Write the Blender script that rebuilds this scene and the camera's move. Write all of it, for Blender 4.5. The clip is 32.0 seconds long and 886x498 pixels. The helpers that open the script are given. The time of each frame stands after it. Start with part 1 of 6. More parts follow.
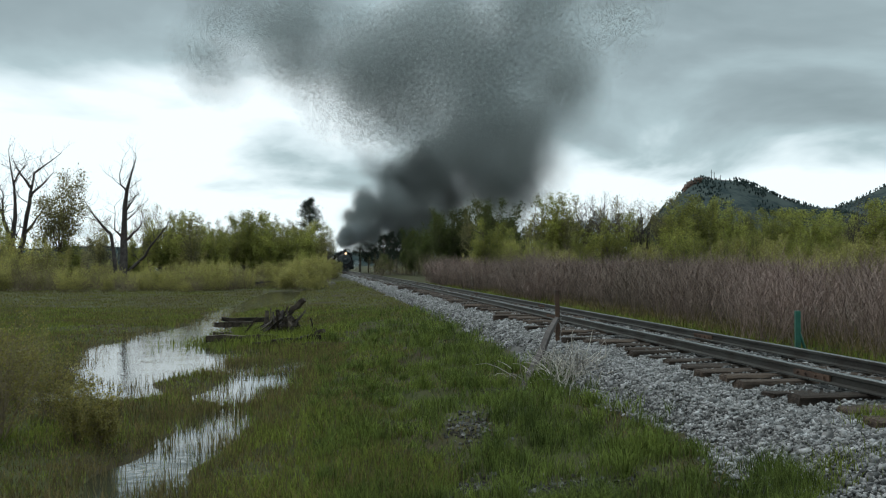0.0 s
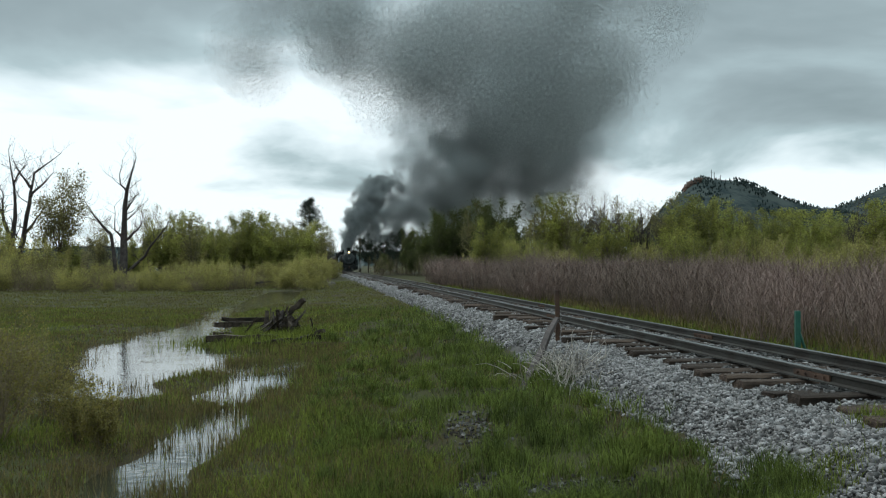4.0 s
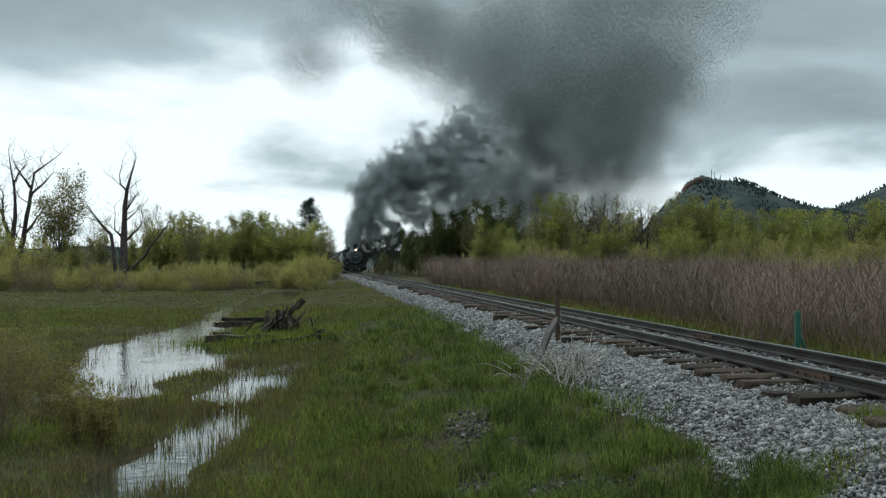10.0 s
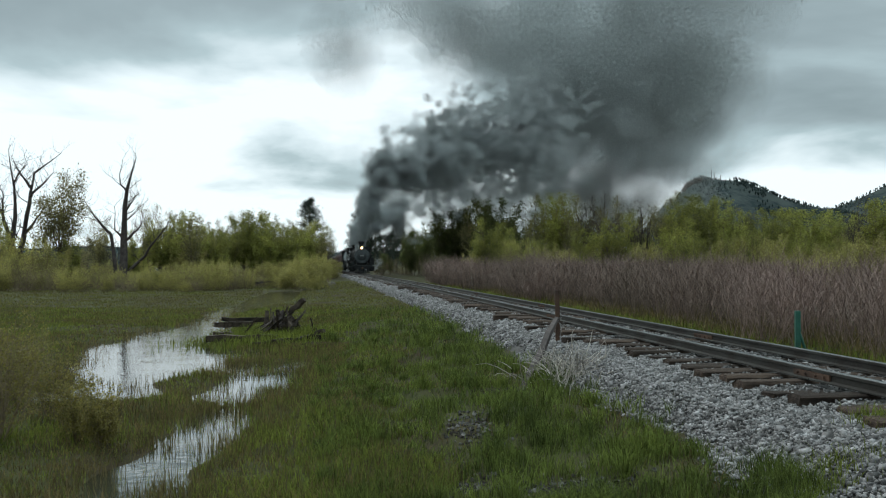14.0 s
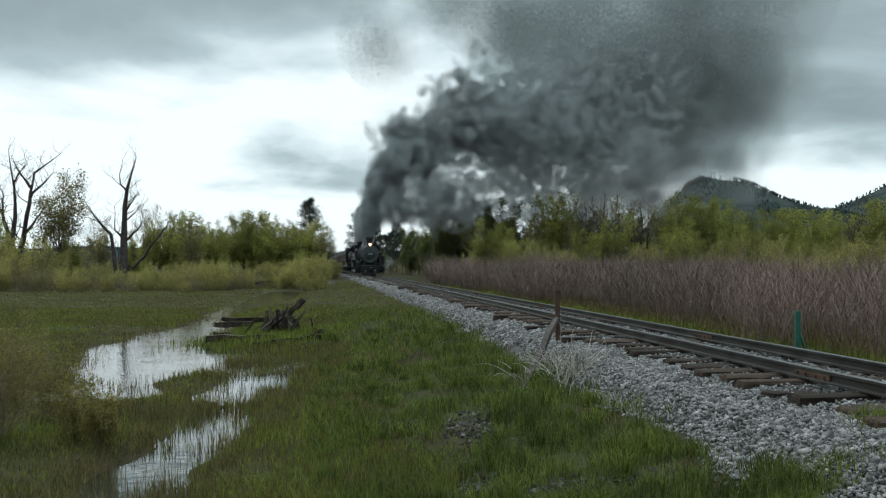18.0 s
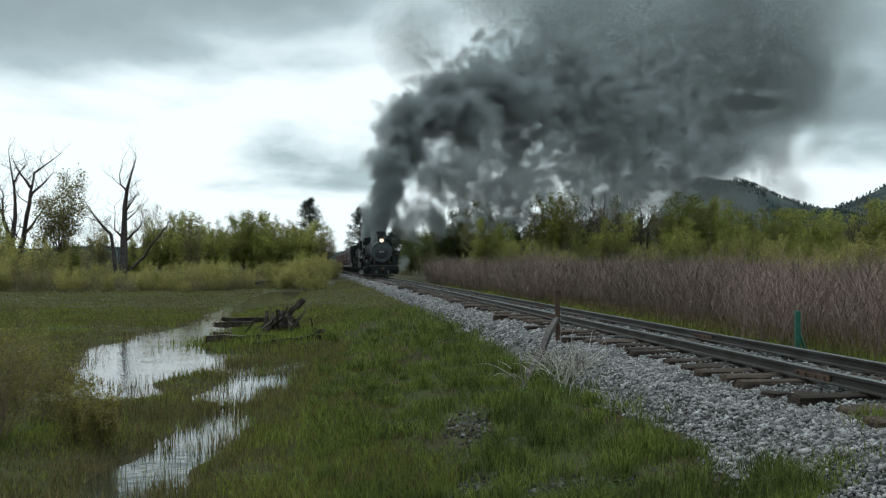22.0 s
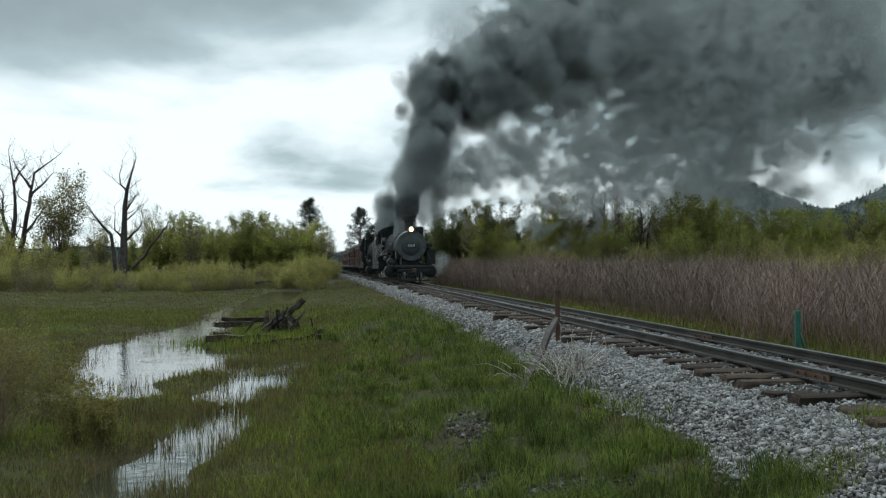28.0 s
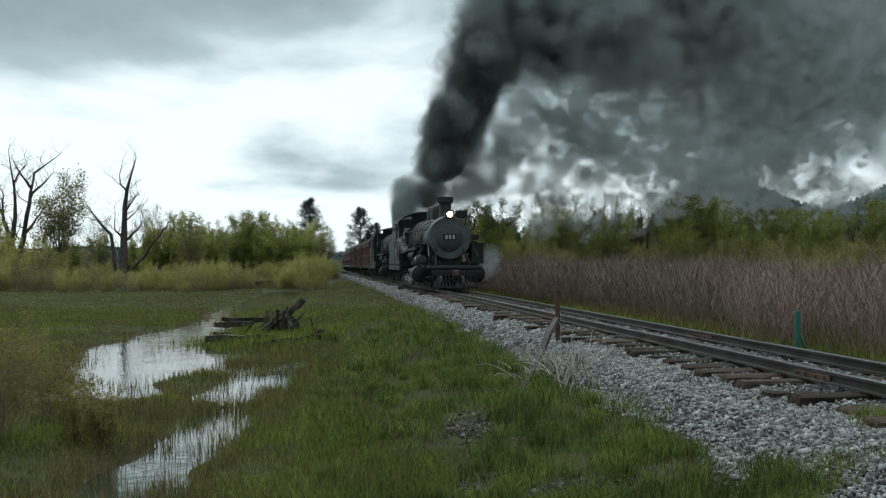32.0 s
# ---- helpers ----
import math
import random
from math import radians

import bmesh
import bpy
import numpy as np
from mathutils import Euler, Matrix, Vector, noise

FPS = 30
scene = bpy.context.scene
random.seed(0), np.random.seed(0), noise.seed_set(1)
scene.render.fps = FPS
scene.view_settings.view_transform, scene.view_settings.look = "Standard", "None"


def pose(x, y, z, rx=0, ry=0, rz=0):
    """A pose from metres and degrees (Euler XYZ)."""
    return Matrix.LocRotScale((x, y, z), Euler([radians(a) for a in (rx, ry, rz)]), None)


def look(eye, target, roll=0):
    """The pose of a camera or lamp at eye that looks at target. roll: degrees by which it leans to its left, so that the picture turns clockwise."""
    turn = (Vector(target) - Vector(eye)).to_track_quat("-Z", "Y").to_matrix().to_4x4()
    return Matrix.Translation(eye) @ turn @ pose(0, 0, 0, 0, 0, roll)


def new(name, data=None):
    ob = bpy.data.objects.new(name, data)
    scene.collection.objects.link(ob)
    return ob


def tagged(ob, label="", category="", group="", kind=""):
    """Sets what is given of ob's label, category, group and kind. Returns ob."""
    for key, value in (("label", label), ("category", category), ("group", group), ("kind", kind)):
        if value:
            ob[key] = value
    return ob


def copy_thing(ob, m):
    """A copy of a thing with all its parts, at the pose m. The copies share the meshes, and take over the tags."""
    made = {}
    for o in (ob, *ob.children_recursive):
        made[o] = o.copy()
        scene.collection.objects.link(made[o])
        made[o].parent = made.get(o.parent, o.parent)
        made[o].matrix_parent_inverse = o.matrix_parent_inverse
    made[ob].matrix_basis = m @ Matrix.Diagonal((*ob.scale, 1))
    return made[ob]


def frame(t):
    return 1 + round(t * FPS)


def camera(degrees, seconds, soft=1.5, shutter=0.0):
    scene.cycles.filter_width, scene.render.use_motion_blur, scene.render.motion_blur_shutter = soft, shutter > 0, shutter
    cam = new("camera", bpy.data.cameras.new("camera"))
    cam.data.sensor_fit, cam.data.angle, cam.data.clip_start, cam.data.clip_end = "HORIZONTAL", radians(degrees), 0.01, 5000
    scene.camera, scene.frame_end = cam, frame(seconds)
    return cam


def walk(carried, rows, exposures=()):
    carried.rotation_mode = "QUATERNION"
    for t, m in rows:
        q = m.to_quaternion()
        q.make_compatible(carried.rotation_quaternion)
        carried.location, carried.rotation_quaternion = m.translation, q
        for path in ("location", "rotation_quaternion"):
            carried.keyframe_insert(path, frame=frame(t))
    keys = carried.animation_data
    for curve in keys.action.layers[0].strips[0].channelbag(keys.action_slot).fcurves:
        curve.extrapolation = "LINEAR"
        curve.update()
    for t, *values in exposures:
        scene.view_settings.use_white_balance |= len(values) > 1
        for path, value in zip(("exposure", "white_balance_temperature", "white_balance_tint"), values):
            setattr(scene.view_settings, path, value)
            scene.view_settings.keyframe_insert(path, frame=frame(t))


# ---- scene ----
# One plan, in metres: z = 0 is the top of the rails, the camera stands at x = y = 0 and looks along +y.
# The straight line runs at 7.9 degrees to the view; T points away from the camera along it, N to its far side.
T = Vector((-0.1373, 0.9905, 0.0))
N = Vector((0.9905, 0.1373, 0.0))
TRACK_OFF = 5.42          # from the camera's foot square to the middle of the track
EYE = 1.04
SPAN = 32.0

cam = camera(55.2, SPAN, soft=1.2)
CAM_POSE = pose(0, 0, EYE, 91.11, 0, 0)
walk(cam, [(0, CAM_POSE), (SPAN, CAM_POSE)])


def bend(s):
    """Beyond some 45 m the line bears off a little to the meadow's side: by how many metres."""
    u = s - 45.0
    return 0.007 * (u + np.sqrt(u * u + 225.0)) - 0.0171


def on_track(s, n=0.0, z=0.0):
    p = T * s + N * (TRACK_OFF + n - float(bend(s)))
    return Vector((p.x, p.y, z))


# ---- sky and sun ----
def build_world():
    w = bpy.data.worlds.new("overcast_sky")
    scene.world = w
    w.use_nodes = True
    nt = w.node_tree
    nt.nodes.clear()
    out = nt.nodes.new("ShaderNodeOutputWorld")
    L = nt.links.new

    def math_node(op, a, b=None, clamp=False):
        m = nt.nodes.new("ShaderNodeMath")
        m.operation, m.use_clamp = op, clamp
        for i, v in enumerate((a, b)):
            if v is None:
                continue
            if isinstance(v, (int, float)):
                m.inputs[i].default_value = v
            else:
                L(v, m.inputs[i])
        return m.outputs[0]

    tc = nt.nodes.new("ShaderNodeTexCoord")
    sep = nt.nodes.new("ShaderNodeSeparateXYZ")
    L(tc.outputs["Generated"], sep.inputs[0])
    up = math_node("MAXIMUM", sep.outputs[2], 0.0)
    low = math_node("ADD", up, 0.22)
    comb = nt.nodes.new("ShaderNodeCombineXYZ")
    L(math_node("DIVIDE", sep.outputs[0], low), comb.inputs[0])
    L(math_node("DIVIDE", sep.outputs[1], low), comb.inputs[1])
    big = nt.nodes.new("ShaderNodeTexNoise")
    big.inputs["Scale"].default_value = 1.15
    big.inputs["Detail"].default_value = 6
    big.inputs["Roughness"].default_value = 0.5
    big.inputs["Distortion"].default_value = 0.35
    mp = nt.nodes.new("ShaderNodeMapping")
    mp.inputs["Location"].default_value = SKY_SHIFT
    L(comb.outputs[0], mp.inputs[0])
    L(mp.outputs[0], big.inputs["Vector"])
    # the cloud deck thickens to the east (+x) and overhead, and thins towards the horizon
    east = math_node("MULTIPLY", sep.outputs[0], 0.10)
    high = math_node("MULTIPLY", up, 0.75)
    thin = nt.nodes.new("ShaderNodeMapRange")
    thin.inputs["From Min"].default_value, thin.inputs["From Max"].default_value = 0.0, 0.24
    thin.inputs["To Min"].default_value, thin.inputs["To Max"].default_value = 0.13, 0.0
    L(up, thin.inputs["Value"])
    v = math_node("ADD", math_node("SUBTRACT", big.outputs[0], math_node("ADD", east, high)), thin.outputs[0])
    ramp = nt.nodes.new("ShaderNodeValToRGB")
    cr = ramp.color_ramp
    cr.elements[0].position, cr.elements[0].color = 0.16, (0.25, 0.325, 0.345, 1)
    cr.elements[1].position, cr.elements[1].color = 0.52, (0.99, 1.12, 1.16, 1)
    for p, c in ((0.28, (0.345, 0.44, 0.468, 1)), (0.37, (0.465, 0.60, 0.635, 1)), (0.43, (0.70, 0.84, 0.885, 1))):
        e = cr.elements.new(p)
        e.color = c
    L(v, ramp.inputs[0])
    clouds = nt.nodes.new("ShaderNodeBackground")
    # an overcast sky is brightest overhead
    zen = nt.nodes.new("ShaderNodeMapRange")
    zen.interpolation_type = "SMOOTHSTEP"
    zen.inputs["From Min"].default_value, zen.inputs["From Max"].default_value = 0.34, 0.80
    zen.inputs["To Min"].default_value, zen.inputs["To Max"].default_value = 1.0, 4.6
    L(up, zen.inputs["Value"])
    L(zen.outputs[0], clouds.inputs["Strength"])
    L(ramp.outputs[0], clouds.inputs[0])
    sky = nt.nodes.new("ShaderNodeTexSky")
    sky.sky_type, sky.sun_disc = "NISHITA", False
    sky.sun_elevation, sky.sun_rotation = radians(48), radians(-40)
    clear = nt.nodes.new("ShaderNodeBackground")
    clear.inputs["Strength"].default_value = 0.08
    L(sky.outputs[0], clear.inputs[0])
    mix = nt.nodes.new("ShaderNodeMixShader")
    mix.inputs[0].default_value = 0.94
    L(clear.outputs[0], mix.inputs[1])
    L(clouds.outputs[0], mix.inputs[2])
    L(mix.outputs[0], out.inputs[0])


SKY_SHIFT = (3.1, 1.7, 0.0)
build_world()
sun_data = bpy.data.lights.new("sun", "SUN")
sun_data.energy, sun_data.angle, sun_data.color = 1.4, radians(25), (0.97, 0.98, 0.96)
sun = new("sun", sun_data)
sun.matrix_world = look((-30, 36, 52), (0, 0, 0))
scene.view_settings.exposure = 0.0


# ---- materials ----
def material(name, base, other=None, rough=0.8, metal=0.0, scale=4.0, fine=40.0, bump=0.2, lo=0.35, hi=0.65,
             vary=0.0, island=0.0, spec=0.5, translucent=0.0, emit=None, stretch=(1, 1, 1)):
    """Principled material: two colours mixed by noise at two scales, relief by the finer one, per-object or per-piece variation."""
    m = bpy.data.materials.new(name)
    m.use_nodes = True
    nt = m.node_tree
    L = nt.links.new
    b = nt.nodes["Principled BSDF"]
    b.inputs["Roughness"].default_value, b.inputs["Metallic"].default_value = rough, metal
    b.inputs["Specular IOR Level"].default_value = spec
    other = other or tuple(c * 0.7 for c in base)
    tc = nt.nodes.new("ShaderNodeTexCoord")
    mp = nt.nodes.new("ShaderNodeMapping")
    mp.inputs["Scale"].default_value = stretch
    L(tc.outputs["Object"], mp.inputs[0])
    n1, n2 = nt.nodes.new("ShaderNodeTexNoise"), nt.nodes.new("ShaderNodeTexNoise")
    for n, s, d in ((n1, scale, 5), (n2, fine, 3)):
        n.inputs["Scale"].default_value, n.inputs["Detail"].default_value = s, d
        L(mp.outputs[0], n.inputs["Vector"])
    add = nt.nodes.new("ShaderNodeMath")
    add.operation = "MULTIPLY_ADD"
    L(n2.outputs[0], add.inputs[0])
    add.inputs[1].default_value = 0.45
    L(n1.outputs[0], add.inputs[2])
    ramp = nt.nodes.new("ShaderNodeMapRange")
    ramp.inputs["From Min"].default_value, ramp.inputs["From Max"].default_value = lo + 0.22, hi + 0.22
    L(add.outputs[0], ramp.inputs["Value"])
    mix = nt.nodes.new("ShaderNodeMix")
    mix.data_type = "RGBA"
    L(ramp.outputs[0], mix.inputs["Factor"])
    mix.inputs["A"].default_value, mix.inputs["B"].default_value = (*other, 1), (*base, 1)
    col = mix.outputs["Result"]
    for amount, node, socket in ((vary, "ShaderNodeObjectInfo", "Random"), (island, "ShaderNodeNewGeometry", "Random Per Island")):
        if amount:
            src = nt.nodes.new(node)
            mr = nt.nodes.new("ShaderNodeMapRange")
            mr.inputs["To Min"].default_value, mr.inputs["To Max"].default_value = 1 - amount, 1 + amount
            L(src.outputs[socket], mr.inputs["Value"])
            sc = nt.nodes.new("ShaderNodeVectorMath")
            sc.operation = "SCALE"
            L(col, sc.inputs[0])
            L(mr.outputs[0], sc.inputs["Scale"])
            col = sc.outputs[0]
    L(col, b.inputs["Base Color"])
    if bump:
        bp = nt.nodes.new("ShaderNodeBump")
        bp.inputs["Strength"].default_value, bp.inputs["Distance"].default_value = bump, 0.02
        L(add.outputs[0], bp.inputs["Height"])
        L(bp.outputs[0], b.inputs["Normal"])
    if emit:
        b.inputs["Emission Color"].default_value, b.inputs["Emission Strength"].default_value = (*emit[:3], 1), emit[3]
    if translucent:
        tr = nt.nodes.new("ShaderNodeBsdfTranslucent")
        L(col, tr.inputs[0])
        ms = nt.nodes.new("ShaderNodeMixShader")
        ms.inputs[0].default_value = translucent
        L(b.outputs[0], ms.inputs[1])
        L(tr.outputs[0], ms.inputs[2])
        L(ms.outputs[0], nt.nodes["Material Output"].inputs[0])
    return m


def smoke_material(name, colour, island=0.25):
    """Flecks of soot or drops of mist, which scatter light to all sides, so that the shading hardly follows the surface."""
    m = bpy.data.materials.new(name)
    m.use_nodes = True
    nt = m.node_tree
    L = nt.links.new
    nt.nodes.remove(nt.nodes["Principled BSDF"])
    ge, sc, ad, nz = nt.nodes.new("ShaderNodeNewGeometry"), nt.nodes.new("ShaderNodeVectorMath"), nt.nodes.new("ShaderNodeVectorMath"), nt.nodes.new("ShaderNodeVectorMath")
    sc.operation, ad.operation, nz.operation = "SCALE", "ADD", "NORMALIZE"
    sc.inputs["Scale"].default_value = 0.45
    ad.inputs[1].default_value = (-0.25, -0.35, 0.75)
    L(ge.outputs["Normal"], sc.inputs[0])
    L(sc.outputs[0], ad.inputs[0])
    L(ad.outputs[0], nz.inputs[0])
    mr = nt.nodes.new("ShaderNodeMapRange")
    mr.inputs["To Min"].default_value, mr.inputs["To Max"].default_value = 1 - island, 1 + island
    L(ge.outputs["Random Per Island"], mr.inputs["Value"])
    tint = nt.nodes.new("ShaderNodeVectorMath")
    tint.operation = "SCALE"
    tint.inputs[0].default_value = colour
    L(mr.outputs[0], tint.inputs["Scale"])
    di, tr, mix = nt.nodes.new("ShaderNodeBsdfDiffuse"), nt.nodes.new("ShaderNodeBsdfTranslucent"), nt.nodes.new("ShaderNodeMixShader")
    for s in (di, tr):
        L(tint.outputs[0], s.inputs["Color"])
        L(nz.outputs[0], s.inputs["Normal"])
    mix.inputs[0].default_value = 0.4
    L(di.outputs[0], mix.inputs[1])
    L(tr.outputs[0], mix.inputs[2])
    L(mix.outputs[0], nt.nodes["Material Output"].inputs[0])
    return m


M = {}
M["meadow"] = material("meadow_soil_and_turf", (0.042, 0.046, 0.014), (0.036, 0.026, 0.013), 0.95, scale=0.35, fine=6.0, bump=0.6, spec=0.15)
M["water"] = material("pool_water", (0.02, 0.025, 0.02), (0.03, 0.03, 0.02), 0.08, scale=1.2, fine=7.0, bump=0.4, spec=1.0)
M["ballast"] = material("ballast_bed", (0.07, 0.062, 0.056), (0.03, 0.026, 0.023), 0.95, scale=5, fine=28, bump=1.0)
M["stone"] = material("ballast_stone", (0.215, 0.203, 0.2), (0.10, 0.092, 0.088), 0.9, scale=6, fine=40, bump=0.3, island=0.8, spec=0.3)
M["rail"] = material("rail_steel", (0.055, 0.055, 0.05), (0.03, 0.024, 0.02), 0.55, 0.7, scale=2, fine=30, bump=0.15)
M["rail_head"] = material("worn_rail_head", (0.11, 0.115, 0.115), (0.06, 0.06, 0.058), 0.45, 0.8, scale=1, fine=20, bump=0.05)
M["tie"] = material("weathered_tie_wood", (0.062, 0.042, 0.031), (0.024, 0.016, 0.012), 0.9, scale=4, fine=30, bump=0.6, vary=0.5, stretch=(1, 6, 6), spec=0.2)
M["rust"] = material("rusty_iron", (0.10, 0.055, 0.035), (0.05, 0.03, 0.022), 0.85, 0.3, scale=6, fine=50, bump=0.3)
M["black"] = material("black_engine_paint", (0.006, 0.0072, 0.0076), (0.003, 0.0034, 0.0036), 0.55, spec=0.3, scale=3, fine=30, bump=0.08)
M["soot"] = material("sooty_iron", (0.013, 0.0125, 0.012), (0.006, 0.006, 0.006), 0.75, scale=5, fine=40, bump=0.2)
M["graphite"] = material("graphite_smokebox_paint", (0.025, 0.031, 0.033), (0.013, 0.016, 0.017), 0.55, 0.1, scale=3, fine=30, bump=0.1)
M["frontgrey"] = material("worn_silver_grey_paint", (0.058, 0.068, 0.07), (0.030, 0.036, 0.038), 0.5, 0.2, scale=4, fine=30, bump=0.1)
M["steel"] = material("bright_rod_steel", (0.32, 0.32, 0.32), (0.18, 0.17, 0.16), 0.4, 0.9, scale=5, fine=40, bump=0.05)
M["whitepaint"] = material("white_number_paint", (0.30, 0.31, 0.31), (0.2, 0.2, 0.2), 0.6, bump=0)
M["lamp"] = material("burning_headlamp", (1, 0.9, 0.75), (1, 0.9, 0.75), 0.3, bump=0, emit=(1.0, 0.60, 0.28, 6.0))
M["coal"] = material("coal", (0.02, 0.02, 0.02), (0.01, 0.01, 0.01), 0.5, scale=12, fine=30, bump=1.0)
M["maroon"] = material("maroon_coach_paint", (0.055, 0.011, 0.010), (0.034, 0.007, 0.006), 0.5, scale=2, fine=25, bump=0.08)
M["roofgrey"] = material("coach_roof_canvas", (0.10, 0.10, 0.10), (0.055, 0.055, 0.055), 0.7, scale=2, fine=20, bump=0.15)
M["glass"] = material("dark_window_glass", (0.02, 0.022, 0.025), (0.015, 0.017, 0.02), 0.06, scale=1, bump=0, spec=0.8)
M["bark"] = material("grey_brown_bark", (0.16, 0.13, 0.10), (0.085, 0.068, 0.055), 0.95, scale=5, fine=30, bump=0.5, spec=0.2)
M["deadwood"] = material("bleached_dead_wood", (0.092, 0.075, 0.07), (0.042, 0.033, 0.03), 0.9, scale=4, fine=30, bump=0.5, spec=0.2)
M["darkwood"] = material("wet_rotten_wood", (0.062, 0.046, 0.034), (0.018, 0.013, 0.010), 0.85, scale=6, fine=40, bump=0.6, vary=0.6, spec=0.2)
M["willow_leaf"] = material("young_willow_leaves", (0.36, 0.325, 0.10), (0.26, 0.24, 0.078), 0.7, scale=0.4, fine=3, bump=0, island=0.4, vary=0.22, spec=0.2, translucent=0.5)
M["green_leaf"] = material("spring_cottonwood_leaves", (0.285, 0.285, 0.066), (0.19, 0.195, 0.052), 0.7, scale=0.4, fine=3, bump=0, island=0.45, vary=0.3, spec=0.2, translucent=0.5)
# darker green of the wood's left end, with the smoke's shade in the colour
M["dark_leaf"] = material("dark_smoke_shaded_leaves", (0.125, 0.14, 0.042), (0.07, 0.082, 0.03), 0.7, scale=0.4, fine=3, bump=0, island=0.45, vary=0.3, spec=0.2, translucent=0.4)
M["sparse_leaf"] = material("brownish_opening_leaves", (0.26, 0.23, 0.095), (0.17, 0.155, 0.068), 0.75, scale=0.5, fine=3, bump=0, island=0.45, vary=0.25, spec=0.2, translucent=0.45)
M["needle"] = material("dark_pine_needles", (0.026, 0.042, 0.022), (0.014, 0.024, 0.014), 0.8, scale=1, fine=5, bump=0, island=0.4, translucent=0.15)
M["grass"] = material("fresh_meadow_grass", (0.165, 0.19, 0.036), (0.098, 0.115, 0.026), 0.7, scale=0.9, fine=5, bump=0, island=0.6, spec=0.12, translucent=0.4)
M["bankgrass"] = material("lush_bank_grass", (0.135, 0.165, 0.036), (0.058, 0.078, 0.021), 0.7, scale=1.6, fine=7, bump=0, island=0.7, spec=0.1, translucent=0.4)
M["fargrass"] = material("olive_meadow_grass", (0.145, 0.15, 0.038), (0.12, 0.10, 0.038), 0.8, scale=0.12, fine=1.2, bump=0, island=0.4, spec=0.1, translucent=0.3)
M["reed"] = material("brown_sedge", (0.17, 0.13, 0.055), (0.10, 0.082, 0.036), 0.8, scale=2, fine=10, bump=0, island=0.5, spec=0.12, translucent=0.3)
M["straw"] = material("dead_grass_straw", (0.15, 0.105, 0.045), (0.085, 0.06, 0.028), 0.85, scale=2, fine=10, bump=0, island=0.5, spec=0.1, translucent=0.2)
M["redstem"] = material("red_willow_stems", (0.225, 0.152, 0.13), (0.135, 0.10, 0.078), 0.75, scale=0.22, fine=3, bump=0, island=0.55, spec=0.1)
M["twig"] = material("grey_twigs", (0.24, 0.185, 0.12), (0.14, 0.105, 0.07), 0.85, scale=6, fine=30, bump=0.1, spec=0.2)
M["sapling_leaf"] = material("yellow_willow_buds", (0.25, 0.21, 0.05), (0.15, 0.13, 0.035), 0.7, scale=2, fine=10, bump=0, island=0.4, translucent=0.4)
M["drywood"] = material("bleached_stalks", (0.42, 0.375, 0.33), (0.22, 0.19, 0.16), 0.85, scale=6, fine=30, bump=0.1, island=0.5, spec=0.2)
M["soilstone"] = material("dark_soil_stones", (0.13, 0.12, 0.11), (0.04, 0.035, 0.03), 0.9, scale=6, fine=30, bump=0.3, island=0.5)
M["earth"] = material("dark_wet_earth", (0.030, 0.024, 0.019), (0.014, 0.011, 0.009), 0.9, scale=8, fine=40, bump=0.5, island=0.4, spec=0.2)
# hill and its pines: the distance haze is mixed into these paler, bluish colours
M["hill"] = material("hazed_wooded_hill", (0.058, 0.068, 0.064), (0.030, 0.040, 0.041), 1.0, scale=0.012, fine=0.10, bump=0.0, lo=0.42, hi=0.58, spec=0.0)
M["hillpine"] = material("hazed_distant_pine", (0.036, 0.048, 0.044), (0.024, 0.034, 0.033), 1.0, scale=0.05, fine=0.3, bump=0, island=0.3, spec=0.0)
M["cliff"] = material("red_cliff_rock", (0.16, 0.095, 0.07), (0.09, 0.06, 0.05), 0.95, scale=0.05, fine=0.3, bump=0.0)
M["greenpaint"] = material("green_post_paint", (0.013, 0.10, 0.07), (0.008, 0.06, 0.042), 0.6, scale=6, fine=40, bump=0.1)
# core, mid and edge: a plume's inner shade and pale rim set as colours
M["soot_core"] = smoke_material("shaded_black_smoke_core", (0.076, 0.080, 0.080))
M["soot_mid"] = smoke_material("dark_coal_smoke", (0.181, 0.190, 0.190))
M["soot_edge"] = smoke_material("paled_black_smoke_edge", (0.363, 0.380, 0.380))
M["smoke_core"] = smoke_material("shaded_coal_smoke_core", (0.344, 0.360, 0.360))
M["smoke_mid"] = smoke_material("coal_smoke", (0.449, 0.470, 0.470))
M["smoke_edge"] = smoke_material("paled_coal_smoke_edge", (0.554, 0.580, 0.580))
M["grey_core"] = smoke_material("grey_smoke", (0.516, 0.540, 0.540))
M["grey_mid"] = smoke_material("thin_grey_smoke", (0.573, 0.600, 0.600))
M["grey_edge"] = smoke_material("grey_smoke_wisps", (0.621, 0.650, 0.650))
M["haze"] = smoke_material("old_smoke_haze", (0.573, 0.600, 0.600))
M["steam"] = smoke_material("white_steam", (0.7, 0.71, 0.71))


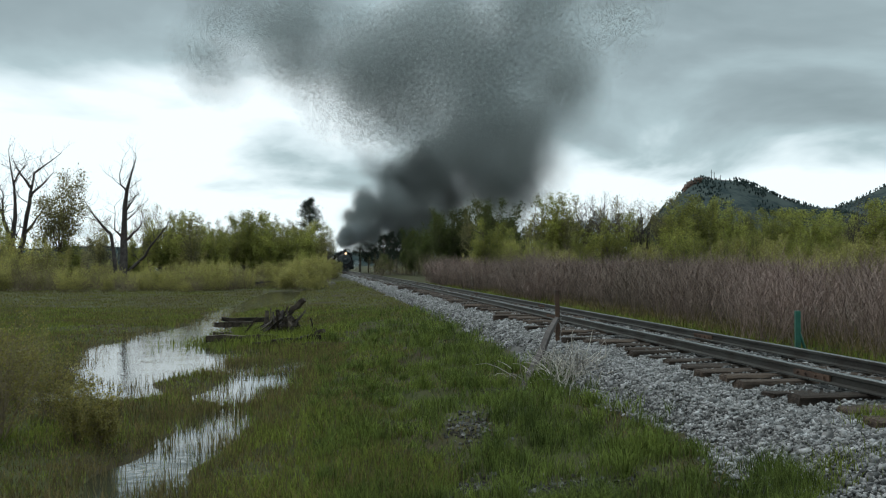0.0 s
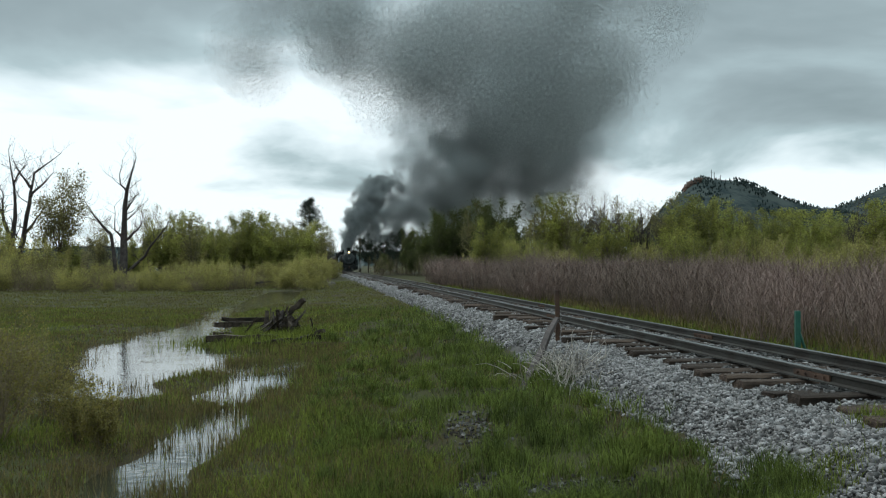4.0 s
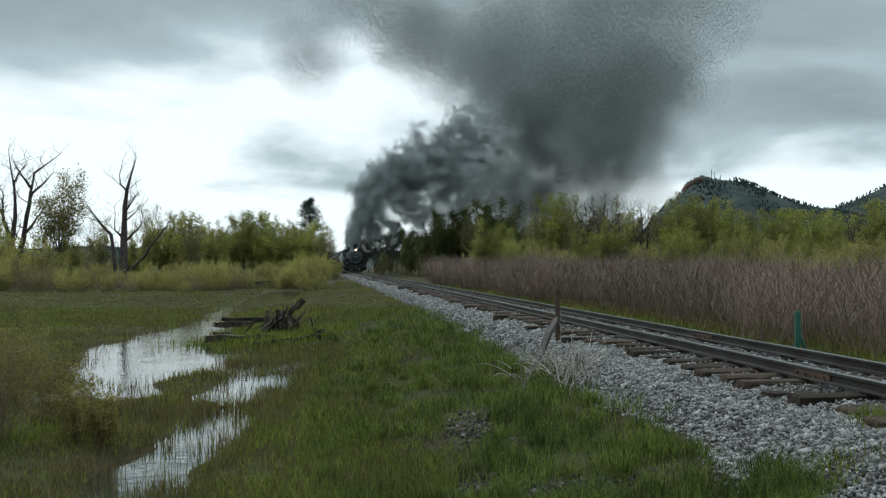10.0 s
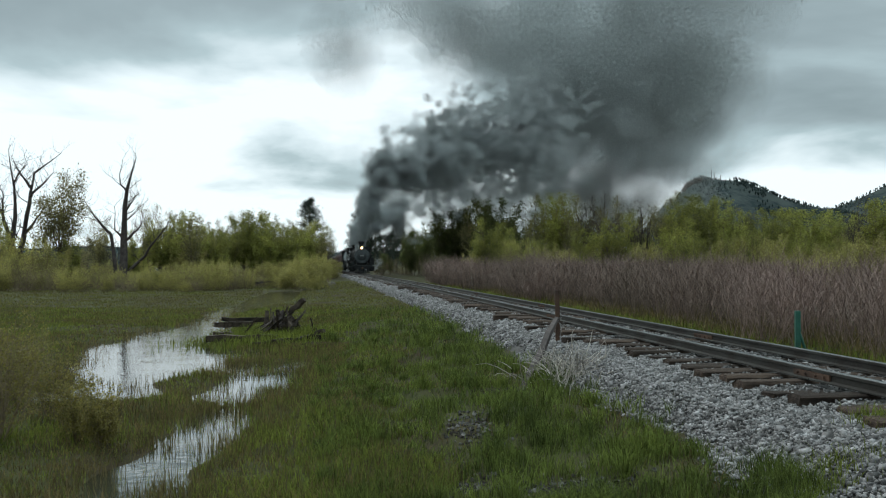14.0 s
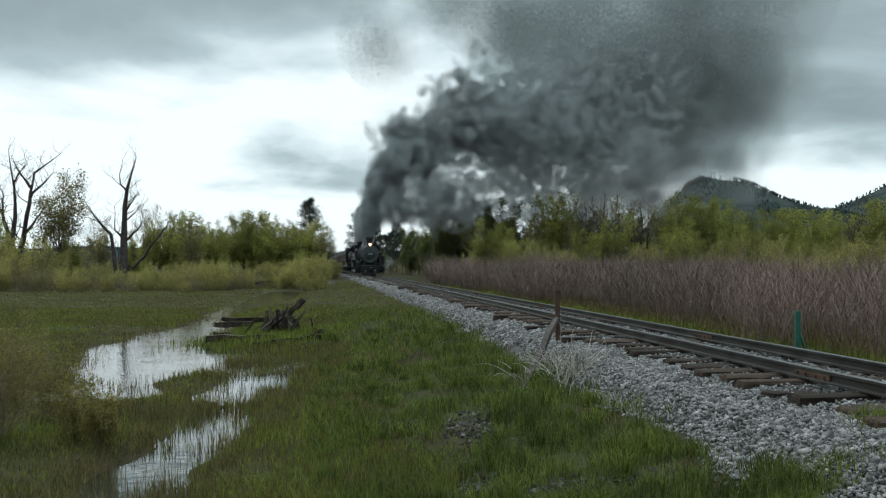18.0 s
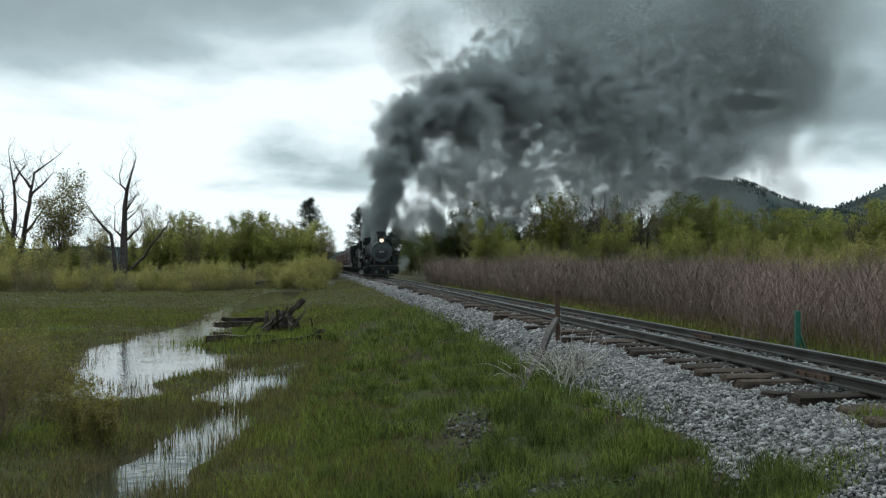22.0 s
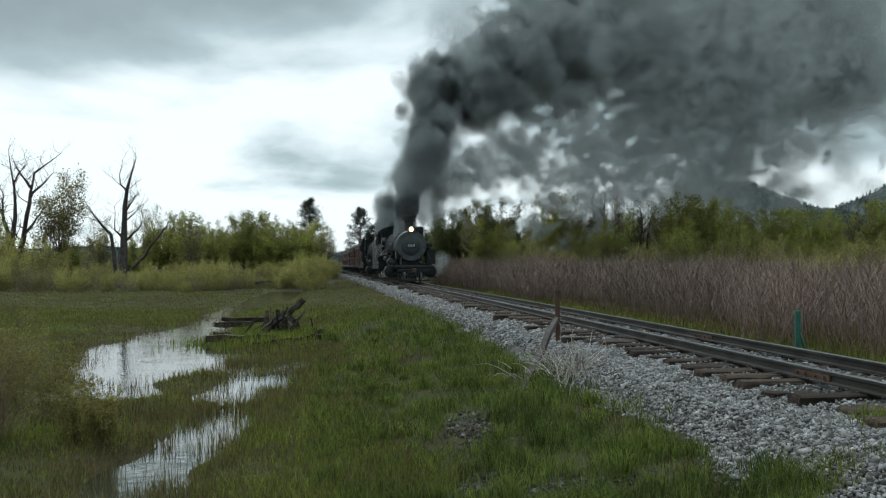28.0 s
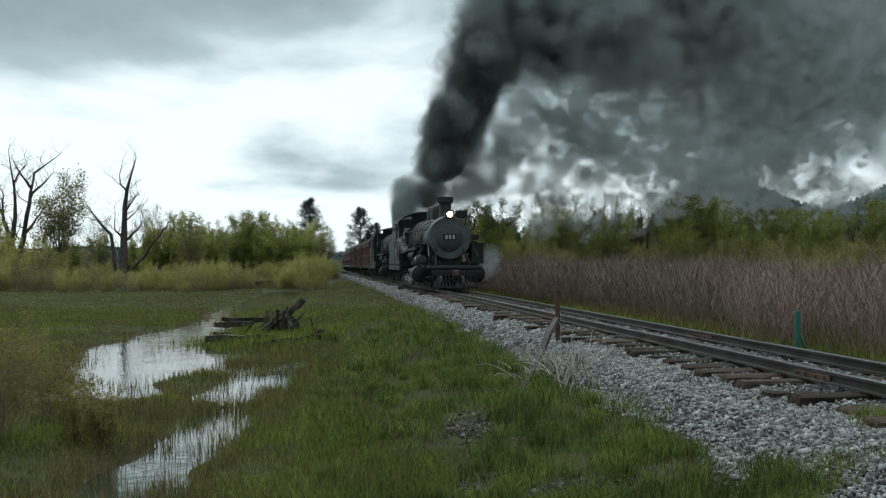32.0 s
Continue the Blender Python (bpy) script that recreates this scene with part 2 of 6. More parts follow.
# ---- mesh helpers ----
class Geo:
    """Collects vertices and faces of one mesh."""

    def __init__(self):
        self.v, self.f, self.mi, self.n = [], [], [], 0

    def add(self, verts, faces, mi=0):
        self.v.append(np.asarray(verts, float))
        self.f.extend([tuple(i + self.n for i in f) for f in faces])
        self.mi.extend([mi] * len(faces))
        self.n += len(verts)
        return self

    def box(self, x0, x1, y0, y1, z0, z1, bevel=0.0, mi=0):
        if bevel:
            b = min(bevel, (x1 - x0) / 2.01, (y1 - y0) / 2.01, (z1 - z0) / 2.01)
            vs, idx = [], {}
            for ix, (x, sx) in enumerate(((x0, 1), (x1, -1))):
                for iy, (y, sy) in enumerate(((y0, 1), (y1, -1))):
                    for iz, (z, sz) in enumerate(((z0, 1), (z1, -1))):
                        for k, p in enumerate(((x, y + sy * b, z + sz * b), (x + sx * b, y, z + sz * b), (x + sx * b, y + sy * b, z))):
                            idx[ix, iy, iz, k] = len(vs)
                            vs.append(p)
            fs = []
            for i in (0, 1):
                fs.append([idx[i, a, c, 0] for a, c in ((0, 0), (1, 0), (1, 1), (0, 1))])
                fs.append([idx[a, i, c, 1] for a, c in ((0, 0), (1, 0), (1, 1), (0, 1))])
                fs.append([idx[a, c, i, 2] for a, c in ((0, 0), (1, 0), (1, 1), (0, 1))])
            for a in (0, 1):
                for c in (0, 1):
                    fs.append([idx[a, c, 0, 0], idx[a, c, 1, 0], idx[a, c, 1, 1], idx[a, c, 0, 1]])
                    fs.append([idx[a, 0, c, 0], idx[a, 1, c, 0], idx[a, 1, c, 2], idx[a, 0, c, 2]])
                    fs.append([idx[0, a, c, 1], idx[1, a, c, 1], idx[1, a, c, 2], idx[0, a, c, 2]])
                    for d in (0, 1):
                        fs.append([idx[a, c, d, 0], idx[a, c, d, 1], idx[a, c, d, 2]])
            return self.add(vs, fs, mi)
        vs = [(x, y, z) for x in (x0, x1) for y in (y0, y1) for z in (z0, z1)]
        return self.add(vs, [(0, 1, 3, 2), (4, 6, 7, 5), (0, 4, 5, 1), (2, 3, 7, 6), (0, 2, 6, 4), (1, 5, 7, 3)], mi)

    def tube(self, pts, radii, sides=8, caps=True, mi=0):
        pts = [Vector(p) for p in pts]
        if isinstance(radii, (int, float)):
            radii = [radii] * len(pts)
        vs, fs = [], []
        ref = None
        for i, (p, r) in enumerate(zip(pts, radii)):
            d = (pts[min(i + 1, len(pts) - 1)] - pts[max(i - 1, 0)])
            d = d.normalized() if d.length else Vector((0, 0, 1))
            if ref is None:
                ref = d.orthogonal().normalized()
            a = (ref - d * ref.dot(d))
            a = a.normalized() if a.length > 1e-6 else d.orthogonal().normalized()
            ref = a
            b = d.cross(a)
            for k in range(sides):
                t = 2 * math.pi * k / sides
                vs.append(p + (a * math.cos(t) + b * math.sin(t)) * r)
        for i in range(len(pts) - 1):
            for k in range(sides):
                k2 = (k + 1) % sides
                fs.append((i * sides + k, i * sides + k2, (i + 1) * sides + k2, (i + 1) * sides + k))
        if caps:
            fs.append(tuple(range(sides))[::-1])
            fs.append(tuple(range((len(pts) - 1) * sides, len(pts) * sides)))
        return self.add([tuple(v) for v in vs], fs, mi)

    def ring(self, c, axis, radius, thick, sides=20, mi=0, start=0.0, sweep=2 * math.pi):
        c, axis = Vector(c), Vector(axis).normalized()
        a = axis.orthogonal().normalized()
        b = axis.cross(a)
        pts = [c + (a * math.cos(start + sweep * k / sides) + b * math.sin(start + sweep * k / sides)) * radius for k in range(sides + 1)]
        return self.tube(pts, thick, 5, False, mi)

    def mesh(self, name, mats, smooth=False):
        me = bpy.data.meshes.new(name)
        me.from_pydata(np.concatenate(self.v).tolist() if self.v else [], [], self.f)
        for m in (mats if isinstance(mats, (list, tuple)) else [mats]):
            me.materials.append(m)
        if any(self.mi):
            me.polygons.foreach_set("material_index", self.mi)
        if smooth:
            me.polygons.foreach_set("use_smooth", [True] * len(self.f))
            if smooth != "all":
                me.set_sharp_from_angle(angle=radians(40))
        me.update()
        return me


def unit(v):
    return v / (np.linalg.norm(v, axis=-1, keepdims=True) + 1e-9)


def quick_mesh(name, verts, faces, mat, smooth=False):
    """A mesh from arrays: faces all with the same number of corners."""
    me = bpy.data.meshes.new(name)
    verts, faces = np.asarray(verts, np.float32), np.asarray(faces, np.int32)
    k = faces.shape[1]
    me.vertices.add(len(verts))
    me.vertices.foreach_set("co", verts.ravel())
    me.loops.add(faces.size)
    me.loops.foreach_set("vertex_index", faces.ravel())
    me.polygons.add(len(faces))
    me.polygons.foreach_set("loop_start", np.arange(0, faces.size, k, dtype=np.int32))
    me.polygons.foreach_set("loop_total", np.full(len(faces), k, np.int32))
    me.materials.append(mat)
    if smooth:
        me.polygons.foreach_set("use_smooth", np.ones(len(faces), bool))
    me.update(calc_edges=True)
    return me


def part(name, geo, mat, parent, label="", smooth=True, at=None):
    me = geo.mesh(name, mat, smooth) if isinstance(geo, Geo) else geo
    ob = new(name, me)
    ob.parent = parent
    if at is not None:
        ob.matrix_basis = at
    if label:
        tagged(ob, label)
    return ob


def thing(name, label, category, group="", at=None, kind=""):
    ob = new(name)
    if at is not None:
        ob.matrix_basis = at
    return tagged(ob, label, category, group, kind)


MOVES = []               # (object, rows) for motions()
# ---- the ground, the pools, the line ----
rng = np.random.default_rng(7)


def fbm(x, y, scale, seed=0.0, octaves=4):
    """Smooth value noise from summed sines, for arrays."""
    out, amp, f = 0.0, 1.0, 1.0 / scale
    for k in range(octaves):
        a = seed * 1.7 + k * 2.399
        u = x * math.cos(a) + y * math.sin(a)
        v = -x * math.sin(a) + y * math.cos(a)
        out = out + amp * np.sin(u * f * 2.1 + seed + np.sin(v * f * 1.3 + k) * 1.4) * np.cos(v * f * 1.9 + seed * 2.3 + np.sin(u * f * 0.9) * 1.2)
        amp *= 0.55
        f *= 1.93
    return out


# pools: (x0, y0, x1, y1, half width), lying along the meadow's low line
POOLS = ((-5.1, 12.4, -5.4, 14.6, 0.85), (-5.4, 15.2, -5.9, 17.6, 1.55), (-5.9, 17.6, -6.7, 20.4, 1.6), (-6.7, 20.4, -7.2, 24.5, 1.25),
         (-7.2, 24.5, -7.8, 28.5, 0.75), (-4.6, 17.9, -2.9, 18.3, 0.85), (-3.0, 16.5, -2.9, 12.0, 0.72), (-2.8, 11.0, -2.75, 9.0, 0.50),
         (-2.75, 8.7, -2.45, 5.5, 0.48), (-7.9, 29.0, -8.7, 33.0, 0.55), (-8.7, 33.0, -8.8, 41.0, 0.85), (-8.8, 41.0, -11.5, 62.0, 1.25))
WATER_Z = -0.86


def pool_depth(x, y):
    d = np.full(np.shape(x), -9.0)
    for x0, y0, x1, y1, r in POOLS:
        dx, dy = x1 - x0, y1 - y0
        t = np.clip(((x - x0) * dx + (y - y0) * dy) / (dx * dx + dy * dy), 0, 1)
        dist = np.hypot(x - x0 - t * dx, y - y0 - t * dy)
        d = np.maximum(d, (r - dist))
    return d + 0.16 * fbm(x, y, 1.1, 3.0)


def ground_z(x, y):
    x, y = np.asarray(x, float), np.asarray(y, float)
    n = x * N.x + y * N.y - TRACK_OFF + bend(np.clip(x * T.x + y * T.y, -50, 300))
    z = np.interp(n, (-60, -14, -9, -6.2, -3.6, -2.0, -1.25, 1.3, 2.0, 3.0, 6.0, 14, 60),
                  (-0.75, -0.80, -0.81, -0.76, -0.62, -0.53, -0.42, -0.42, -0.55, -0.62, -0.70, -0.75, -0.8))
    rough = np.clip((np.abs(n) - 1.6) / 1.5, 0, 1)
    z = z + rough * (0.035 * fbm(x, y, 1.3, 1.0) + 0.02 * fbm(x, y, 0.45, 5.0))
    wet = pool_depth(x, y)
    return np.where(wet > -0.5, np.minimum(z, WATER_Z + 0.03 - 0.14 * np.clip(wet + 0.16, -0.5, 0.8)), z)


def build_ground():
    def steps(lo, hi, fine, reach):
        mid = np.arange(lo, hi, fine)
        out = hi + np.geomspace(fine, reach - hi, 70)
        back = lo - np.geomspace(fine, reach + lo, 70)
        return np.concatenate((back[::-1], mid, out))
    xs, ys = steps(-11, 6, 0.11, 4500), steps(4, 34, 0.13, 4500)
    X, Y = np.meshgrid(xs, ys)
    Z = ground_z(X, Y)
    nx, ny = len(xs), len(ys)
    i = np.arange(nx * ny).reshape(ny, nx)
    faces = np.stack((i[:-1, :-1], i[:-1, 1:], i[1:, 1:], i[1:, :-1]), -1).reshape(-1, 4)
    ob = new("ground", quick_mesh("ground", np.stack((X, Y, Z), -1).reshape(-1, 3), faces, M["meadow"], True))
    tagged(ob, "wet green meadow turf with brown sedge patches", "ground", kind="structure")
    # the sheet of standing water, cut to the low ground
    xs, ys = np.linspace(-13, -1.0, 60), np.linspace(4.5, 64, 120)
    X, Y = np.meshgrid(xs, ys)
    i = np.arange(X.size).reshape(X.shape)
    faces = np.stack((i[:-1, :-1], i[:-1, 1:], i[1:, 1:], i[1:, :-1]), -1).reshape(-1, 4)
    cx, cy = X.ravel()[faces].mean(1), Y.ravel()[faces].mean(1)
    faces = faces[pool_depth(cx, cy) > -0.9]
    used, inv = np.unique(faces, return_inverse=True)
    V = np.stack((X.ravel(), Y.ravel(), np.full(X.size, WATER_Z)), -1)[used]
    ob = new("water", quick_mesh("water", V, inv.reshape(-1, 4), M["water"]))
    tagged(ob, "shallow standing meadow water mirroring the clouds", "water", kind="structure")


build_ground()


def strip(name, profile, s0, s1, step, mat, wobble=0.0):
    """A long body along the line with the given (n, z) profile."""
    ss = np.arange(s0, s1 + step, step)
    prof = np.array(profile)
    n, z = np.tile(prof[:, 0], (len(ss), 1)), np.tile(prof[:, 1], (len(ss), 1))
    S = np.repeat(ss[:, None], len(prof), 1)
    if wobble:
        n = n + wobble * fbm(S, n * 3, 0.9, 2.0) * np.linspace(1, 0, len(prof))[None, :] ** 2
        z = z + 0.004 * fbm(S, n, 0.35, 6.0)
    off = TRACK_OFF + n - bend(S)
    V = np.stack((T.x * S + N.x * off, T.y * S + N.y * off, z), -1)
    i = np.arange(V.size // 3).reshape(V.shape[:2])
    faces = np.stack((i[:-1, :-1], i[:-1, 1:], i[1:, 1:], i[1:, :-1]), -1).reshape(-1, 4)
    return quick_mesh(name, V.reshape(-1, 3), faces, mat, True)


S_NEAR, S_FAR = -6.0, 260.0
BED = ((-2.15, -0.60), (-1.95, -0.47), (-1.7, -0.33), (-1.3, -0.26), (-1.0, -0.212), (-0.6, -0.182), (0, -0.168), (0.6, -0.172), (1.2, -0.22), (1.7, -0.42), (2.1, -0.62))
tagged(new("ballast_bed", strip("ballast_bed", BED, S_NEAR, S_FAR, 0.5, M["ballast"], 0.0)),
       "grey crushed-stone ballast shoulder under the track", "ballast", kind="structure")


def bed_z(n):
    return np.interp(n, [p[0] for p in BED], [p[1] for p in BED])


def build_track():
    track = thing("railway_track", "narrow-gauge railway track with dark steel rails on wooden ties", "railway track", kind="structure")
    prof = [(-0.055, -0.125), (0.055, -0.125), (0.055, -0.112), (0.012, -0.098), (0.010, -0.045), (0.031, -0.034), (0.031, -0.006),
            (0.024, 0.0), (-0.024, 0.0), (-0.031, -0.006), (-0.031, -0.034), (-0.010, -0.045), (-0.012, -0.098), (-0.055, -0.112)]
    k = len(prof)
    for side in (-0.488, 0.488):
        # rails of about 10 m, bolted together with fishplates
        s, first = S_NEAR, True
        j = 0
        while s < S_FAR:
            e = min(s + 10.06, S_FAR) if not first else s + (4.0 if side < 0 else 8.6)
            first = False
            g = Geo()
            a, b = s + 0.004, e - 0.004
            vs = [tuple(on_track(q, side + n, z)) for q in (a, b) for n, z in prof]
            fs = [(i, (i + 1) % k, k + (i + 1) % k, k + i) for i in range(k)] + [tuple(range(k))[::-1], tuple(range(k, 2 * k))]
            g.add(vs, fs)
            for i in (6, 7, 8):
                g.mi[i] = 1
            rail = part("rail", g, [M["rail"], M["rail_head"]], track, smooth=False)
            if e < S_FAR and e < 90:
                g = Geo()
                for sy in (-1, 1):
                    c = [tuple(on_track(q, side + sy * o, z)) for q in (e - 0.32, e + 0.32) for o in (0.013, 0.03) for z in (-0.105, -0.04)]
                    g.add(c, [(0, 1, 3, 2), (4, 6, 7, 5), (0, 4, 5, 1), (2, 3, 7, 6), (0, 2, 6, 4), (1, 5, 7, 3)])
                    for q in (-0.24, -0.09, 0.09, 0.24):
                        p0, p1 = on_track(e + q, side + sy * 0.028, -0.072), on_track(e + q, side + sy * 0.05, -0.072)
                        g.tube([p0, p1], 0.016, 6)
                part("fishplate", g, M["rust"], rail, "rusty bolted rail joint")
            s = e
            j += 1
    # ties: six worn shapes, each laid many times
    r = random.Random(4)
    shapes = []
    for q in range(6):
        g = Geo()
        h, w, l = 0.16, r.uniform(0.19, 0.23), 1.07
        g.box(-l, l, -w / 2, w / 2, -h, 0, 0.018)
        v = g.v[0]
        for p in v:
            p[0] += math.copysign(r.uniform(-0.05, 0.02), p[0])
            p[1] += r.uniform(-0.012, 0.012)
            p[2] += r.uniform(-0.014, 0.006)
        shapes.append(g.mesh("tie", M["tie"]))
    s, count = -5.5, 0
    far = Geo()
    angle = math.atan2(N.y, N.x)
    while s < 240:
        off, tilt = r.uniform(-0.14, 0.06), r.uniform(-1.2, 1.2)
        if r.random() < 0.13:
            off -= r.uniform(0.1, 0.38)
        p = on_track(s, off, -0.127 - r.uniform(0.0, 0.045))
        if s < 120:
            m = Matrix.Translation(p) @ Matrix.Rotation(angle + radians(tilt), 4, "Z")
            part("tie", shapes[count % 6], None, track, at=m)
        else:
            c = [tuple(on_track(s + a, off + b, z)) for a in (-0.1, 0.1) for b in (-1.07, 1.07) for z in (-0.28, -0.13)]
            far.add(c, [(0, 1, 3, 2), (4, 6, 7, 5), (0, 4, 5, 1), (2, 3, 7, 6), (0, 2, 6, 4), (1, 5, 7, 3)])
        count += 1
        s += r.uniform(0.47, 0.60)
    ob = part("far_ties", far, M["tie"], track)
    tagged(ob, kind="stuff")
    return track


build_track()


def build_stones():
    """Loose ballast stones, denser where the line passes near the camera."""
    base = np.array([(1, 0, -.2), (-.6, .8, -.1), (-.5, -.9, .1), (.2, .1, .9), (.1, -.2, -.9), (.5, .6, .5)])
    faces = np.array([(0, 5, 3), (5, 1, 3), (1, 2, 3), (2, 0, 3), (0, 4, 5), (5, 4, 1), (1, 4, 2), (2, 4, 0)])

    def scatter(count, s0, s1, size, n0, n1):
        s = s0 + (s1 - s0) * rng.random(count) ** 1.3
        n = n0 + (n1 - n0) * rng.random(count)
        keep = (np.abs(np.abs(n) - 0.488) > 0.07)
        s, n = s[keep], n[keep]
        # the stones thin out into the grass at the foot of the shoulder
        edge = np.clip((n + np.interp(s, (5, 12), (2.6, 2.15)) + 0.2 * fbm(s, n, 0.9, 2.0)) / 0.3, 0.0, 1)
        keep = rng.random(len(s)) < edge
        s, n = s[keep], n[keep]
        k = len(s)
        off = TRACK_OFF + n - bend(s)
        z = np.maximum(bed_z(n), ground_z(T.x * s + N.x * off, T.y * s + N.y * off)) + 0.012
        sz = size * rng.lognormal(0, 0.35, k)
        yaw, tip = rng.random(k) * 6.28, rng.random(k) * 6.28
        v = base[None] * (0.7 + 0.6 * rng.random((k, 6, 3))) * sz[:, None, None] * np.array([1, 0.8, 0.6])
        y2 = v[..., 1] * np.cos(tip)[:, None] - v[..., 2] * np.sin(tip)[:, None]
        z2 = v[..., 1] * np.sin(tip)[:, None] + v[..., 2] * np.cos(tip)[:, None]
        x2 = v[..., 0] * np.cos(yaw)[:, None] - y2 * np.sin(yaw)[:, None]
        y3 = v[..., 0] * np.sin(yaw)[:, None] + y2 * np.cos(yaw)[:, None]
        px = T.x * s + N.x * off
        py = T.y * s + N.y * off
        V = np.stack((x2 + px[:, None], y3 + py[:, None], z2 + z[:, None]), -1).reshape(-1, 3)
        F = (faces[None] + 6 * np.arange(k)[:, None, None]).reshape(-1, 3)
        return V, F
    groups = [scatter(62000, 2.0, 16.0, 0.021, -2.6, -0.95), scatter(16000, 2.0, 20.0, 0.024, -0.95, 1.4),
              scatter(26000, 16, 55.0, 0.034, -2.6, -0.95), scatter(7000, 20, 50.0, 0.030, -0.95, 1.3),
              scatter(11000, 50, 125.0, 0.06, -2.5, -0.7)]
    V, F, k = [], [], 0
    for v, f in groups:
        V.append(v)
        F.append(f + k)
        k += len(v)
    ob = new("ballast_stones", quick_mesh("ballast_stones", np.concatenate(V), np.concatenate(F), M["stone"]))
    tagged(ob, "loose grey and pinkish crushed ballast stones", "ballast", kind="stuff")


build_stones()
# ---- the train: two engines with tenders and a string of coaches ----
# An engine's own space: x forwards from the pilot's tip, y to its left, z up from the rail.
HEADING = math.degrees(math.atan2(-T.y, -T.x))


def front_s(t):
    """Where the tip of the leading pilot is along the line."""
    return float(np.interp(t, FRONT_T, FRONT_S))


FRONT_T = (-40, 0, 6, 13, 19, 23, 28, 32, 33)
FRONT_S = tuple(34.8 + 3.94 * (32 - t) for t in FRONT_T)


def on_rails(s):
    p = on_track(s)
    turn = math.degrees(math.atan(0.007 * (1 + (s - 45) / math.hypot(s - 45, 15))))
    return pose(p.x, p.y, 0, 0, 0, HEADING + turn)


def wheelset(r, mat, gauge=0.488, spokes=0, outside=0.0, tread="steel"):
    """An axle with two flanged wheels, turning about y."""
    g = Geo()
    g.tube([(0, -gauge - outside, 0), (0, gauge + outside, 0)], 0.07, 8)
    for sy in (-1, 1):
        y = sy * gauge
        ring = [(r + 0.03, y - sy * 0.03), (r + 0.03, y - sy * 0.005), (r, y), (r - 0.005, y + sy * 0.09), (r - 0.06, y + sy * 0.09)]
        k = 24
        vs = [(rr * math.cos(a), yy, rr * math.sin(a)) for rr, yy in ring + [(r - 0.06, y - sy * 0.03)] for a in (2 * math.pi * i / k for i in range(k))]
        fs = [(j * k + i, j * k + (i + 1) % k, ((j + 1) % 6) * k + (i + 1) % k, ((j + 1) % 6) * k + i) for j in range(6) for i in range(k)]
        g.add(vs, fs, 1)
        if spokes:
            for i in range(spokes):
                a = 2 * math.pi * i / spokes
                g.tube([(0.08 * math.cos(a), y, 0.08 * math.sin(a)), ((r - 0.05) * math.cos(a), y + sy * 0.02, (r - 0.05) * math.sin(a))], [0.05, 0.035], 5)
            g.tube([(0, y - 0.06, 0), (0, y + 0.06, 0)], 0.14, 12)
        else:
            g.tube([(0, y - sy * 0.01, 0), (0, y + sy * 0.05, 0)], [r - 0.05, r - 0.09], 24)
            g.tube([(0, y, 0), (0, y + sy * 0.1, 0)], 0.11, 12)
        if outside:
            # crank and counterweight outside the frames
            yy = sy * (gauge + outside)
            n = 14
            arc = [(0.36 * math.cos(a), 0.36 * math.sin(a)) for a in np.linspace(math.pi * 0.62, math.pi * 1.38, n)] + [(0.12, -0.14), (0.34, -0.09), (0.40, 0), (0.34, 0.09), (0.12, 0.14)]
            m = len(arc)
            vs = [(x, yy + o, z) for o in (-0.05, 0.05) for x, z in arc]
            g.add(vs, [tuple(range(m))[::-1], tuple(range(m, 2 * m))] + [(i, (i + 1) % m, m + (i + 1) % m, m + i) for i in range(m)], 2)
            g.tube([(0.29, yy, 0), (0.29, yy + sy * 0.16, 0)], 0.055, 10, mi=1)
    return g.mesh("wheelset", [mat, M[tread], M["graphite"]], True)


WHEELS = []       # (object, radius, centre x, z): turned in motions()
RODS = []


def arch_bar_truck(owner, x, r=0.33, base=0.72, mesh=None):
    g = Geo()
    for sy in (-1, 1):
        y = sy * 0.78
        for zz, zm in ((r + 0.17, r + 0.26), (r + 0.12, r - 0.12)):
            g.tube([(x - base - 0.18, y, zz), (x - base + 0.1, y, zz), (x - 0.28, y, zm), (x + 0.28, y, zm), (x + base - 0.1, y, zz), (x + base + 0.18, y, zz)], 0.035, 5)
        for o in (-base, base):
            g.box(x + o - 0.12, x + o + 0.12, y - 0.09, y + 0.09, r - 0.12, r + 0.14, 0.03)
        for o in (-0.16, 0, 0.16):
            g.tube([(x + o, y, r - 0.1), (x + o, y, r + 0.24)], 0.06, 8)
    g.box(x - 0.17, x + 0.17, -0.95, 0.95, r + 0.05, r + 0.32, 0.03)
    part("truck_frame", g, M["soot"], owner)
    for o in (-base, base):
        w = part("wheelset", mesh, None, owner, at=pose(x + o, 0, r))
        WHEELS.append((w, r, x + o))


CAR_WHEEL = wheelset(0.33, M["soot"])
LEAD_WHEEL = wheelset(0.36, M["black"], spokes=10)
DRIVER = wheelset(0.56, M["black"], spokes=14, outside=0.55)


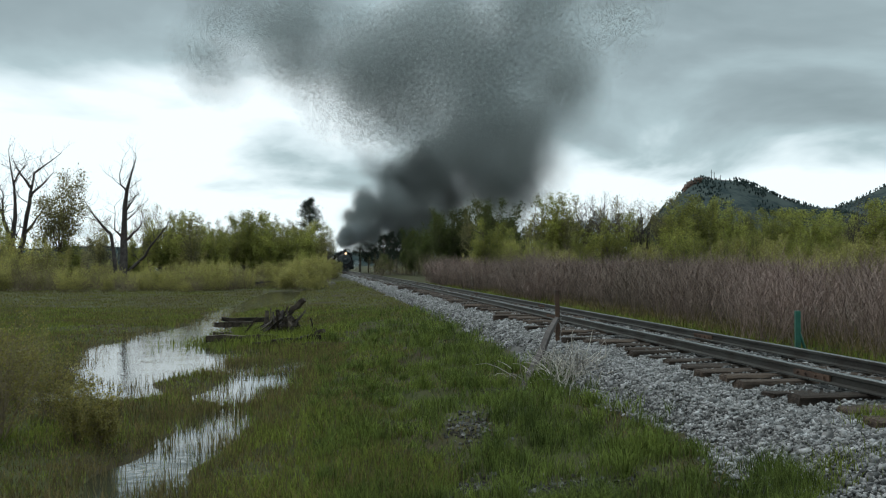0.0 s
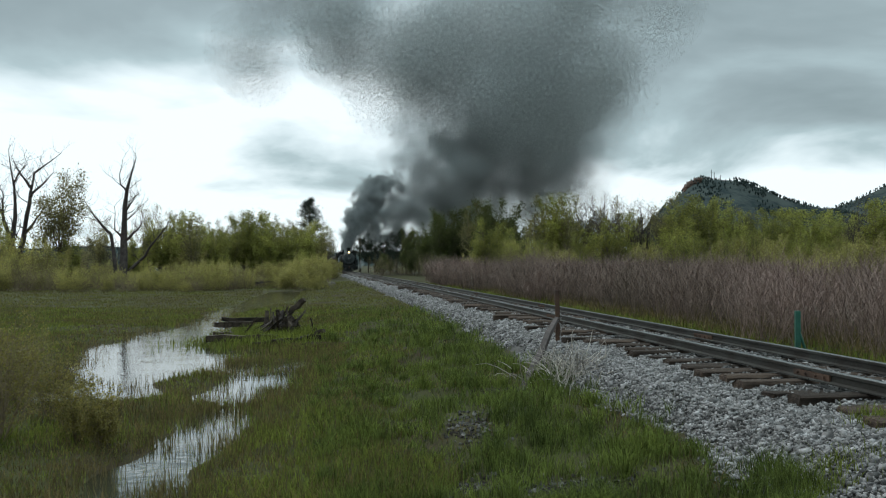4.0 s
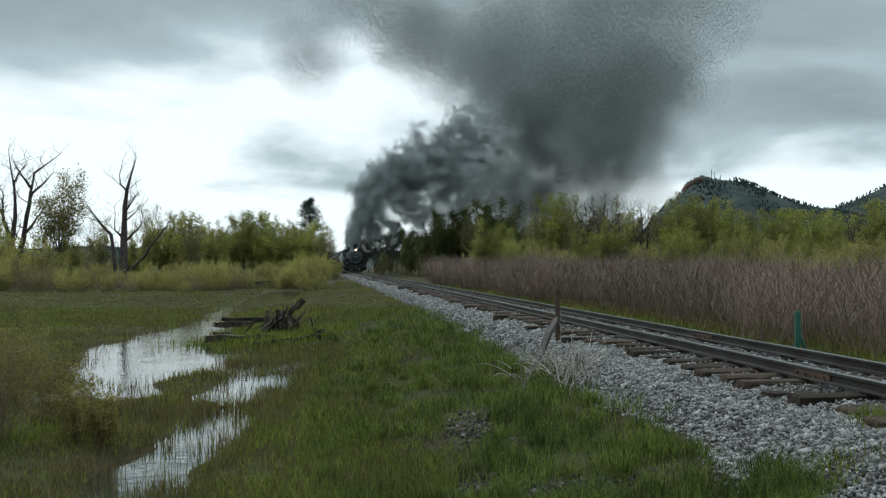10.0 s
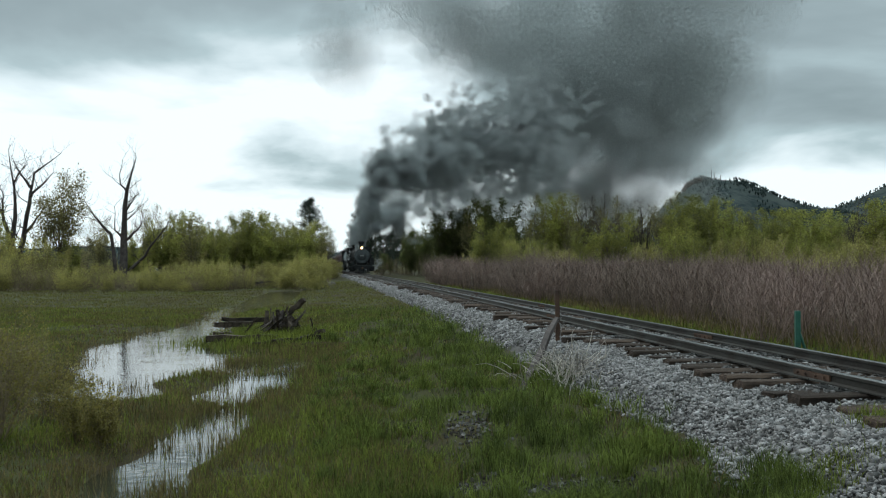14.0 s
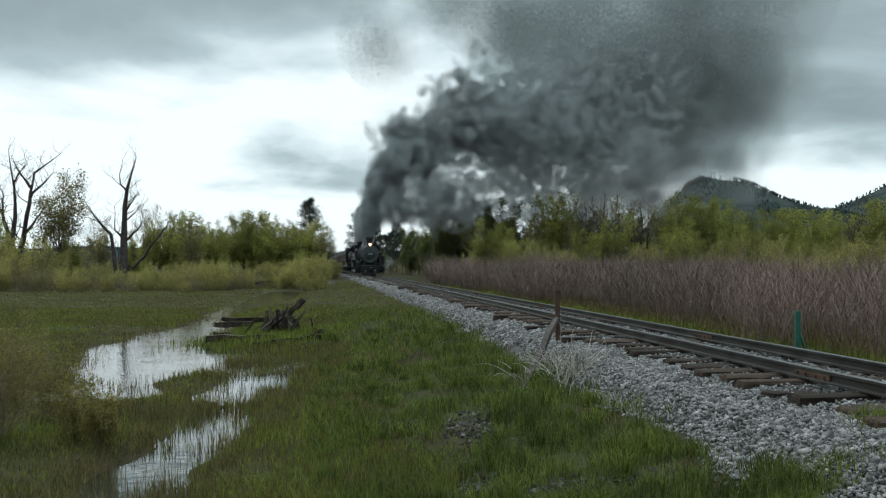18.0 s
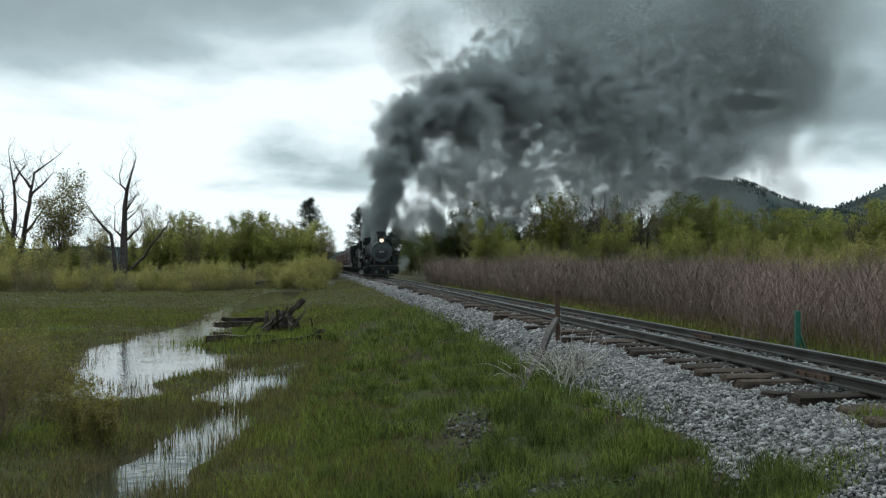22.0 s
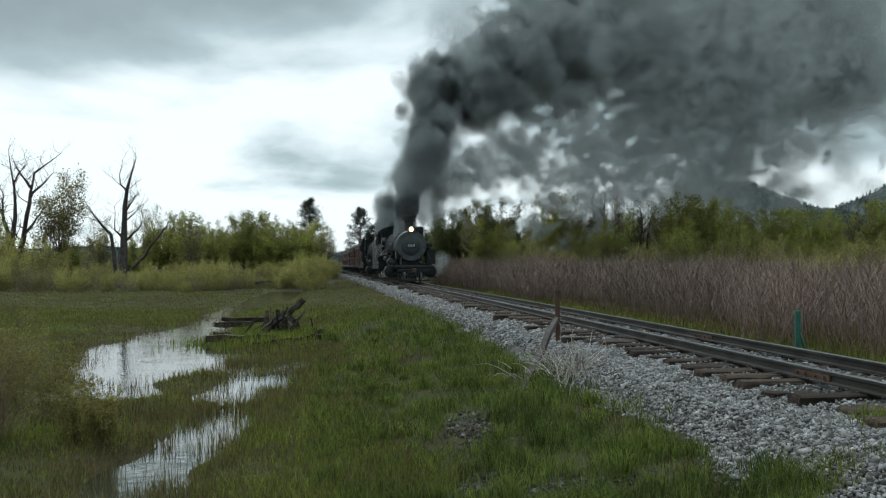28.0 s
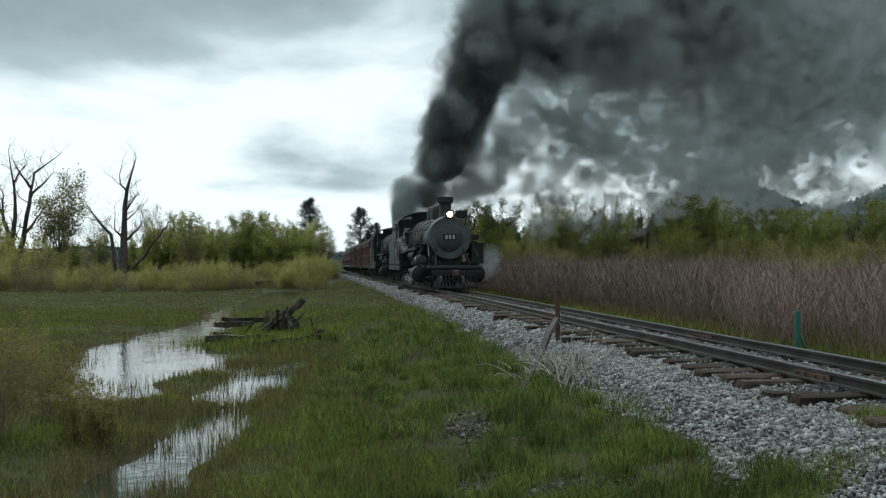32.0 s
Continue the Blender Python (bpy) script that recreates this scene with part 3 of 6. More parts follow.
def engine_cab(loco):
    g = Geo()
    x0, x1, w, z0, z1 = -11.3, -9.3, 1.56, 1.35, 3.22
    t = 0.05
    for sy in (-1, 1):
        ya, yb = sorted((sy * w, sy * (w - t)))
        g.box(x0, x1, ya, yb, z0, 2.2, 0.01)
        g.box(x0, x0 + 0.12, ya, yb, 2.25, z1, 0.01)
        g.box(x1 - 0.16, x1, ya, yb, 2.25, z1, 0.01)
        g.box((x0 + x1) / 2 - 0.05, (x0 + x1) / 2 + 0.05, ya, yb, 2.25, z1 - 0.12, 0.01)
        g.box(x0, x1, ya, yb, z1 - 0.12, z1 + 0.05, 0.01)
    # front sheet round the boiler, with the two look-outs left open
    for sy in (-1, 1):
        ya, yb = sorted((sy * (w - t), sy * 1.32))
        g.box(x1 - 0.05, x1, ya, yb, z0, z1 + 0.2)
        ya, yb = sorted((sy * 1.28, sy * 0.9))
        g.box(x1 - 0.05, x1, ya, yb, z0, 2.25)
        g.box(x1 - 0.05, x1, ya, yb, 3.0, 3.45)
    g.box(x1 - 0.05, x1, -0.9, 0.9, 2.9, 3.72)
    g.box(x0, x0 + 0.05, -w + t, w - t, z0, 1.9)
    part("cab", g, M["black"], loco, "black steel engine cab with open side windows")
    # arched roof with overhang
    g = Geo()
    k = 14
    prof = [((w + 0.14) * math.sin(a), z1 - 0.02 + 0.62 * (math.cos(a) - math.cos(1.25)) / (1 - math.cos(1.25))) for a in np.linspace(-1.25, 1.25, k)]
    vs = [(x, y * 1.04, z + o) for x in (x0 - 0.55, x1 + 0.22) for o in (0, 0.05) for y, z in prof]
    fs = []
    for i in range(k - 1):
        fs += [(i, i + 1, 2 * k + i + 1, 2 * k + i), (k + i, 3 * k + i, 3 * k + i + 1, k + i + 1), (i, k + i, k + i + 1, i + 1), (2 * k + i, 2 * k + i + 1, 3 * k + i + 1, 3 * k + i)]
    fs += [(0, 2 * k, 3 * k, k), (k - 1, 2 * k - 1, 4 * k - 1, 3 * k - 1)]
    g.add(vs, fs)
    part("cab_roof", g, M["soot"], loco)
    for sy in (-1, 1):
        g = Geo()
        ya, yb = sorted((sy * 1.05, sy * 1.35))
        g.box(x1 - 0.034, x1 - 0.02, min(sy * 0.9, sy * 1.28), max(sy * 0.9, sy * 1.28), 2.25, 3.0)
        part("window_pane", g, M["glass"], loco)
        g = Geo()
        for xx, za, zb in ((x1 + 0.05, 1.5, 2.9), (x0 + 0.05, 1.2, 2.3)):
            g = Geo()
            g.tube([(xx, sy * (w + 0.06), za), (xx, sy * (w + 0.06), zb)], 0.02, 6)
            part("grab_iron", g, M["black"], loco)
        g = Geo()
        g.box(x0 + 0.4, x0 + 0.85, min(sy * 1.2, sy * 1.5), max(sy * 1.2, sy * 1.5), 0.55, 0.6)
        g.tube([(x0 + 0.45, sy * 1.35, 0.58), (x0 + 0.45, sy * 1.35, 1.4)], 0.02, 5)
        g.tube([(x0 + 0.8, sy * 1.35, 0.58), (x0 + 0.8, sy * 1.35, 1.4)], 0.02, 5)
        part("cab_step", g, M["black"], loco)


def build_engine(lit=True, label=""):
    loco = thing("steam_locomotive", label, "steam locomotive", "engines of the train")
    # pilot of upright slats
    pilot = Geo()
    pilot.box(-0.42, -0.30, -1.0, 1.0, 0.62, 0.82, 0.02)
    part("pilot_beam", pilot, M["black"], loco)
    g = Geo()
    g.tube([(-0.02 - 0.30 * abs(y) ** 1.5, y, 0.13) for y in np.linspace(-0.94, 0.94, 13)], 0.045, 5)
    pil = part("pilot", g, M["black"], loco, "black iron cowcatcher of upright bars")
    for i in range(15):
        g = Geo()
        y = -0.92 + 1.84 * i / 14
        x = -0.02 - 0.30 * abs(y) ** 1.5
        g.tube([(x, y * 0.98, 0.14), (-0.30, y, 0.66)], [0.032, 0.028], 4)
        part("slat", g, M["black"], pil)
    g = Geo()
    g.box(-0.75, -0.42, -1.12, 1.12, 0.86, 1.02, 0.03)
    g.box(-1.9, -0.95, -1.25, 1.25, 0.98, 1.04, 0.01)
    part("bumper_beam", g, M["black"], loco)
    g = Geo()
    g.box(-0.45, 0.1, -0.11, 0.11, 0.62, 0.82, 0.03)
    g.box(0.02, 0.2, -0.17, 0.1, 0.58, 0.86, 0.05)
    part("coupler", g, M["rust"], loco)
    for sy in (-1, 1):
        g = Geo()
        g.tube([(-0.6, sy * 1.05, 1.0), (-0.6, sy * 1.05, 1.42), (-1.7, sy * 0.98, 1.95)], 0.022, 6)
        g.tube([(-0.85, sy * 0.75, 1.05), (-1.85, sy * 0.6, 1.75)], 0.035, 6)
        part("brace_rod", g, M["black"], loco)
        g = Geo()
        g.tube([(-0.36, sy * 0.95, 0.58), (-0.36, sy * 1.3, 0.5), (-0.36, sy * 1.3, 0.32)], 0.02, 6)
        g.box(-0.46, -0.26, min(sy * 1.15, sy * 1.42), max(sy * 1.15, sy * 1.42), 0.30, 0.33)
        part("footstep", g, M["black"], loco)
    # smokebox, its front and door
    g = Geo()
    g.tube([(-1.95, 0, 2.25), (-3.7, 0, 2.25)], 0.95, 36)
    for x in (-2.05, -3.0, -3.65):
        g.tube([(x, 0, 2.25), (x - 0.07, 0, 2.25)], 0.965, 36)
    part("smokebox", g, M["graphite"], loco, "graphite-grey smokebox")
    g = Geo()
    g.tube([(-1.88, 0, 2.25), (-1.96, 0, 2.25)], [0.93, 0.97], 36)
    g.ring((-1.88, 0, 2.25), (1, 0, 0), 0.90, 0.02, 36)
    for i in range(26):
        a = 2 * math.pi * i / 26
        g.tube([(-1.89, 0.86 * math.cos(a), 2.25 + 0.86 * math.sin(a)), (-1.85, 0.86 * math.cos(a), 2.25 + 0.86 * math.sin(a))], 0.028, 6)
    front = part("smokebox_front", g, M["frontgrey"], loco, "worn silver-grey smokebox front with a ring of bolts")
    g = Geo()
    g.tube([(-1.88, 0, 2.25), (-1.84, 0, 2.25), (-1.79, 0, 2.25), (-1.76, 0, 2.25)], [0.60, 0.60, 0.50, 0.25], 32)
    for i in range(16):
        a = 2 * math.pi * i / 16
        y, z = 0.55 * math.cos(a), 2.25 + 0.55 * math.sin(a)
        g.tube([(-1.85, y, z), (-1.79, y * 0.99, z)], 0.034, 6)
    part("smokebox_door", g, M["graphite"], front, "round bolted smokebox door")
    g = Geo()
    g.box(-1.76, -1.73, -0.29, 0.29, 2.14, 2.42, 0.02)
    plate = part("number_plate", g, M["black"], front)
    g = Geo()
    for i in range(3):
        y = -0.16 + 0.16 * i
        g.box(-1.728, -1.722, y - 0.05, y + 0.05, 2.19, 2.37)
    g.ring((-1.728, 0, 2.28), (1, 0, 0), 0.02, 0.002, 4)
    part("plate_bars", g, M["whitepaint"], loco, "white marks on the number plate")
    # headlamp, boards and handwheel on the smokebox front
    g = Geo()
    g.tube([(-2.3, 0, 3.28), (-1.86, 0, 3.28), (-1.80, 0, 3.28)], [0.19, 0.21, 0.21], 20)
    g.box(-2.25, -1.9, -0.2, 0.2, 2.98, 3.12, 0.02)
    g.tube([(-2.05, -0.15, 2.9), (-2.05, -0.15, 3.1)], 0.03, 6)
    g.tube([(-2.05, 0.15, 2.9), (-2.05, 0.15, 3.1)], 0.03, 6)
    lamp = part("headlamp", g, M["black"], loco)
    g = Geo()
    g.tube([(-1.80, 0, 3.28), (-1.785, 0, 3.28)], [0.135, 0.12], 20)
    part("lamp_lens", g, M["lamp"] if lit else M["glass"], lamp, "glowing warm headlamp" if lit else "unlit headlamp")
    g = Geo()
    g.box(-2.25, -1.95, 0.30, 0.78, 3.12, 3.46, 0.02)
    part("indicator_box", g, M["black"], loco)
    g = Geo()
    g.ring((-2.1, 0.95, 2.90), (0.75, 0.66, 0), 0.33, 0.028, 20)
    for i in range(6):
        a = math.pi * i / 3
        g.tube([(-2.1, 0.95, 2.90), (-2.1 + 0.31 * math.cos(a) * 0.66, 0.95 - 0.31 * math.cos(a) * 0.75, 2.90 + 0.31 * math.sin(a))], 0.016, 4)
    part("bell_wheel", g, M["black"], loco)
    # air pumps and tanks beside the smokebox
    g = Geo()
    for z, r_ in ((1.42, 0.2), (1.92, 0.19)):
        g.tube([(-2.4, 1.15, z - 0.2), (-2.4, 1.15, z + 0.2)], r_, 14)
        for o in (-0.14, -0.05, 0.05, 0.14):
            g.tube([(-2.4, 1.15, z + o), (-2.4, 1.15, z + o + 0.03)], r_ + 0.02, 14)
    g.tube([(-2.4, 1.15, 1.2), (-2.4, 1.15, 2.15)], 0.06, 8)
    part("air_pump", g, M["soot"], loco)
    g = Geo()
    g.box(-2.9, -2.0, 0.85, 1.35, 2.18, 2.42, 0.04)
    part("pump_cover", g, M["black"], loco)
    g = Geo()
    g.box(-2.02, -1.94, 0.98, 1.52, 1.12, 1.98, 0.02)
    g.box(-2.6, -1.9, 0.92, 1.56, 1.98, 2.03, 0.01)
    part("pump_shield", g, M["black"], loco)
    g = Geo()
    g.box(-2.6, -1.7, -1.52, -0.9, 1.94, 1.99, 0.01)
    g.tube([(-1.75, -1.45, 1.05), (-1.75, -1.45, 1.96)], 0.025, 6)
    g.tube([(-1.75, -0.95, 1.05), (-1.75, -0.95, 1.96)], 0.025, 6)
    part("front_step", g, M["black"], loco)
    # boiler in courses, domes, stack
    g = Geo()
    g.tube([(-3.7, 0, 2.25), (-5.6, 0, 2.27), (-7.2, 0, 2.32), (-9.35, 0, 2.34)], [0.93, 0.97, 1.05, 1.07], 36)
    for x, r_ in ((-4.6, 0.965), (-5.6, 0.99), (-6.6, 1.04), (-7.6, 1.07), (-8.6, 1.08)):
        g.tube([(x, 0, 2.28 if x > -6 else 2.32), (x - 0.06, 0, 2.28 if x > -6 else 2.32)], r_, 36)
    part("boiler", g, M["black"], loco, "black riveted boiler with bands")
    g = Geo()
    g.box(-9.3, -7.0, -0.95, 0.95, 1.05, 2.3, 0.05)
    part("firebox", g, M["soot"], loco)
    g = Geo()
    g.tube([(-3.2, 0, 3.08), (-3.2, 0, 3.2), (-3.2, 0, 3.3), (-3.2, 0, 3.86), (-3.2, 0, 3.88), (-3.2, 0, 4.12)], [0.42, 0.32, 0.27, 0.27, 0.36, 0.38], 24, caps=False)
    g.tube([(-3.2, 0, 4.12), (-3.2, 0, 4.13), (-3.2, 0, 3.6)], [0.38, 0.32, 0.25], 24, caps=False)
    part("chimney", g, M["soot"], loco, "sooty straight chimney with a flared cap")
    for name, x, r_, h in (("sand_dome", -4.9, 0.46, 0.82), ("steam_dome", -6.3, 0.46, 0.86)):
        g = Geo()
        z0 = 3.08
        g.tube([(x, 0, z0), (x, 0, z0 + 0.12), (x, 0, z0 + h * 0.7), (x, 0, z0 + h * 0.9), (x, 0, z0 + h)], [r_ + 0.12, r_, r_, r_ * 0.8, r_ * 0.3], 24)
        part(name, g, M["black"], loco)
    g = Geo()
    g.tube([(-4.1, 0, 3.12), (-4.1, 0, 3.3)], 0.05, 8)
    g.tube([(-4.1, 0, 3.72), (-4.1, 0, 3.65), (-4.1, 0, 3.5), (-4.1, 0, 3.38)], [0.05, 0.12, 0.15, 0.2], 14)
    g.tube([(-4.1, -0.26, 3.1), (-4.1, -0.26, 3.68), (-4.1, 0.26, 3.68), (-4.1, 0.26, 3.1)], 0.025, 6)
    part("bell", g, M["rust"], loco)
    for x, h in ((-6.9, 0.45), (-7.05, 0.38), (-7.5, 0.5), (-7.65, 0.4)):
        g = Geo()
        g.tube([(x, 0.1, 3.3), (x, 0.1, 3.36 + h * 0.5), (x, 0.1, 3.38 + h)], [0.05, 0.05, 0.07], 8)
        part("safety_valve", g, M["soot"], loco)
    g = Geo()
    g.tube([(-8.2, -0.2, 3.42), (-8.2, 0.2, 3.42)], 0.16, 12)
    part("dynamo", g, M["soot"], loco)
    for sy in (-1, 1):
        g = Geo()
        g.box(-9.3, -3.3, min(sy * 0.98, sy * 1.34), max(sy * 0.98, sy * 1.34), 1.82, 1.87, 0.01)
        g.box(-9.3, -3.3, min(sy * 1.33, sy * 1.36), max(sy * 1.33, sy * 1.36), 1.74, 1.88)
        g.box(-3.3, -1.95, min(sy * 0.9, sy * 1.28), max(sy * 0.9, sy * 1.28), 1.62, 1.66, 0.01)
        for x in (-4.2, -5.6, -7.0, -8.4):
            g.box(x - 0.03, x + 0.03, min(sy * 0.7, sy * 1.3), max(sy * 0.7, sy * 1.3), 1.68, 1.82)
        part("running_board", g, M["black"], loco)
        g = Geo()
        pts = [(-9.2, sy * 1.13, 2.72), (-7, sy * 1.16, 2.7), (-4.5, sy * 1.06, 2.66), (-2.4, sy * 1.02, 2.6), (-2.1, sy * 0.8, 2.85)]
        g.tube(pts, 0.022, 6)
        for x in (-3.2, -5.2, -7.2, -8.8):
            g.tube([(x, sy * 0.95, 2.62), (x, sy * 1.14, 2.68)], 0.016, 5)
        part("handrail", g, M["black"], loco)
        g = Geo()
        for o in (0.0, 0.08, 0.16):
            g.tube([(-9.2, sy * 1.09, 2.0 + o), (-6.5 + o, sy * 1.11, 2.05 + o), (-4.1, sy * 1.02, 2.2 + o), (-4.1, sy * 0.5, 3.1)], 0.018, 5)
        part("boiler_pipes", g, M["soot"], loco)
        if sy > 0:
            continue
        g = Geo()
        g.tube([(-4.3, sy * 1.18, 1.5), (-6.6, sy * 1.18, 1.5)], 0.21, 16)
        for x in (-4.8, -6.1):
            g.ring((x, sy * 1.18, 1.5), (1, 0, 0), 0.215, 0.015, 14)
        part("air_tank", g, M["black"], loco)
    # cylinders, valve chests, frames
    g = Geo()
    g.box(-3.3, -2.2, -0.62, 0.62, 0.65, 1.5, 0.06)
    part("saddle", g, M["soot"], loco)
    for sy in (-1, 1):
        g = Geo()
        y = sy * 1.24
        g.tube([(-2.05, y, 0.66), (-2.1, y, 0.66), (-3.35, y, 0.66), (-3.4, y, 0.66)], [0.25, 0.36, 0.36, 0.25], 22)
        g.tube([(-2.1, y, 0.66), (-2.16, y, 0.66)], 0.385, 22)
        g.box(-3.2, -2.25, min(sy * 0.6, y), max(sy * 0.6, y), 0.55, 1.2, 0.05)
        part("cylinder", g, M["black"], loco)
        g = Geo()
        y2 = sy * 1.2
        g.tube([(-2.0, y2, 1.28), (-2.05, y2, 1.28), (-3.4, y2, 1.28), (-3.45, y2, 1.28)], [0.14, 0.22, 0.22, 0.14], 18)
        g.tube([(-1.98, y2, 1.28), (-2.02, y2, 1.28)], 0.12, 12)
        part("valve_chest", g, M["graphite"], loco)
        g = Geo()
        g.box(-9.4, -3.4, min(sy * 0.72, sy * 0.82), max(sy * 0.72, sy * 0.82), 0.70, 0.95, 0.02)
        g.box(-9.4, -3.4, min(sy * 0.72, sy * 0.82), max(sy * 0.72, sy * 0.82), 0.30, 0.42, 0.02)
        for x in (-4.3, -5.55, -6.8, -8.05):
            for o in (-0.22, 0.22):
                g.box(x + o - 0.06, x + o + 0.06, min(sy * 0.72, sy * 0.82), max(sy * 0.72, sy * 0.82), 0.42, 0.70)
        part("outside_frame", g, M["soot"], loco)
        g = Geo()
        g.box(-4.6, -3.4, sy * 1.2 - 0.05, sy * 1.2 + 0.05, 0.80, 0.86)
        g.box(-4.6, -3.4, sy * 1.2 - 0.05, sy * 1.2 + 0.05, 0.47, 0.53)
        g.tube([(-3.4, sy * 1.2, 0.66), (-4.4, sy * 1.2, 0.66)], 0.04, 8)
        part("slide_bars", g, M["steel"], loco)
        g = Geo()
        g.tube([(-2.45, sy * 1.18, 1.45), (-2.55, sy * 0.92, 2.0)], 0.15, 12)
        part("steam_pipe", g, M["soot"], loco)
    w = part("wheelset", LEAD_WHEEL, None, loco, "small spoked leading wheels", at=pose(-1.5, 0, 0.36))
    WHEELS.append((w, 0.36, -1.5))
    w = part("wheelset", LEAD_WHEEL, None, loco, "small spoked trailing wheels", at=pose(-9.9, 0, 0.36))
    WHEELS.append((w, 0.36, -9.9))
    for x in (-4.3, -5.55, -6.8, -8.05):
        w = part("wheelset", DRIVER, None, loco, "spoked driving wheels with counterweighted cranks", at=pose(x, 0, 0.56))
        WHEELS.append((w, 0.56, x))
    for sy in (-1, 1):
        g = Geo()
        for a, b in ((-4.3, -5.55), (-5.55, -6.8), (-6.8, -8.05)):
            g.box(b, a, -0.035, 0.035, -0.05, 0.05, 0.01)
        for x in (-4.3, -5.55, -6.8, -8.05):
            g.tube([(x, -0.045, 0), (x, 0.045, 0)], 0.09, 12)
        rod = part("coupling_rod", g, M["steel"], loco, "bright steel coupling rod", at=pose(0.29, sy * 1.13, 0.56))
        RODS.append((rod, sy))
    engine_cab(loco)
    return loco


def build_tender(label):
    te = thing("tender", label, "tender", "tenders of the train")
    x0, x1 = -7.1, -0.2
    g = Geo()
    g.box(x0, x1, -1.3, 1.3, 0.78, 0.98, 0.02)
    part("underframe", g, M["soot"], te)
    g = Geo()
    g.box(x0 + 0.05, x1 - 0.1, -1.28, 1.28, 0.98, 2.55, 0.05)
    g.box(x0 + 2.4, x1 - 0.1, -1.28, -1.22, 2.55, 3.05, 0.01)
    g.box(x0 + 2.4, x1 - 0.1, 1.22, 1.28, 2.55, 3.05, 0.01)
    g.box(x0 + 2.35, x0 + 2.42, -1.28, 1.28, 2.55, 3.05, 0.01)
    tank = part("tank", g, M["graphite"], te, "grey-black riveted water tank")
    g = Geo()
    for sy in (-1, 1):
        for z in (1.1, 2.45):
            for i in range(46):
                x = x0 + 0.2 + i * 0.145
                g.box(x - 0.014, x + 0.014, sy * 1.285 - 0.012, sy * 1.285 + 0.012, z - 0.014, z + 0.014)
    tagged(part("rivet_rows", g, M["graphite"], tank), kind="stuff")
    g = Geo()
    for sy in (-1, 1):
        for i in range(4):
            x = -3.4 + i * 0.42
            g = Geo()
            g.box(x - 0.13, x + 0.13, min(sy * 1.283, sy * 1.289), max(sy * 1.283, sy * 1.289), 1.6, 2.05)
            part("lettering_bar", g, M["whitepaint"], tank)
    r = random.Random(2)
    g = Geo()
    nx, ny = 16, 9
    vs = [(x0 + 2.5 + (x1 - 0.2 - x0 - 2.5) * i / (nx - 1), -1.2 + 2.4 * j / (ny - 1), 2.5 + 0.75 * math.sin(math.pi * j / (ny - 1)) ** 0.7 * math.sin(math.pi * (i + 2) / (nx + 3)) + r.uniform(-0.05, 0.05)) for i in range(nx) for j in range(ny)]
    g.add(vs, [(i * ny + j, i * ny + j + 1, (i + 1) * ny + j + 1, (i + 1) * ny + j) for i in range(nx - 1) for j in range(ny - 1)])
    part("coal_load", g, M["coal"], te, "heaped coal", smooth=False)
    g = Geo()
    g.tube([(x0 + 1.2, 0, 2.55), (x0 + 1.2, 0, 2.75)], 0.35, 16)
    part("water_hatch", g, M["black"], te)
    for x in (-1.7, -5.5):
        arch_bar_truck(te, x, mesh=CAR_WHEEL)
    g = Geo()
    g.tube([(x0 + 0.02, -1.1, 1.1), (x0 + 0.02, -1.1, 2.6), (x0 + 0.02, -0.7, 2.6), (x0 + 0.02, -0.7, 1.1)], 0.02, 5)
    part("ladder", g, M["black"], te)
    return te


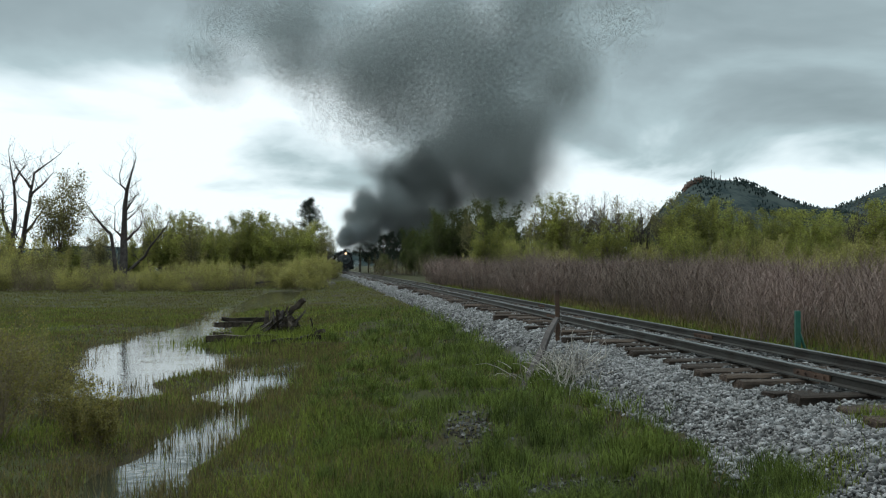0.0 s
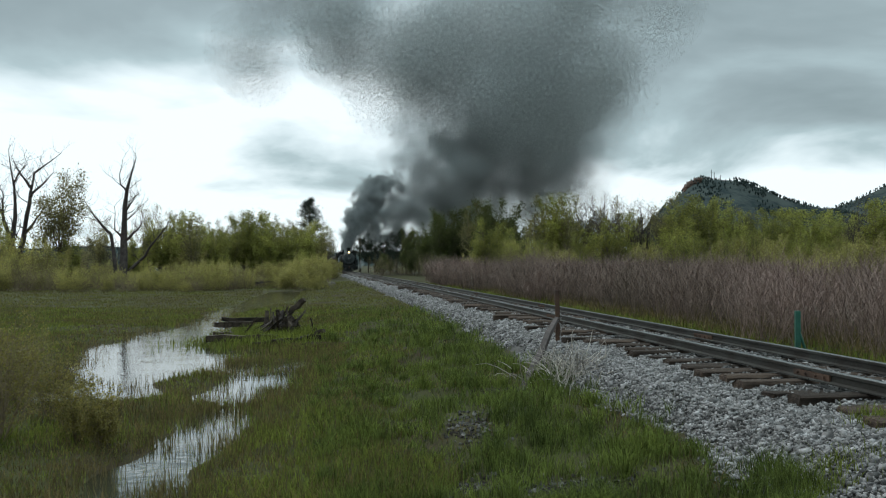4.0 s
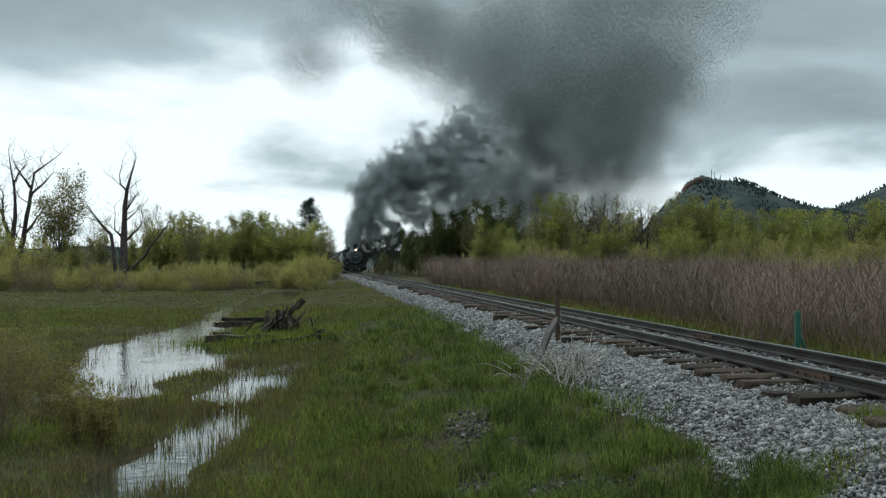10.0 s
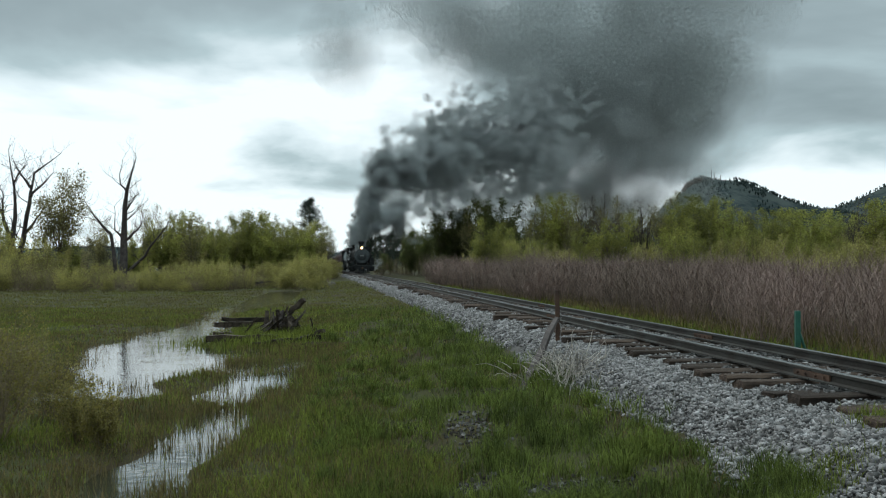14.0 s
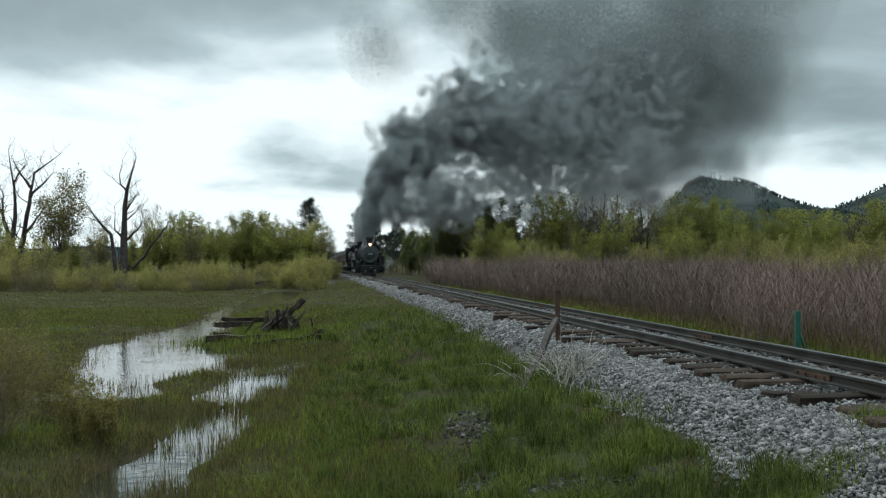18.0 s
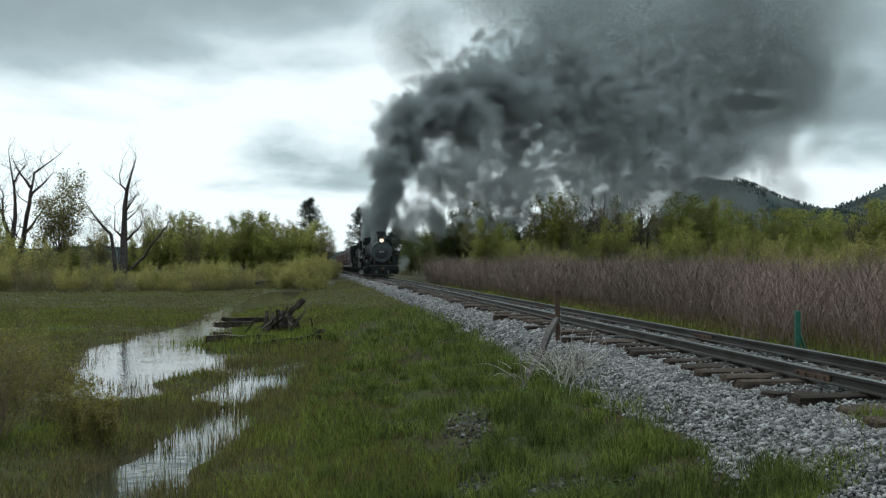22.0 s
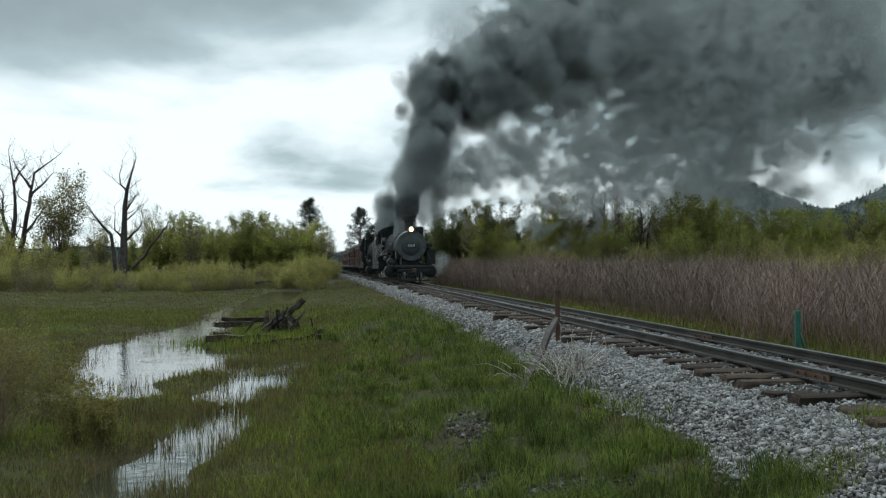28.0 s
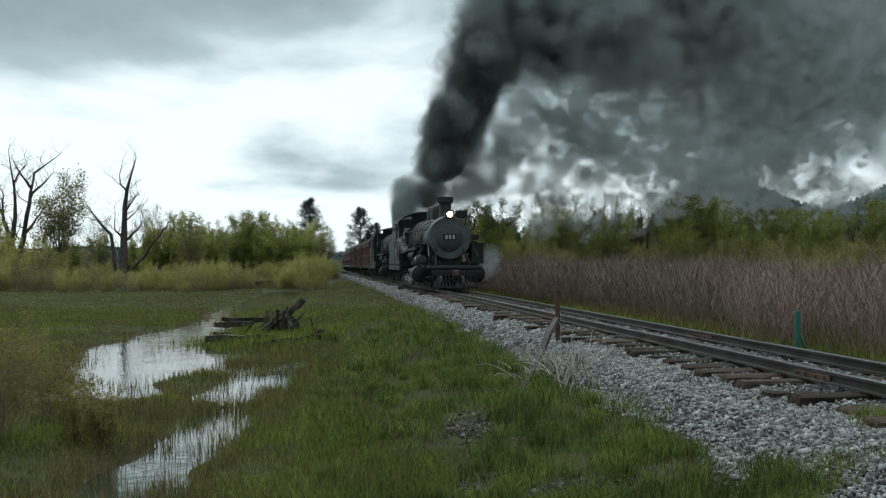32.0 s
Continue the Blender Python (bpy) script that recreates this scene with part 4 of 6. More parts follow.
def build_coach(label):
    """A wooden coach: panelled sides, a row of windows, clerestory roof, open end platforms."""
    car = thing("passenger_coach", label, "railway coach", "coaches of the train")
    L_ = 12.2
    x0, x1 = -L_, 0.0
    b0, b1 = x0 + 0.85, x1 - 0.85
    w = 1.22
    g = Geo()
    g.box(x0, x1, -1.2, 1.2, 0.80, 1.02, 0.02)
    part("underframe", g, M["soot"], car)
    g = Geo()
    n = 13
    pitch = (b1 - b0 - 0.3) / n
    for sy in (-1, 1):
        ya, yb = sorted((sy * w, sy * (w - 0.06)))
        g.box(b0, b1, ya, yb, 1.02, 1.95)
        g.box(b0, b1, ya, yb, 2.78, 3.12)
        for i in range(n + 1):
            x = b0 + 0.15 + i * pitch
            g.box(max(b0, x - 0.13), min(b1, x + 0.13), ya, yb, 1.95, 2.78)
    for x in (b0, b1 - 0.06):
        g.box(x, x + 0.06, -w + 0.06, -0.38, 1.02, 3.12)
        g.box(x, x + 0.06, 0.38, w - 0.06, 1.02, 3.12)
        g.box(x, x + 0.06, -0.38, 0.38, 2.85, 3.12)
    body = part("body", g, M["maroon"], car, "maroon painted coach sides")
    for x in (b0 + 0.01, b1 - 0.05):
        g = Geo()
        g.box(x, x + 0.04, -0.38, 0.38, 1.02, 2.85)
        part("end_door", g, M["maroon"], car)
    g = Geo()
    for sy in (-1, 1):
        for i in range(n + 1):
            x = b0 + 0.15 + i * pitch
            g.box(x - 0.035, x + 0.035, sy * w - 0.02, sy * w + 0.02, 1.1, 1.9)
        g.box(b0, b1, sy * w - 0.025, sy * w + 0.025, 1.93, 1.99)
        g.box(b0, b1, sy * w - 0.025, sy * w + 0.025, 1.03, 1.1)
    part("mouldings", g, M["maroon"], body)
    for sy in (-1, 1):
        for i in range(n):
            x = b0 + 0.15 + (i + 0.5) * pitch
            h = pitch / 2 - 0.13
            g = Geo()
            g.box(x - h, x + h, sy * (w - 0.045) - 0.006, sy * (w - 0.045) + 0.006, 1.95, 2.78)
            win = part("window", g, M["glass"], car)
            g = Geo()
            for xx in (x - h, x + h - 0.04):
                g.box(xx, xx + 0.04, sy * (w - 0.035) - 0.012, sy * (w - 0.035) + 0.012, 1.95, 2.78)
            g.box(x - h, x + h, sy * (w - 0.035) - 0.012, sy * (w - 0.035) + 0.012, 2.33, 2.37)
            part("window_frame", g, M["maroon"], win)
    # roof: eaves and clerestory
    prof = [(-1.36, 3.06), (-1.34, 3.14), (-1.05, 3.28), (-0.66, 3.36), (-0.64, 3.58), (-0.72, 3.60), (-0.45, 3.72), (0, 3.77), (0.45, 3.72), (0.72, 3.60), (0.64, 3.58), (0.66, 3.36), (1.05, 3.28), (1.34, 3.14), (1.36, 3.06)]
    k = len(prof)
    g = Geo()
    vs = [(x, y, z) for x in (x0 + 0.02, x1 - 0.02) for y, z in prof]
    g.add(vs, [(i, i + 1, k + i + 1, k + i) for i in range(k - 1)] + [tuple(range(k))[::-1], tuple(range(k, 2 * k)), (0, k, 2 * k - 1, k - 1)])
    part("roof", g, M["roofgrey"], car, "grey clerestory roof")
    for e, s_ in ((x0, 1), (x1, -1)):
        g = Geo()
        for sy in (-1, 1):
            g.tube([(e + s_ * 0.1, sy * 1.1, 1.02), (e + s_ * 0.1, sy * 1.1, 3.08)], 0.03, 6)
            g.tube([(e + s_ * 0.1, sy * 1.1, 1.85), (e + s_ * 0.1, sy * 0.4, 1.85)], 0.02, 5)
            for q in range(5):
                g.tube([(e + s_ * 0.1, sy * (0.42 + 0.15 * q), 1.02), (e + s_ * 0.1, sy * (0.42 + 0.15 * q), 1.85)], 0.012, 4)
            for z in (0.45, 0.72):
                g.box(min(e + s_ * 0.1, e + s_ * 0.75), max(e + s_ * 0.1, e + s_ * 0.75), sy * 1.1 - 0.14, sy * 1.1 + 0.14, z, z + 0.03)
            g.box(min(e + s_ * 0.1, e + s_ * 0.13), max(e + s_ * 0.1, e + s_ * 0.13), sy * 1.1 - 0.12, sy * 1.1 + 0.12, 0.45, 0.85)
        part("platform_railing", g, M["soot"], car)
    for x in (x0 + 2.1, x1 - 2.1):
        arch_bar_truck(car, x, mesh=CAR_WHEEL)
    g = Geo()
    for y in (-0.6, 0.6):
        g.tube([(x0 + 2.6, y, 0.8), (x0 + 4.2, y, 0.45), (x1 - 4.2, y, 0.45), (x1 - 2.6, y, 0.8)], 0.025, 5)
    g.box(x0 + 5, x0 + 7, -0.9, -0.3, 0.42, 0.8, 0.03)
    part("truss_rods", g, M["soot"], car)
    return car


TRAIN = []          # (object, distance of its own origin behind the leading pilot)
lead = build_engine(True, "black steam locomotive with a grey smokebox and lit headlamp")
second = build_engine(False, "black steam locomotive coupled behind the first tender")
TRAIN += [(lead, 0.0), (build_tender("dark grey tender heaped with coal behind the first engine"), 11.6)]
TRAIN += [(second, 19.4), (build_tender("dark grey tender heaped with coal behind the second engine"), 31.0)]
first_coach = build_coach("maroon wooden coach with a grey clerestory roof")
n_wheels = len(WHEELS)
coach_wheels = [x for o, r, x in WHEELS if o.parent is first_coach]
TRAIN.append((first_coach, 38.9))
for i in range(1, 6):
    c = copy_thing(first_coach, Matrix())
    TRAIN.append((c, 38.9 + 12.75 * i))
    WHEELS += [(o, 0.33, o.location.x) for o in c.children if o.name.startswith("wheelset")]

# ---- smoke and steam: rigid billows that rise from the chimneys and drift off ----
def billow_mesh(name, seed, mat, flecks=9000, depth=1.2, lumps=9, shape=(1.0, 1.0, 1.0), smooth=0.5):
    """A soft billow: fine flecks, a share of them (smooth) spread evenly and the others gathered in round lumps; shape: its half lengths;
    depth: how often a line through its middle meets a fleck."""
    q = np.random.default_rng(seed + 100)
    mid = q.normal(0, 0.34, (lumps, 3))
    rad = q.uniform(0.18, 0.36, lumps)
    which = q.choice(lumps, flecks, p=rad ** 2 / (rad ** 2).sum())
    d = unit(q.normal(0, 1, (flecks, 3)))
    c = mid[which] + d * rad[which][:, None] * (q.random((flecks, 1)) ** 0.5 + 0.25 * np.abs(q.normal(0, 1, (flecks, 1))))
    even = q.random((flecks, 1)) < smooth
    c = np.where(even, q.normal(0, 0.42, (flecks, 3)), c)
    far = np.linalg.norm(c, axis=1)[:, None]
    c = np.where(far > 0.85, c / far * 0.85 * q.random((flecks, 1)) ** 0.4, c) * np.array(shape)
    a = unit(q.normal(0, 1, (flecks, 3)))
    b = unit(np.cross(a, q.normal(0, 1, (flecks, 3))))
    face = shape[0] * shape[1] + shape[1] * shape[2] + shape[0] * shape[2]
    w = math.sqrt(depth * 0.55 * face / flecks) * q.uniform(0.6, 1.35, (flecks, 1))
    V = np.stack((c - a * w, c + b * w, c + a * w, c - b * w), 1).reshape(-1, 3)
    return quick_mesh(name, V, np.arange(4 * flecks).reshape(-1, 4), mat)


WIND = Vector((3.0, 0.6, 0.0))
SPEED = 3.94


def drift(t0, t, back, rise, boost, off, lean):
    """The place at t of smoke that left a chimney at t0; back: the chimney's distance behind the pilot's tip."""
    a = max(0.0, t - t0)
    p = on_track(front_s(t0) + back, 0, 4.1)
    carry = -T * SPEED
    k = 0.9 * lean
    p = p + WIND * a + (carry - WIND) * k * (1 - math.exp(-a / k))
    p.z += boost * (1 - math.exp(-a / 2.1)) + rise * a
    spread = 0.36 * min(a, 1.0) + 0.54 * max(0.0, a - 0.3) ** 0.98
    p = p + off * spread
    p.z = max(p.z, 0.6)
    return p


def lift(t0):
    """The leading engine is worked harder as it comes on."""
    return float(np.interp(t0, (8, 16, 24, 28.5), (1.0, 1.15, 1.2, 1.05)))


def build_smoke():
    r = random.Random(11)
    plume = thing("smoke_plume", "dark coal smoke rolling up from the leading engine", "smoke")
    plume2 = thing("smoke_plume", "paler grey smoke drifting low behind the second engine", "smoke")
    haze = thing("smoke_haze", "thin brown-grey smoke spread out high over the line", "smoke")
    kinds = {"soot": 0.95, "smoke": 0.68, "grey": 0.36}
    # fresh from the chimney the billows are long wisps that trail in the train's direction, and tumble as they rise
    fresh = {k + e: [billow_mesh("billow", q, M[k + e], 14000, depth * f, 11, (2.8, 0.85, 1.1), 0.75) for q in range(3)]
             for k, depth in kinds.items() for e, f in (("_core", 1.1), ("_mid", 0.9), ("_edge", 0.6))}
    wide = {k + e: [billow_mesh("billow", q + 20, M[k + e], 36000, depth * f, 14, smooth=0.8) for q in range(3)]
            for k, depth in (("smoke", 0.23), ("grey", 0.42)) for e, f in (("_core", 1.1), ("_mid", 0.9), ("_edge", 0.6))}
    ahead = pose(0, 0, 0, 0, 0, HEADING)
    behind = T * 1.0
    AGES = (0.3, 0.7, 1.2, 2.0, 3.2, 5.0, 8.0, 12.0, 17.0, 24.0, 32.0)

    def puff(owner, meshes, size, t0, back, rise, boost, lean, off):
        ob = tagged(part("billow", meshes[r.randrange(3)], None, owner), kind="stuff")
        ob.scale = (size, size, size)
        spin = Vector((r.uniform(-1, 1), r.uniform(-1, 1), r.uniform(-1, 1)))
        rows = []
        if t0 > 0:
            # inside the boiler and smokebox until it is blown out
            for t in (0.0, t0 - 0.45, t0):
                if t >= 0:
                    rows.append((t, Matrix.Translation(on_track(front_s(t) + back, 0, 2.28 if t < t0 else 4.1) + behind * (3.6 if t < t0 else 2.1)) @ ahead))
            times = [t0 + a for a in AGES if t0 + a < SPAN] + [SPAN]
        else:
            times = [0.0, 4.0, 10.0, 20.0, SPAN]
        for t in times:
            a = max(0.0, t - t0)
            b = 0.6 * a ** 0.62 if t0 > 0 else 3.0 + 0.06 * a
            turn = Euler((spin.x * b, spin.y * b, spin.z * b)).to_matrix().to_4x4()
            rows.append((t, Matrix.Translation(drift(t0, t, back, rise, boost, off, lean) + behind * 2.1 * math.exp(-a)) @ turn @ ahead))
        rows = [row for i, row in enumerate(rows) if i == 0 or row[0] > rows[i - 1][0] + 0.04]
        if rows[-1][0] < SPAN:
            rows.append((SPAN, rows[-1][1]))
        MOVES.append((ob, rows))

    def chuff(owner, kind, t0, back, rise, boost, count, size=None):
        """One beat of the exhaust: a clump of billows that share their course and spread within it."""
        mid = Vector((r.gauss(0, 0.62), r.gauss(0, 0.62), r.gauss(0, 0.58)))
        rise, boost, lean = r.uniform(*rise), r.uniform(*boost), r.uniform(0.8, 1.25)
        for q in range(count):
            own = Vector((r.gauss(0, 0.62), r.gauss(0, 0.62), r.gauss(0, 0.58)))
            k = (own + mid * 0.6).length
            # darker colour towards the clump's middle stands for the shade inside it
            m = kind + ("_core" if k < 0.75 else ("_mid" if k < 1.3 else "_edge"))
            s = size * r.uniform(0.75, 1.25) if size else r.uniform(0.75, 1.1)
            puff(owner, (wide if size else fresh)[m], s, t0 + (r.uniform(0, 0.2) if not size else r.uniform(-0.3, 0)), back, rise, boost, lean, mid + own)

    # smoke already in the air at the start, grown wide
    t0 = -18.0
    while t0 < -0.3:
        chuff(plume, "smoke", t0, 3.2, (0.75, 1.15), (8.0, 12.5), 12, 1.7 + 0.38 * -t0)
        t0 += 0.5
    t0 = -10.0
    while t0 < -0.3:
        chuff(plume2, "grey", t0, 22.6, (0.15, 0.8), (3.5, 8.5), 11, 1.8 + 0.36 * -t0)
        t0 += 0.5
    # the exhaust of the clip's own seconds; the fire smokes blacker as the engine is worked harder
    t0 = 0.02
    while t0 < SPAN - 0.24:
        black = np.interp(t0, (24.5, 28, 29.5), (0.0, 0.55, 1.0))
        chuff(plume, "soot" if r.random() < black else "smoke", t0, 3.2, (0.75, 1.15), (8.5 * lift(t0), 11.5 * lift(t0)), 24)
        t0 += 0.25
    t0 = 0.1
    while t0 < SPAN - 0.24:
        chuff(plume2, "grey" if t0 < 26 or r.random() < 0.4 else "smoke", t0, 22.6, (0.1, 0.85), (3.5, 10.5), int(np.interp(t0, (13, 18, 22), (23, 18, 12))))
        t0 += 0.28
    # the older cloud overhead: (across, height, density)
    old = [billow_mesh("billow", q + 40, M["haze"], 60000, 0.5, 14, smooth=0.85) for q in range(3)]
    spots = [(-46 + 9.5 * (i % 9) + r.uniform(-5, 5), 46 + 9 * (i // 9) + r.uniform(-3, 3)) for i in range(18)]
    spots += [(-8 + 9 * (i % 4) + r.uniform(-4, 4), 33 + 9 * (i // 4) + r.uniform(-4, 4)) for i in range(12)]
    for i, (hx, hz) in enumerate(spots):
        ob = tagged(part("billow", old[i % 3], None, haze), kind="stuff")
        s = r.uniform(11.0, 17.0)
        ob.scale = (s * 1.2, s, s * 0.85)
        p = Vector((hx + r.uniform(-4, 4), r.uniform(170, 200), hz))
        turn = Euler((r.uniform(0, 6), r.uniform(0, 6), r.uniform(0, 6))).to_matrix().to_4x4()
        v = Vector((r.uniform(1.8, 3.0), 0.4, r.uniform(0.0, 0.6)))
        MOVES.append((ob, [(t, Matrix.Translation(p + v * t) @ turn) for t in (0.0, SPAN)]))
    # steam leaking round the leading engine's cylinders
    wisp = [billow_mesh("steam_wisp", q + 50, M["steam"], 6000, 0.3, 7, (1.0, 1.0, 1.3), 0.8) for q in range(3)]
    for i, (x, y, z, q) in enumerate(((-2.6, 1.75, 0.75, 0.45), (-3.3, 2.1, 1.05, 0.6), (-4.2, 2.3, 1.5, 0.7), (-7.6, -1.5, 1.9, 0.35), (-7.9, -1.55, 2.3, 0.3), (-2.7, -1.75, 0.45, 0.28))):
        ob = part("steam_wisp", wisp[i % 3], None, lead, "thin white steam", at=pose(x, y, z, 20 * i, 35 * i, 10))
        tagged(ob, kind="stuff")
        ob.scale = (q, q, q)


build_smoke()
# ---- trees, shrubs, thicket, grass ----
def leaf_cloud(seed, tips, per, reach, size, mat, name="crown"):
    q = np.random.default_rng(seed)
    c = np.array([t[0][:] for t in tips])
    c = np.repeat(c, per, 0)
    c = c + q.normal(0, reach, c.shape)
    k = len(c)
    a = q.normal(0, 1, (k, 3))
    a /= np.linalg.norm(a, axis=1)[:, None]
    b = np.cross(a, q.normal(0, 1, (k, 3)))
    b /= np.linalg.norm(b, axis=1)[:, None] + 1e-9
    s = size * q.uniform(0.6, 1.4, k)[:, None]
    V = np.stack((c - a * s, c + b * s * 0.5, c + a * s, c - b * s * 0.5), 1).reshape(-1, 3)
    return quick_mesh(name, V, np.arange(4 * k).reshape(-1, 4), mat)


def interp_rows(P, which, f):
    """Points at the share f along the polylines P[which]."""
    g = np.clip(f, 0, 0.999) * (P.shape[1] - 1)
    i = g.astype(int)
    a = (g - i)[:, None]
    return P[which, i] * (1 - a) + P[which, i + 1] * a


def slivers(a, b, width, q):
    """A slender blade from each point of a to the same one of b."""
    side = unit(np.cross(b - a, q.normal(0, 1, a.shape))) * np.asarray(width).reshape(-1, 1)
    return np.stack((a - side, a + side, b + side * 0.35, b - side * 0.35), 1).reshape(-1, 3)


def feather(seed, h, stems, fan, bole=0.0, foot=0.0, twigs=16, leaves=8, leaf=0.05, first=0.15, twig_len=0.22, rad=0.006, ragged=0.45, loose=0.02):
    """An upright plant h high: stems fan out from the ground or a bole, bear rising twigs, and those bear small leaves.
    Returns vertices and faces of the wood, and of the leaves."""
    q = np.random.default_rng(seed)
    f = np.linspace(0, 1, 7)
    az = 2 * math.pi * (np.arange(stems) + q.random(stems)) / stems
    ln = h * (1 - ragged * q.random(stems))
    ln[0] = h
    out = fan * np.sqrt(0.08 + 0.92 * q.random(stems)) * (0.55 + 0.45 * (1 - (ln / h - 1 + ragged) / max(ragged, 0.01)))
    z0 = bole * h * q.uniform(0.35, 1.0, stems)
    bow = q.normal(0, 0.035 * h, (stems, 2))
    P = np.zeros((stems, 7, 3))
    reach = (out * ln)[:, None] * f * (1.25 - 0.25 * f)
    P[..., 0] = np.cos(az)[:, None] * reach + bow[:, :1] * np.sin(f * 3.1)
    P[..., 1] = np.sin(az)[:, None] * reach + bow[:, 1:] * np.sin(f * 3.1)
    start = q.normal(0, foot * h, (stems, 2))
    P[..., :2] += start[:, None, :]
    P[..., 2] = z0[:, None] + (ln - z0)[:, None] * f - 0.1
    V, F, n = [], [], 0
    if bole:
        B = np.zeros((1, 7, 3))
        B[0, :, 2] = np.linspace(-0.2, bole * h * 1.05, 7)
        B[0, :, 0] = 0.02 * h * np.sin(f * 2.5)
        lines = [(B, rad * 3.2 * h, 0.35), (P, rad * 1.5 * h, 0.85)]
    else:
        lines = [(P, rad * h, 0.8)]
    for L, r0, fall in lines:
        m = len(L)
        ring = np.array([(math.cos(a), math.sin(a), 0) for a in (0, 2.09, 4.19)])
        rr = (r0 * (1 - fall * f))[None, :, None, None]
        v = L[:, :, None, :] + ring[None, None] * rr
        V.append(v.reshape(-1, 3))
        idx = np.array([(j * 3 + k, j * 3 + (k + 1) % 3, j * 3 + 3 + (k + 1) % 3, j * 3 + 3 + k) for j in range(6) for k in range(3)])
        F.append((idx[None] + 21 * np.arange(m)[:, None, None]).reshape(-1, 4) + n)
        n += 21 * m
    which = np.repeat(np.arange(stems), twigs)
    k = len(which)
    ft = first + (1 - first) * q.random(k) ** 0.8
    a = interp_rows(P, which, ft)
    t_az = q.random(k) * 6.283
    d = np.stack((np.cos(t_az) * 0.75 + np.cos(az[which]) * 0.3, np.sin(t_az) * 0.75 + np.sin(az[which]) * 0.3, q.uniform(0.25, 1.15, k)), -1)
    b = a + unit(d) * (h * twig_len * (1.2 - ft) * q.uniform(0.5, 1.25, k))[:, None]
    V.append(slivers(a, b, rad * 0.32 * h * q.uniform(0.7, 1.2, k), q))
    F.append(np.arange(4 * k).reshape(-1, 4) + n)
    n += 4 * k
    # finer shoots on the twigs
    w2 = np.repeat(np.arange(k), 2)
    g = q.uniform(0.3, 0.9, len(w2))[:, None]
    a2 = a[w2] * (1 - g) + b[w2] * g
    d2 = unit(unit(d[w2]) + q.normal(0, 0.55, (len(w2), 3)) + np.array([0, 0, 0.25]))
    b2 = a2 + d2 * (h * twig_len * 0.33 * q.uniform(0.5, 1.2, len(w2)))[:, None]
    V.append(slivers(a2, b2, np.full(len(w2), rad * 0.17 * h), q))
    F.append(np.arange(4 * len(w2)).reshape(-1, 4) + n)
    wood = np.concatenate(V), np.concatenate(F)
    if not leaves:
        return wood, None
    A, B2 = np.concatenate((a, a2)), np.concatenate((b, b2))
    wl = np.repeat(np.arange(len(A)), np.concatenate((np.full(k, leaves), np.full(len(a2), max(1, leaves // 2)))))
    g = q.random(len(wl))[:, None] ** 0.75
    c = A[wl] * (1 - g) + B2[wl] * g + q.normal(0, loose * h, (len(wl), 3))
    u = unit(q.normal(0, 1, c.shape) + np.array([0, 0, 0.5]))
    v = unit(np.cross(u, q.normal(0, 1, c.shape)))
    sz = leaf * q.uniform(0.6, 1.4, (len(wl), 1))
    return wood, (np.stack((c - u * sz, c + v * sz * 0.55, c + u * sz, c - v * sz * 0.55), 1).reshape(-1, 3), np.arange(4 * len(c)).reshape(-1, 4))


def plant(name, label, category, group, seed, h, leaf_mat, bark, **kw):
    ob = thing(name, label, category, group)
    wood, crown = feather(seed, h, **kw)
    part("trunk", quick_mesh("trunk", *wood, bark), None, ob)
    if crown:
        part("crown", quick_mesh("crown", *crown, leaf_mat), None, ob)
    return ob


def pine(seed, h, label):
    """A tall ponderosa: straight trunk, whorls of uneven boughs, tufts of needles."""
    r = random.Random(seed)
    ob = thing("pine_tree", label, "tree", "pines by the line")
    g, tips = Geo(), []
    g.tube([(0, 0, -0.2), (0.1, 0.05, h * 0.5), (0, 0, h)], [h * 0.022, h * 0.014, 0.03], 8)
    z = h * 0.22
    while z < h * 0.985:
        f = (z / h - 0.22) / 0.78
        ln = h * 0.30 * (1 - f) ** 0.55 * r.uniform(0.55, 1.1) + 0.25
        a = r.uniform(0, 6.28)
        d = Vector((math.cos(a), math.sin(a), 0.12 + 0.5 * f))
        pts = [Vector((0, 0, z))]
        for i in range(4):
            pts.append(pts[-1] + (d + Vector((r.uniform(-.2, .2), r.uniform(-.2, .2), 0.06 * i))).normalized() * ln / 4)
            if i:
                tips.append((pts[-1], d, 3))
                tips.append((pts[-1] + Vector((r.uniform(-1, 1), r.uniform(-1, 1), r.uniform(-.1, .3))) * ln * 0.16, d, 3))
        g.tube(pts, [0.07, 0.06, 0.045, 0.03, 0.02], 4, False)
        z += h * r.uniform(0.006, 0.014)
    part("trunk", g, M["bark"], ob)
    part("crown", leaf_cloud(seed, tips, 22, h * 0.019, h * 0.0085, M["needle"]), None, ob)
    return ob


def spot(px, d):
    """The ground d metres ahead, px thousandths of that to the side."""
    x = px * d / 1000.0
    return x, d, float(ground_z(x, d))


def set_down(ob, px, d, turn=0.0, scale=1.0):
    x, y, z = spot(px, d)
    ob.matrix_basis = pose(x, y, z, 0, 0, turn)
    ob.scale = (scale, scale, scale)
    return ob


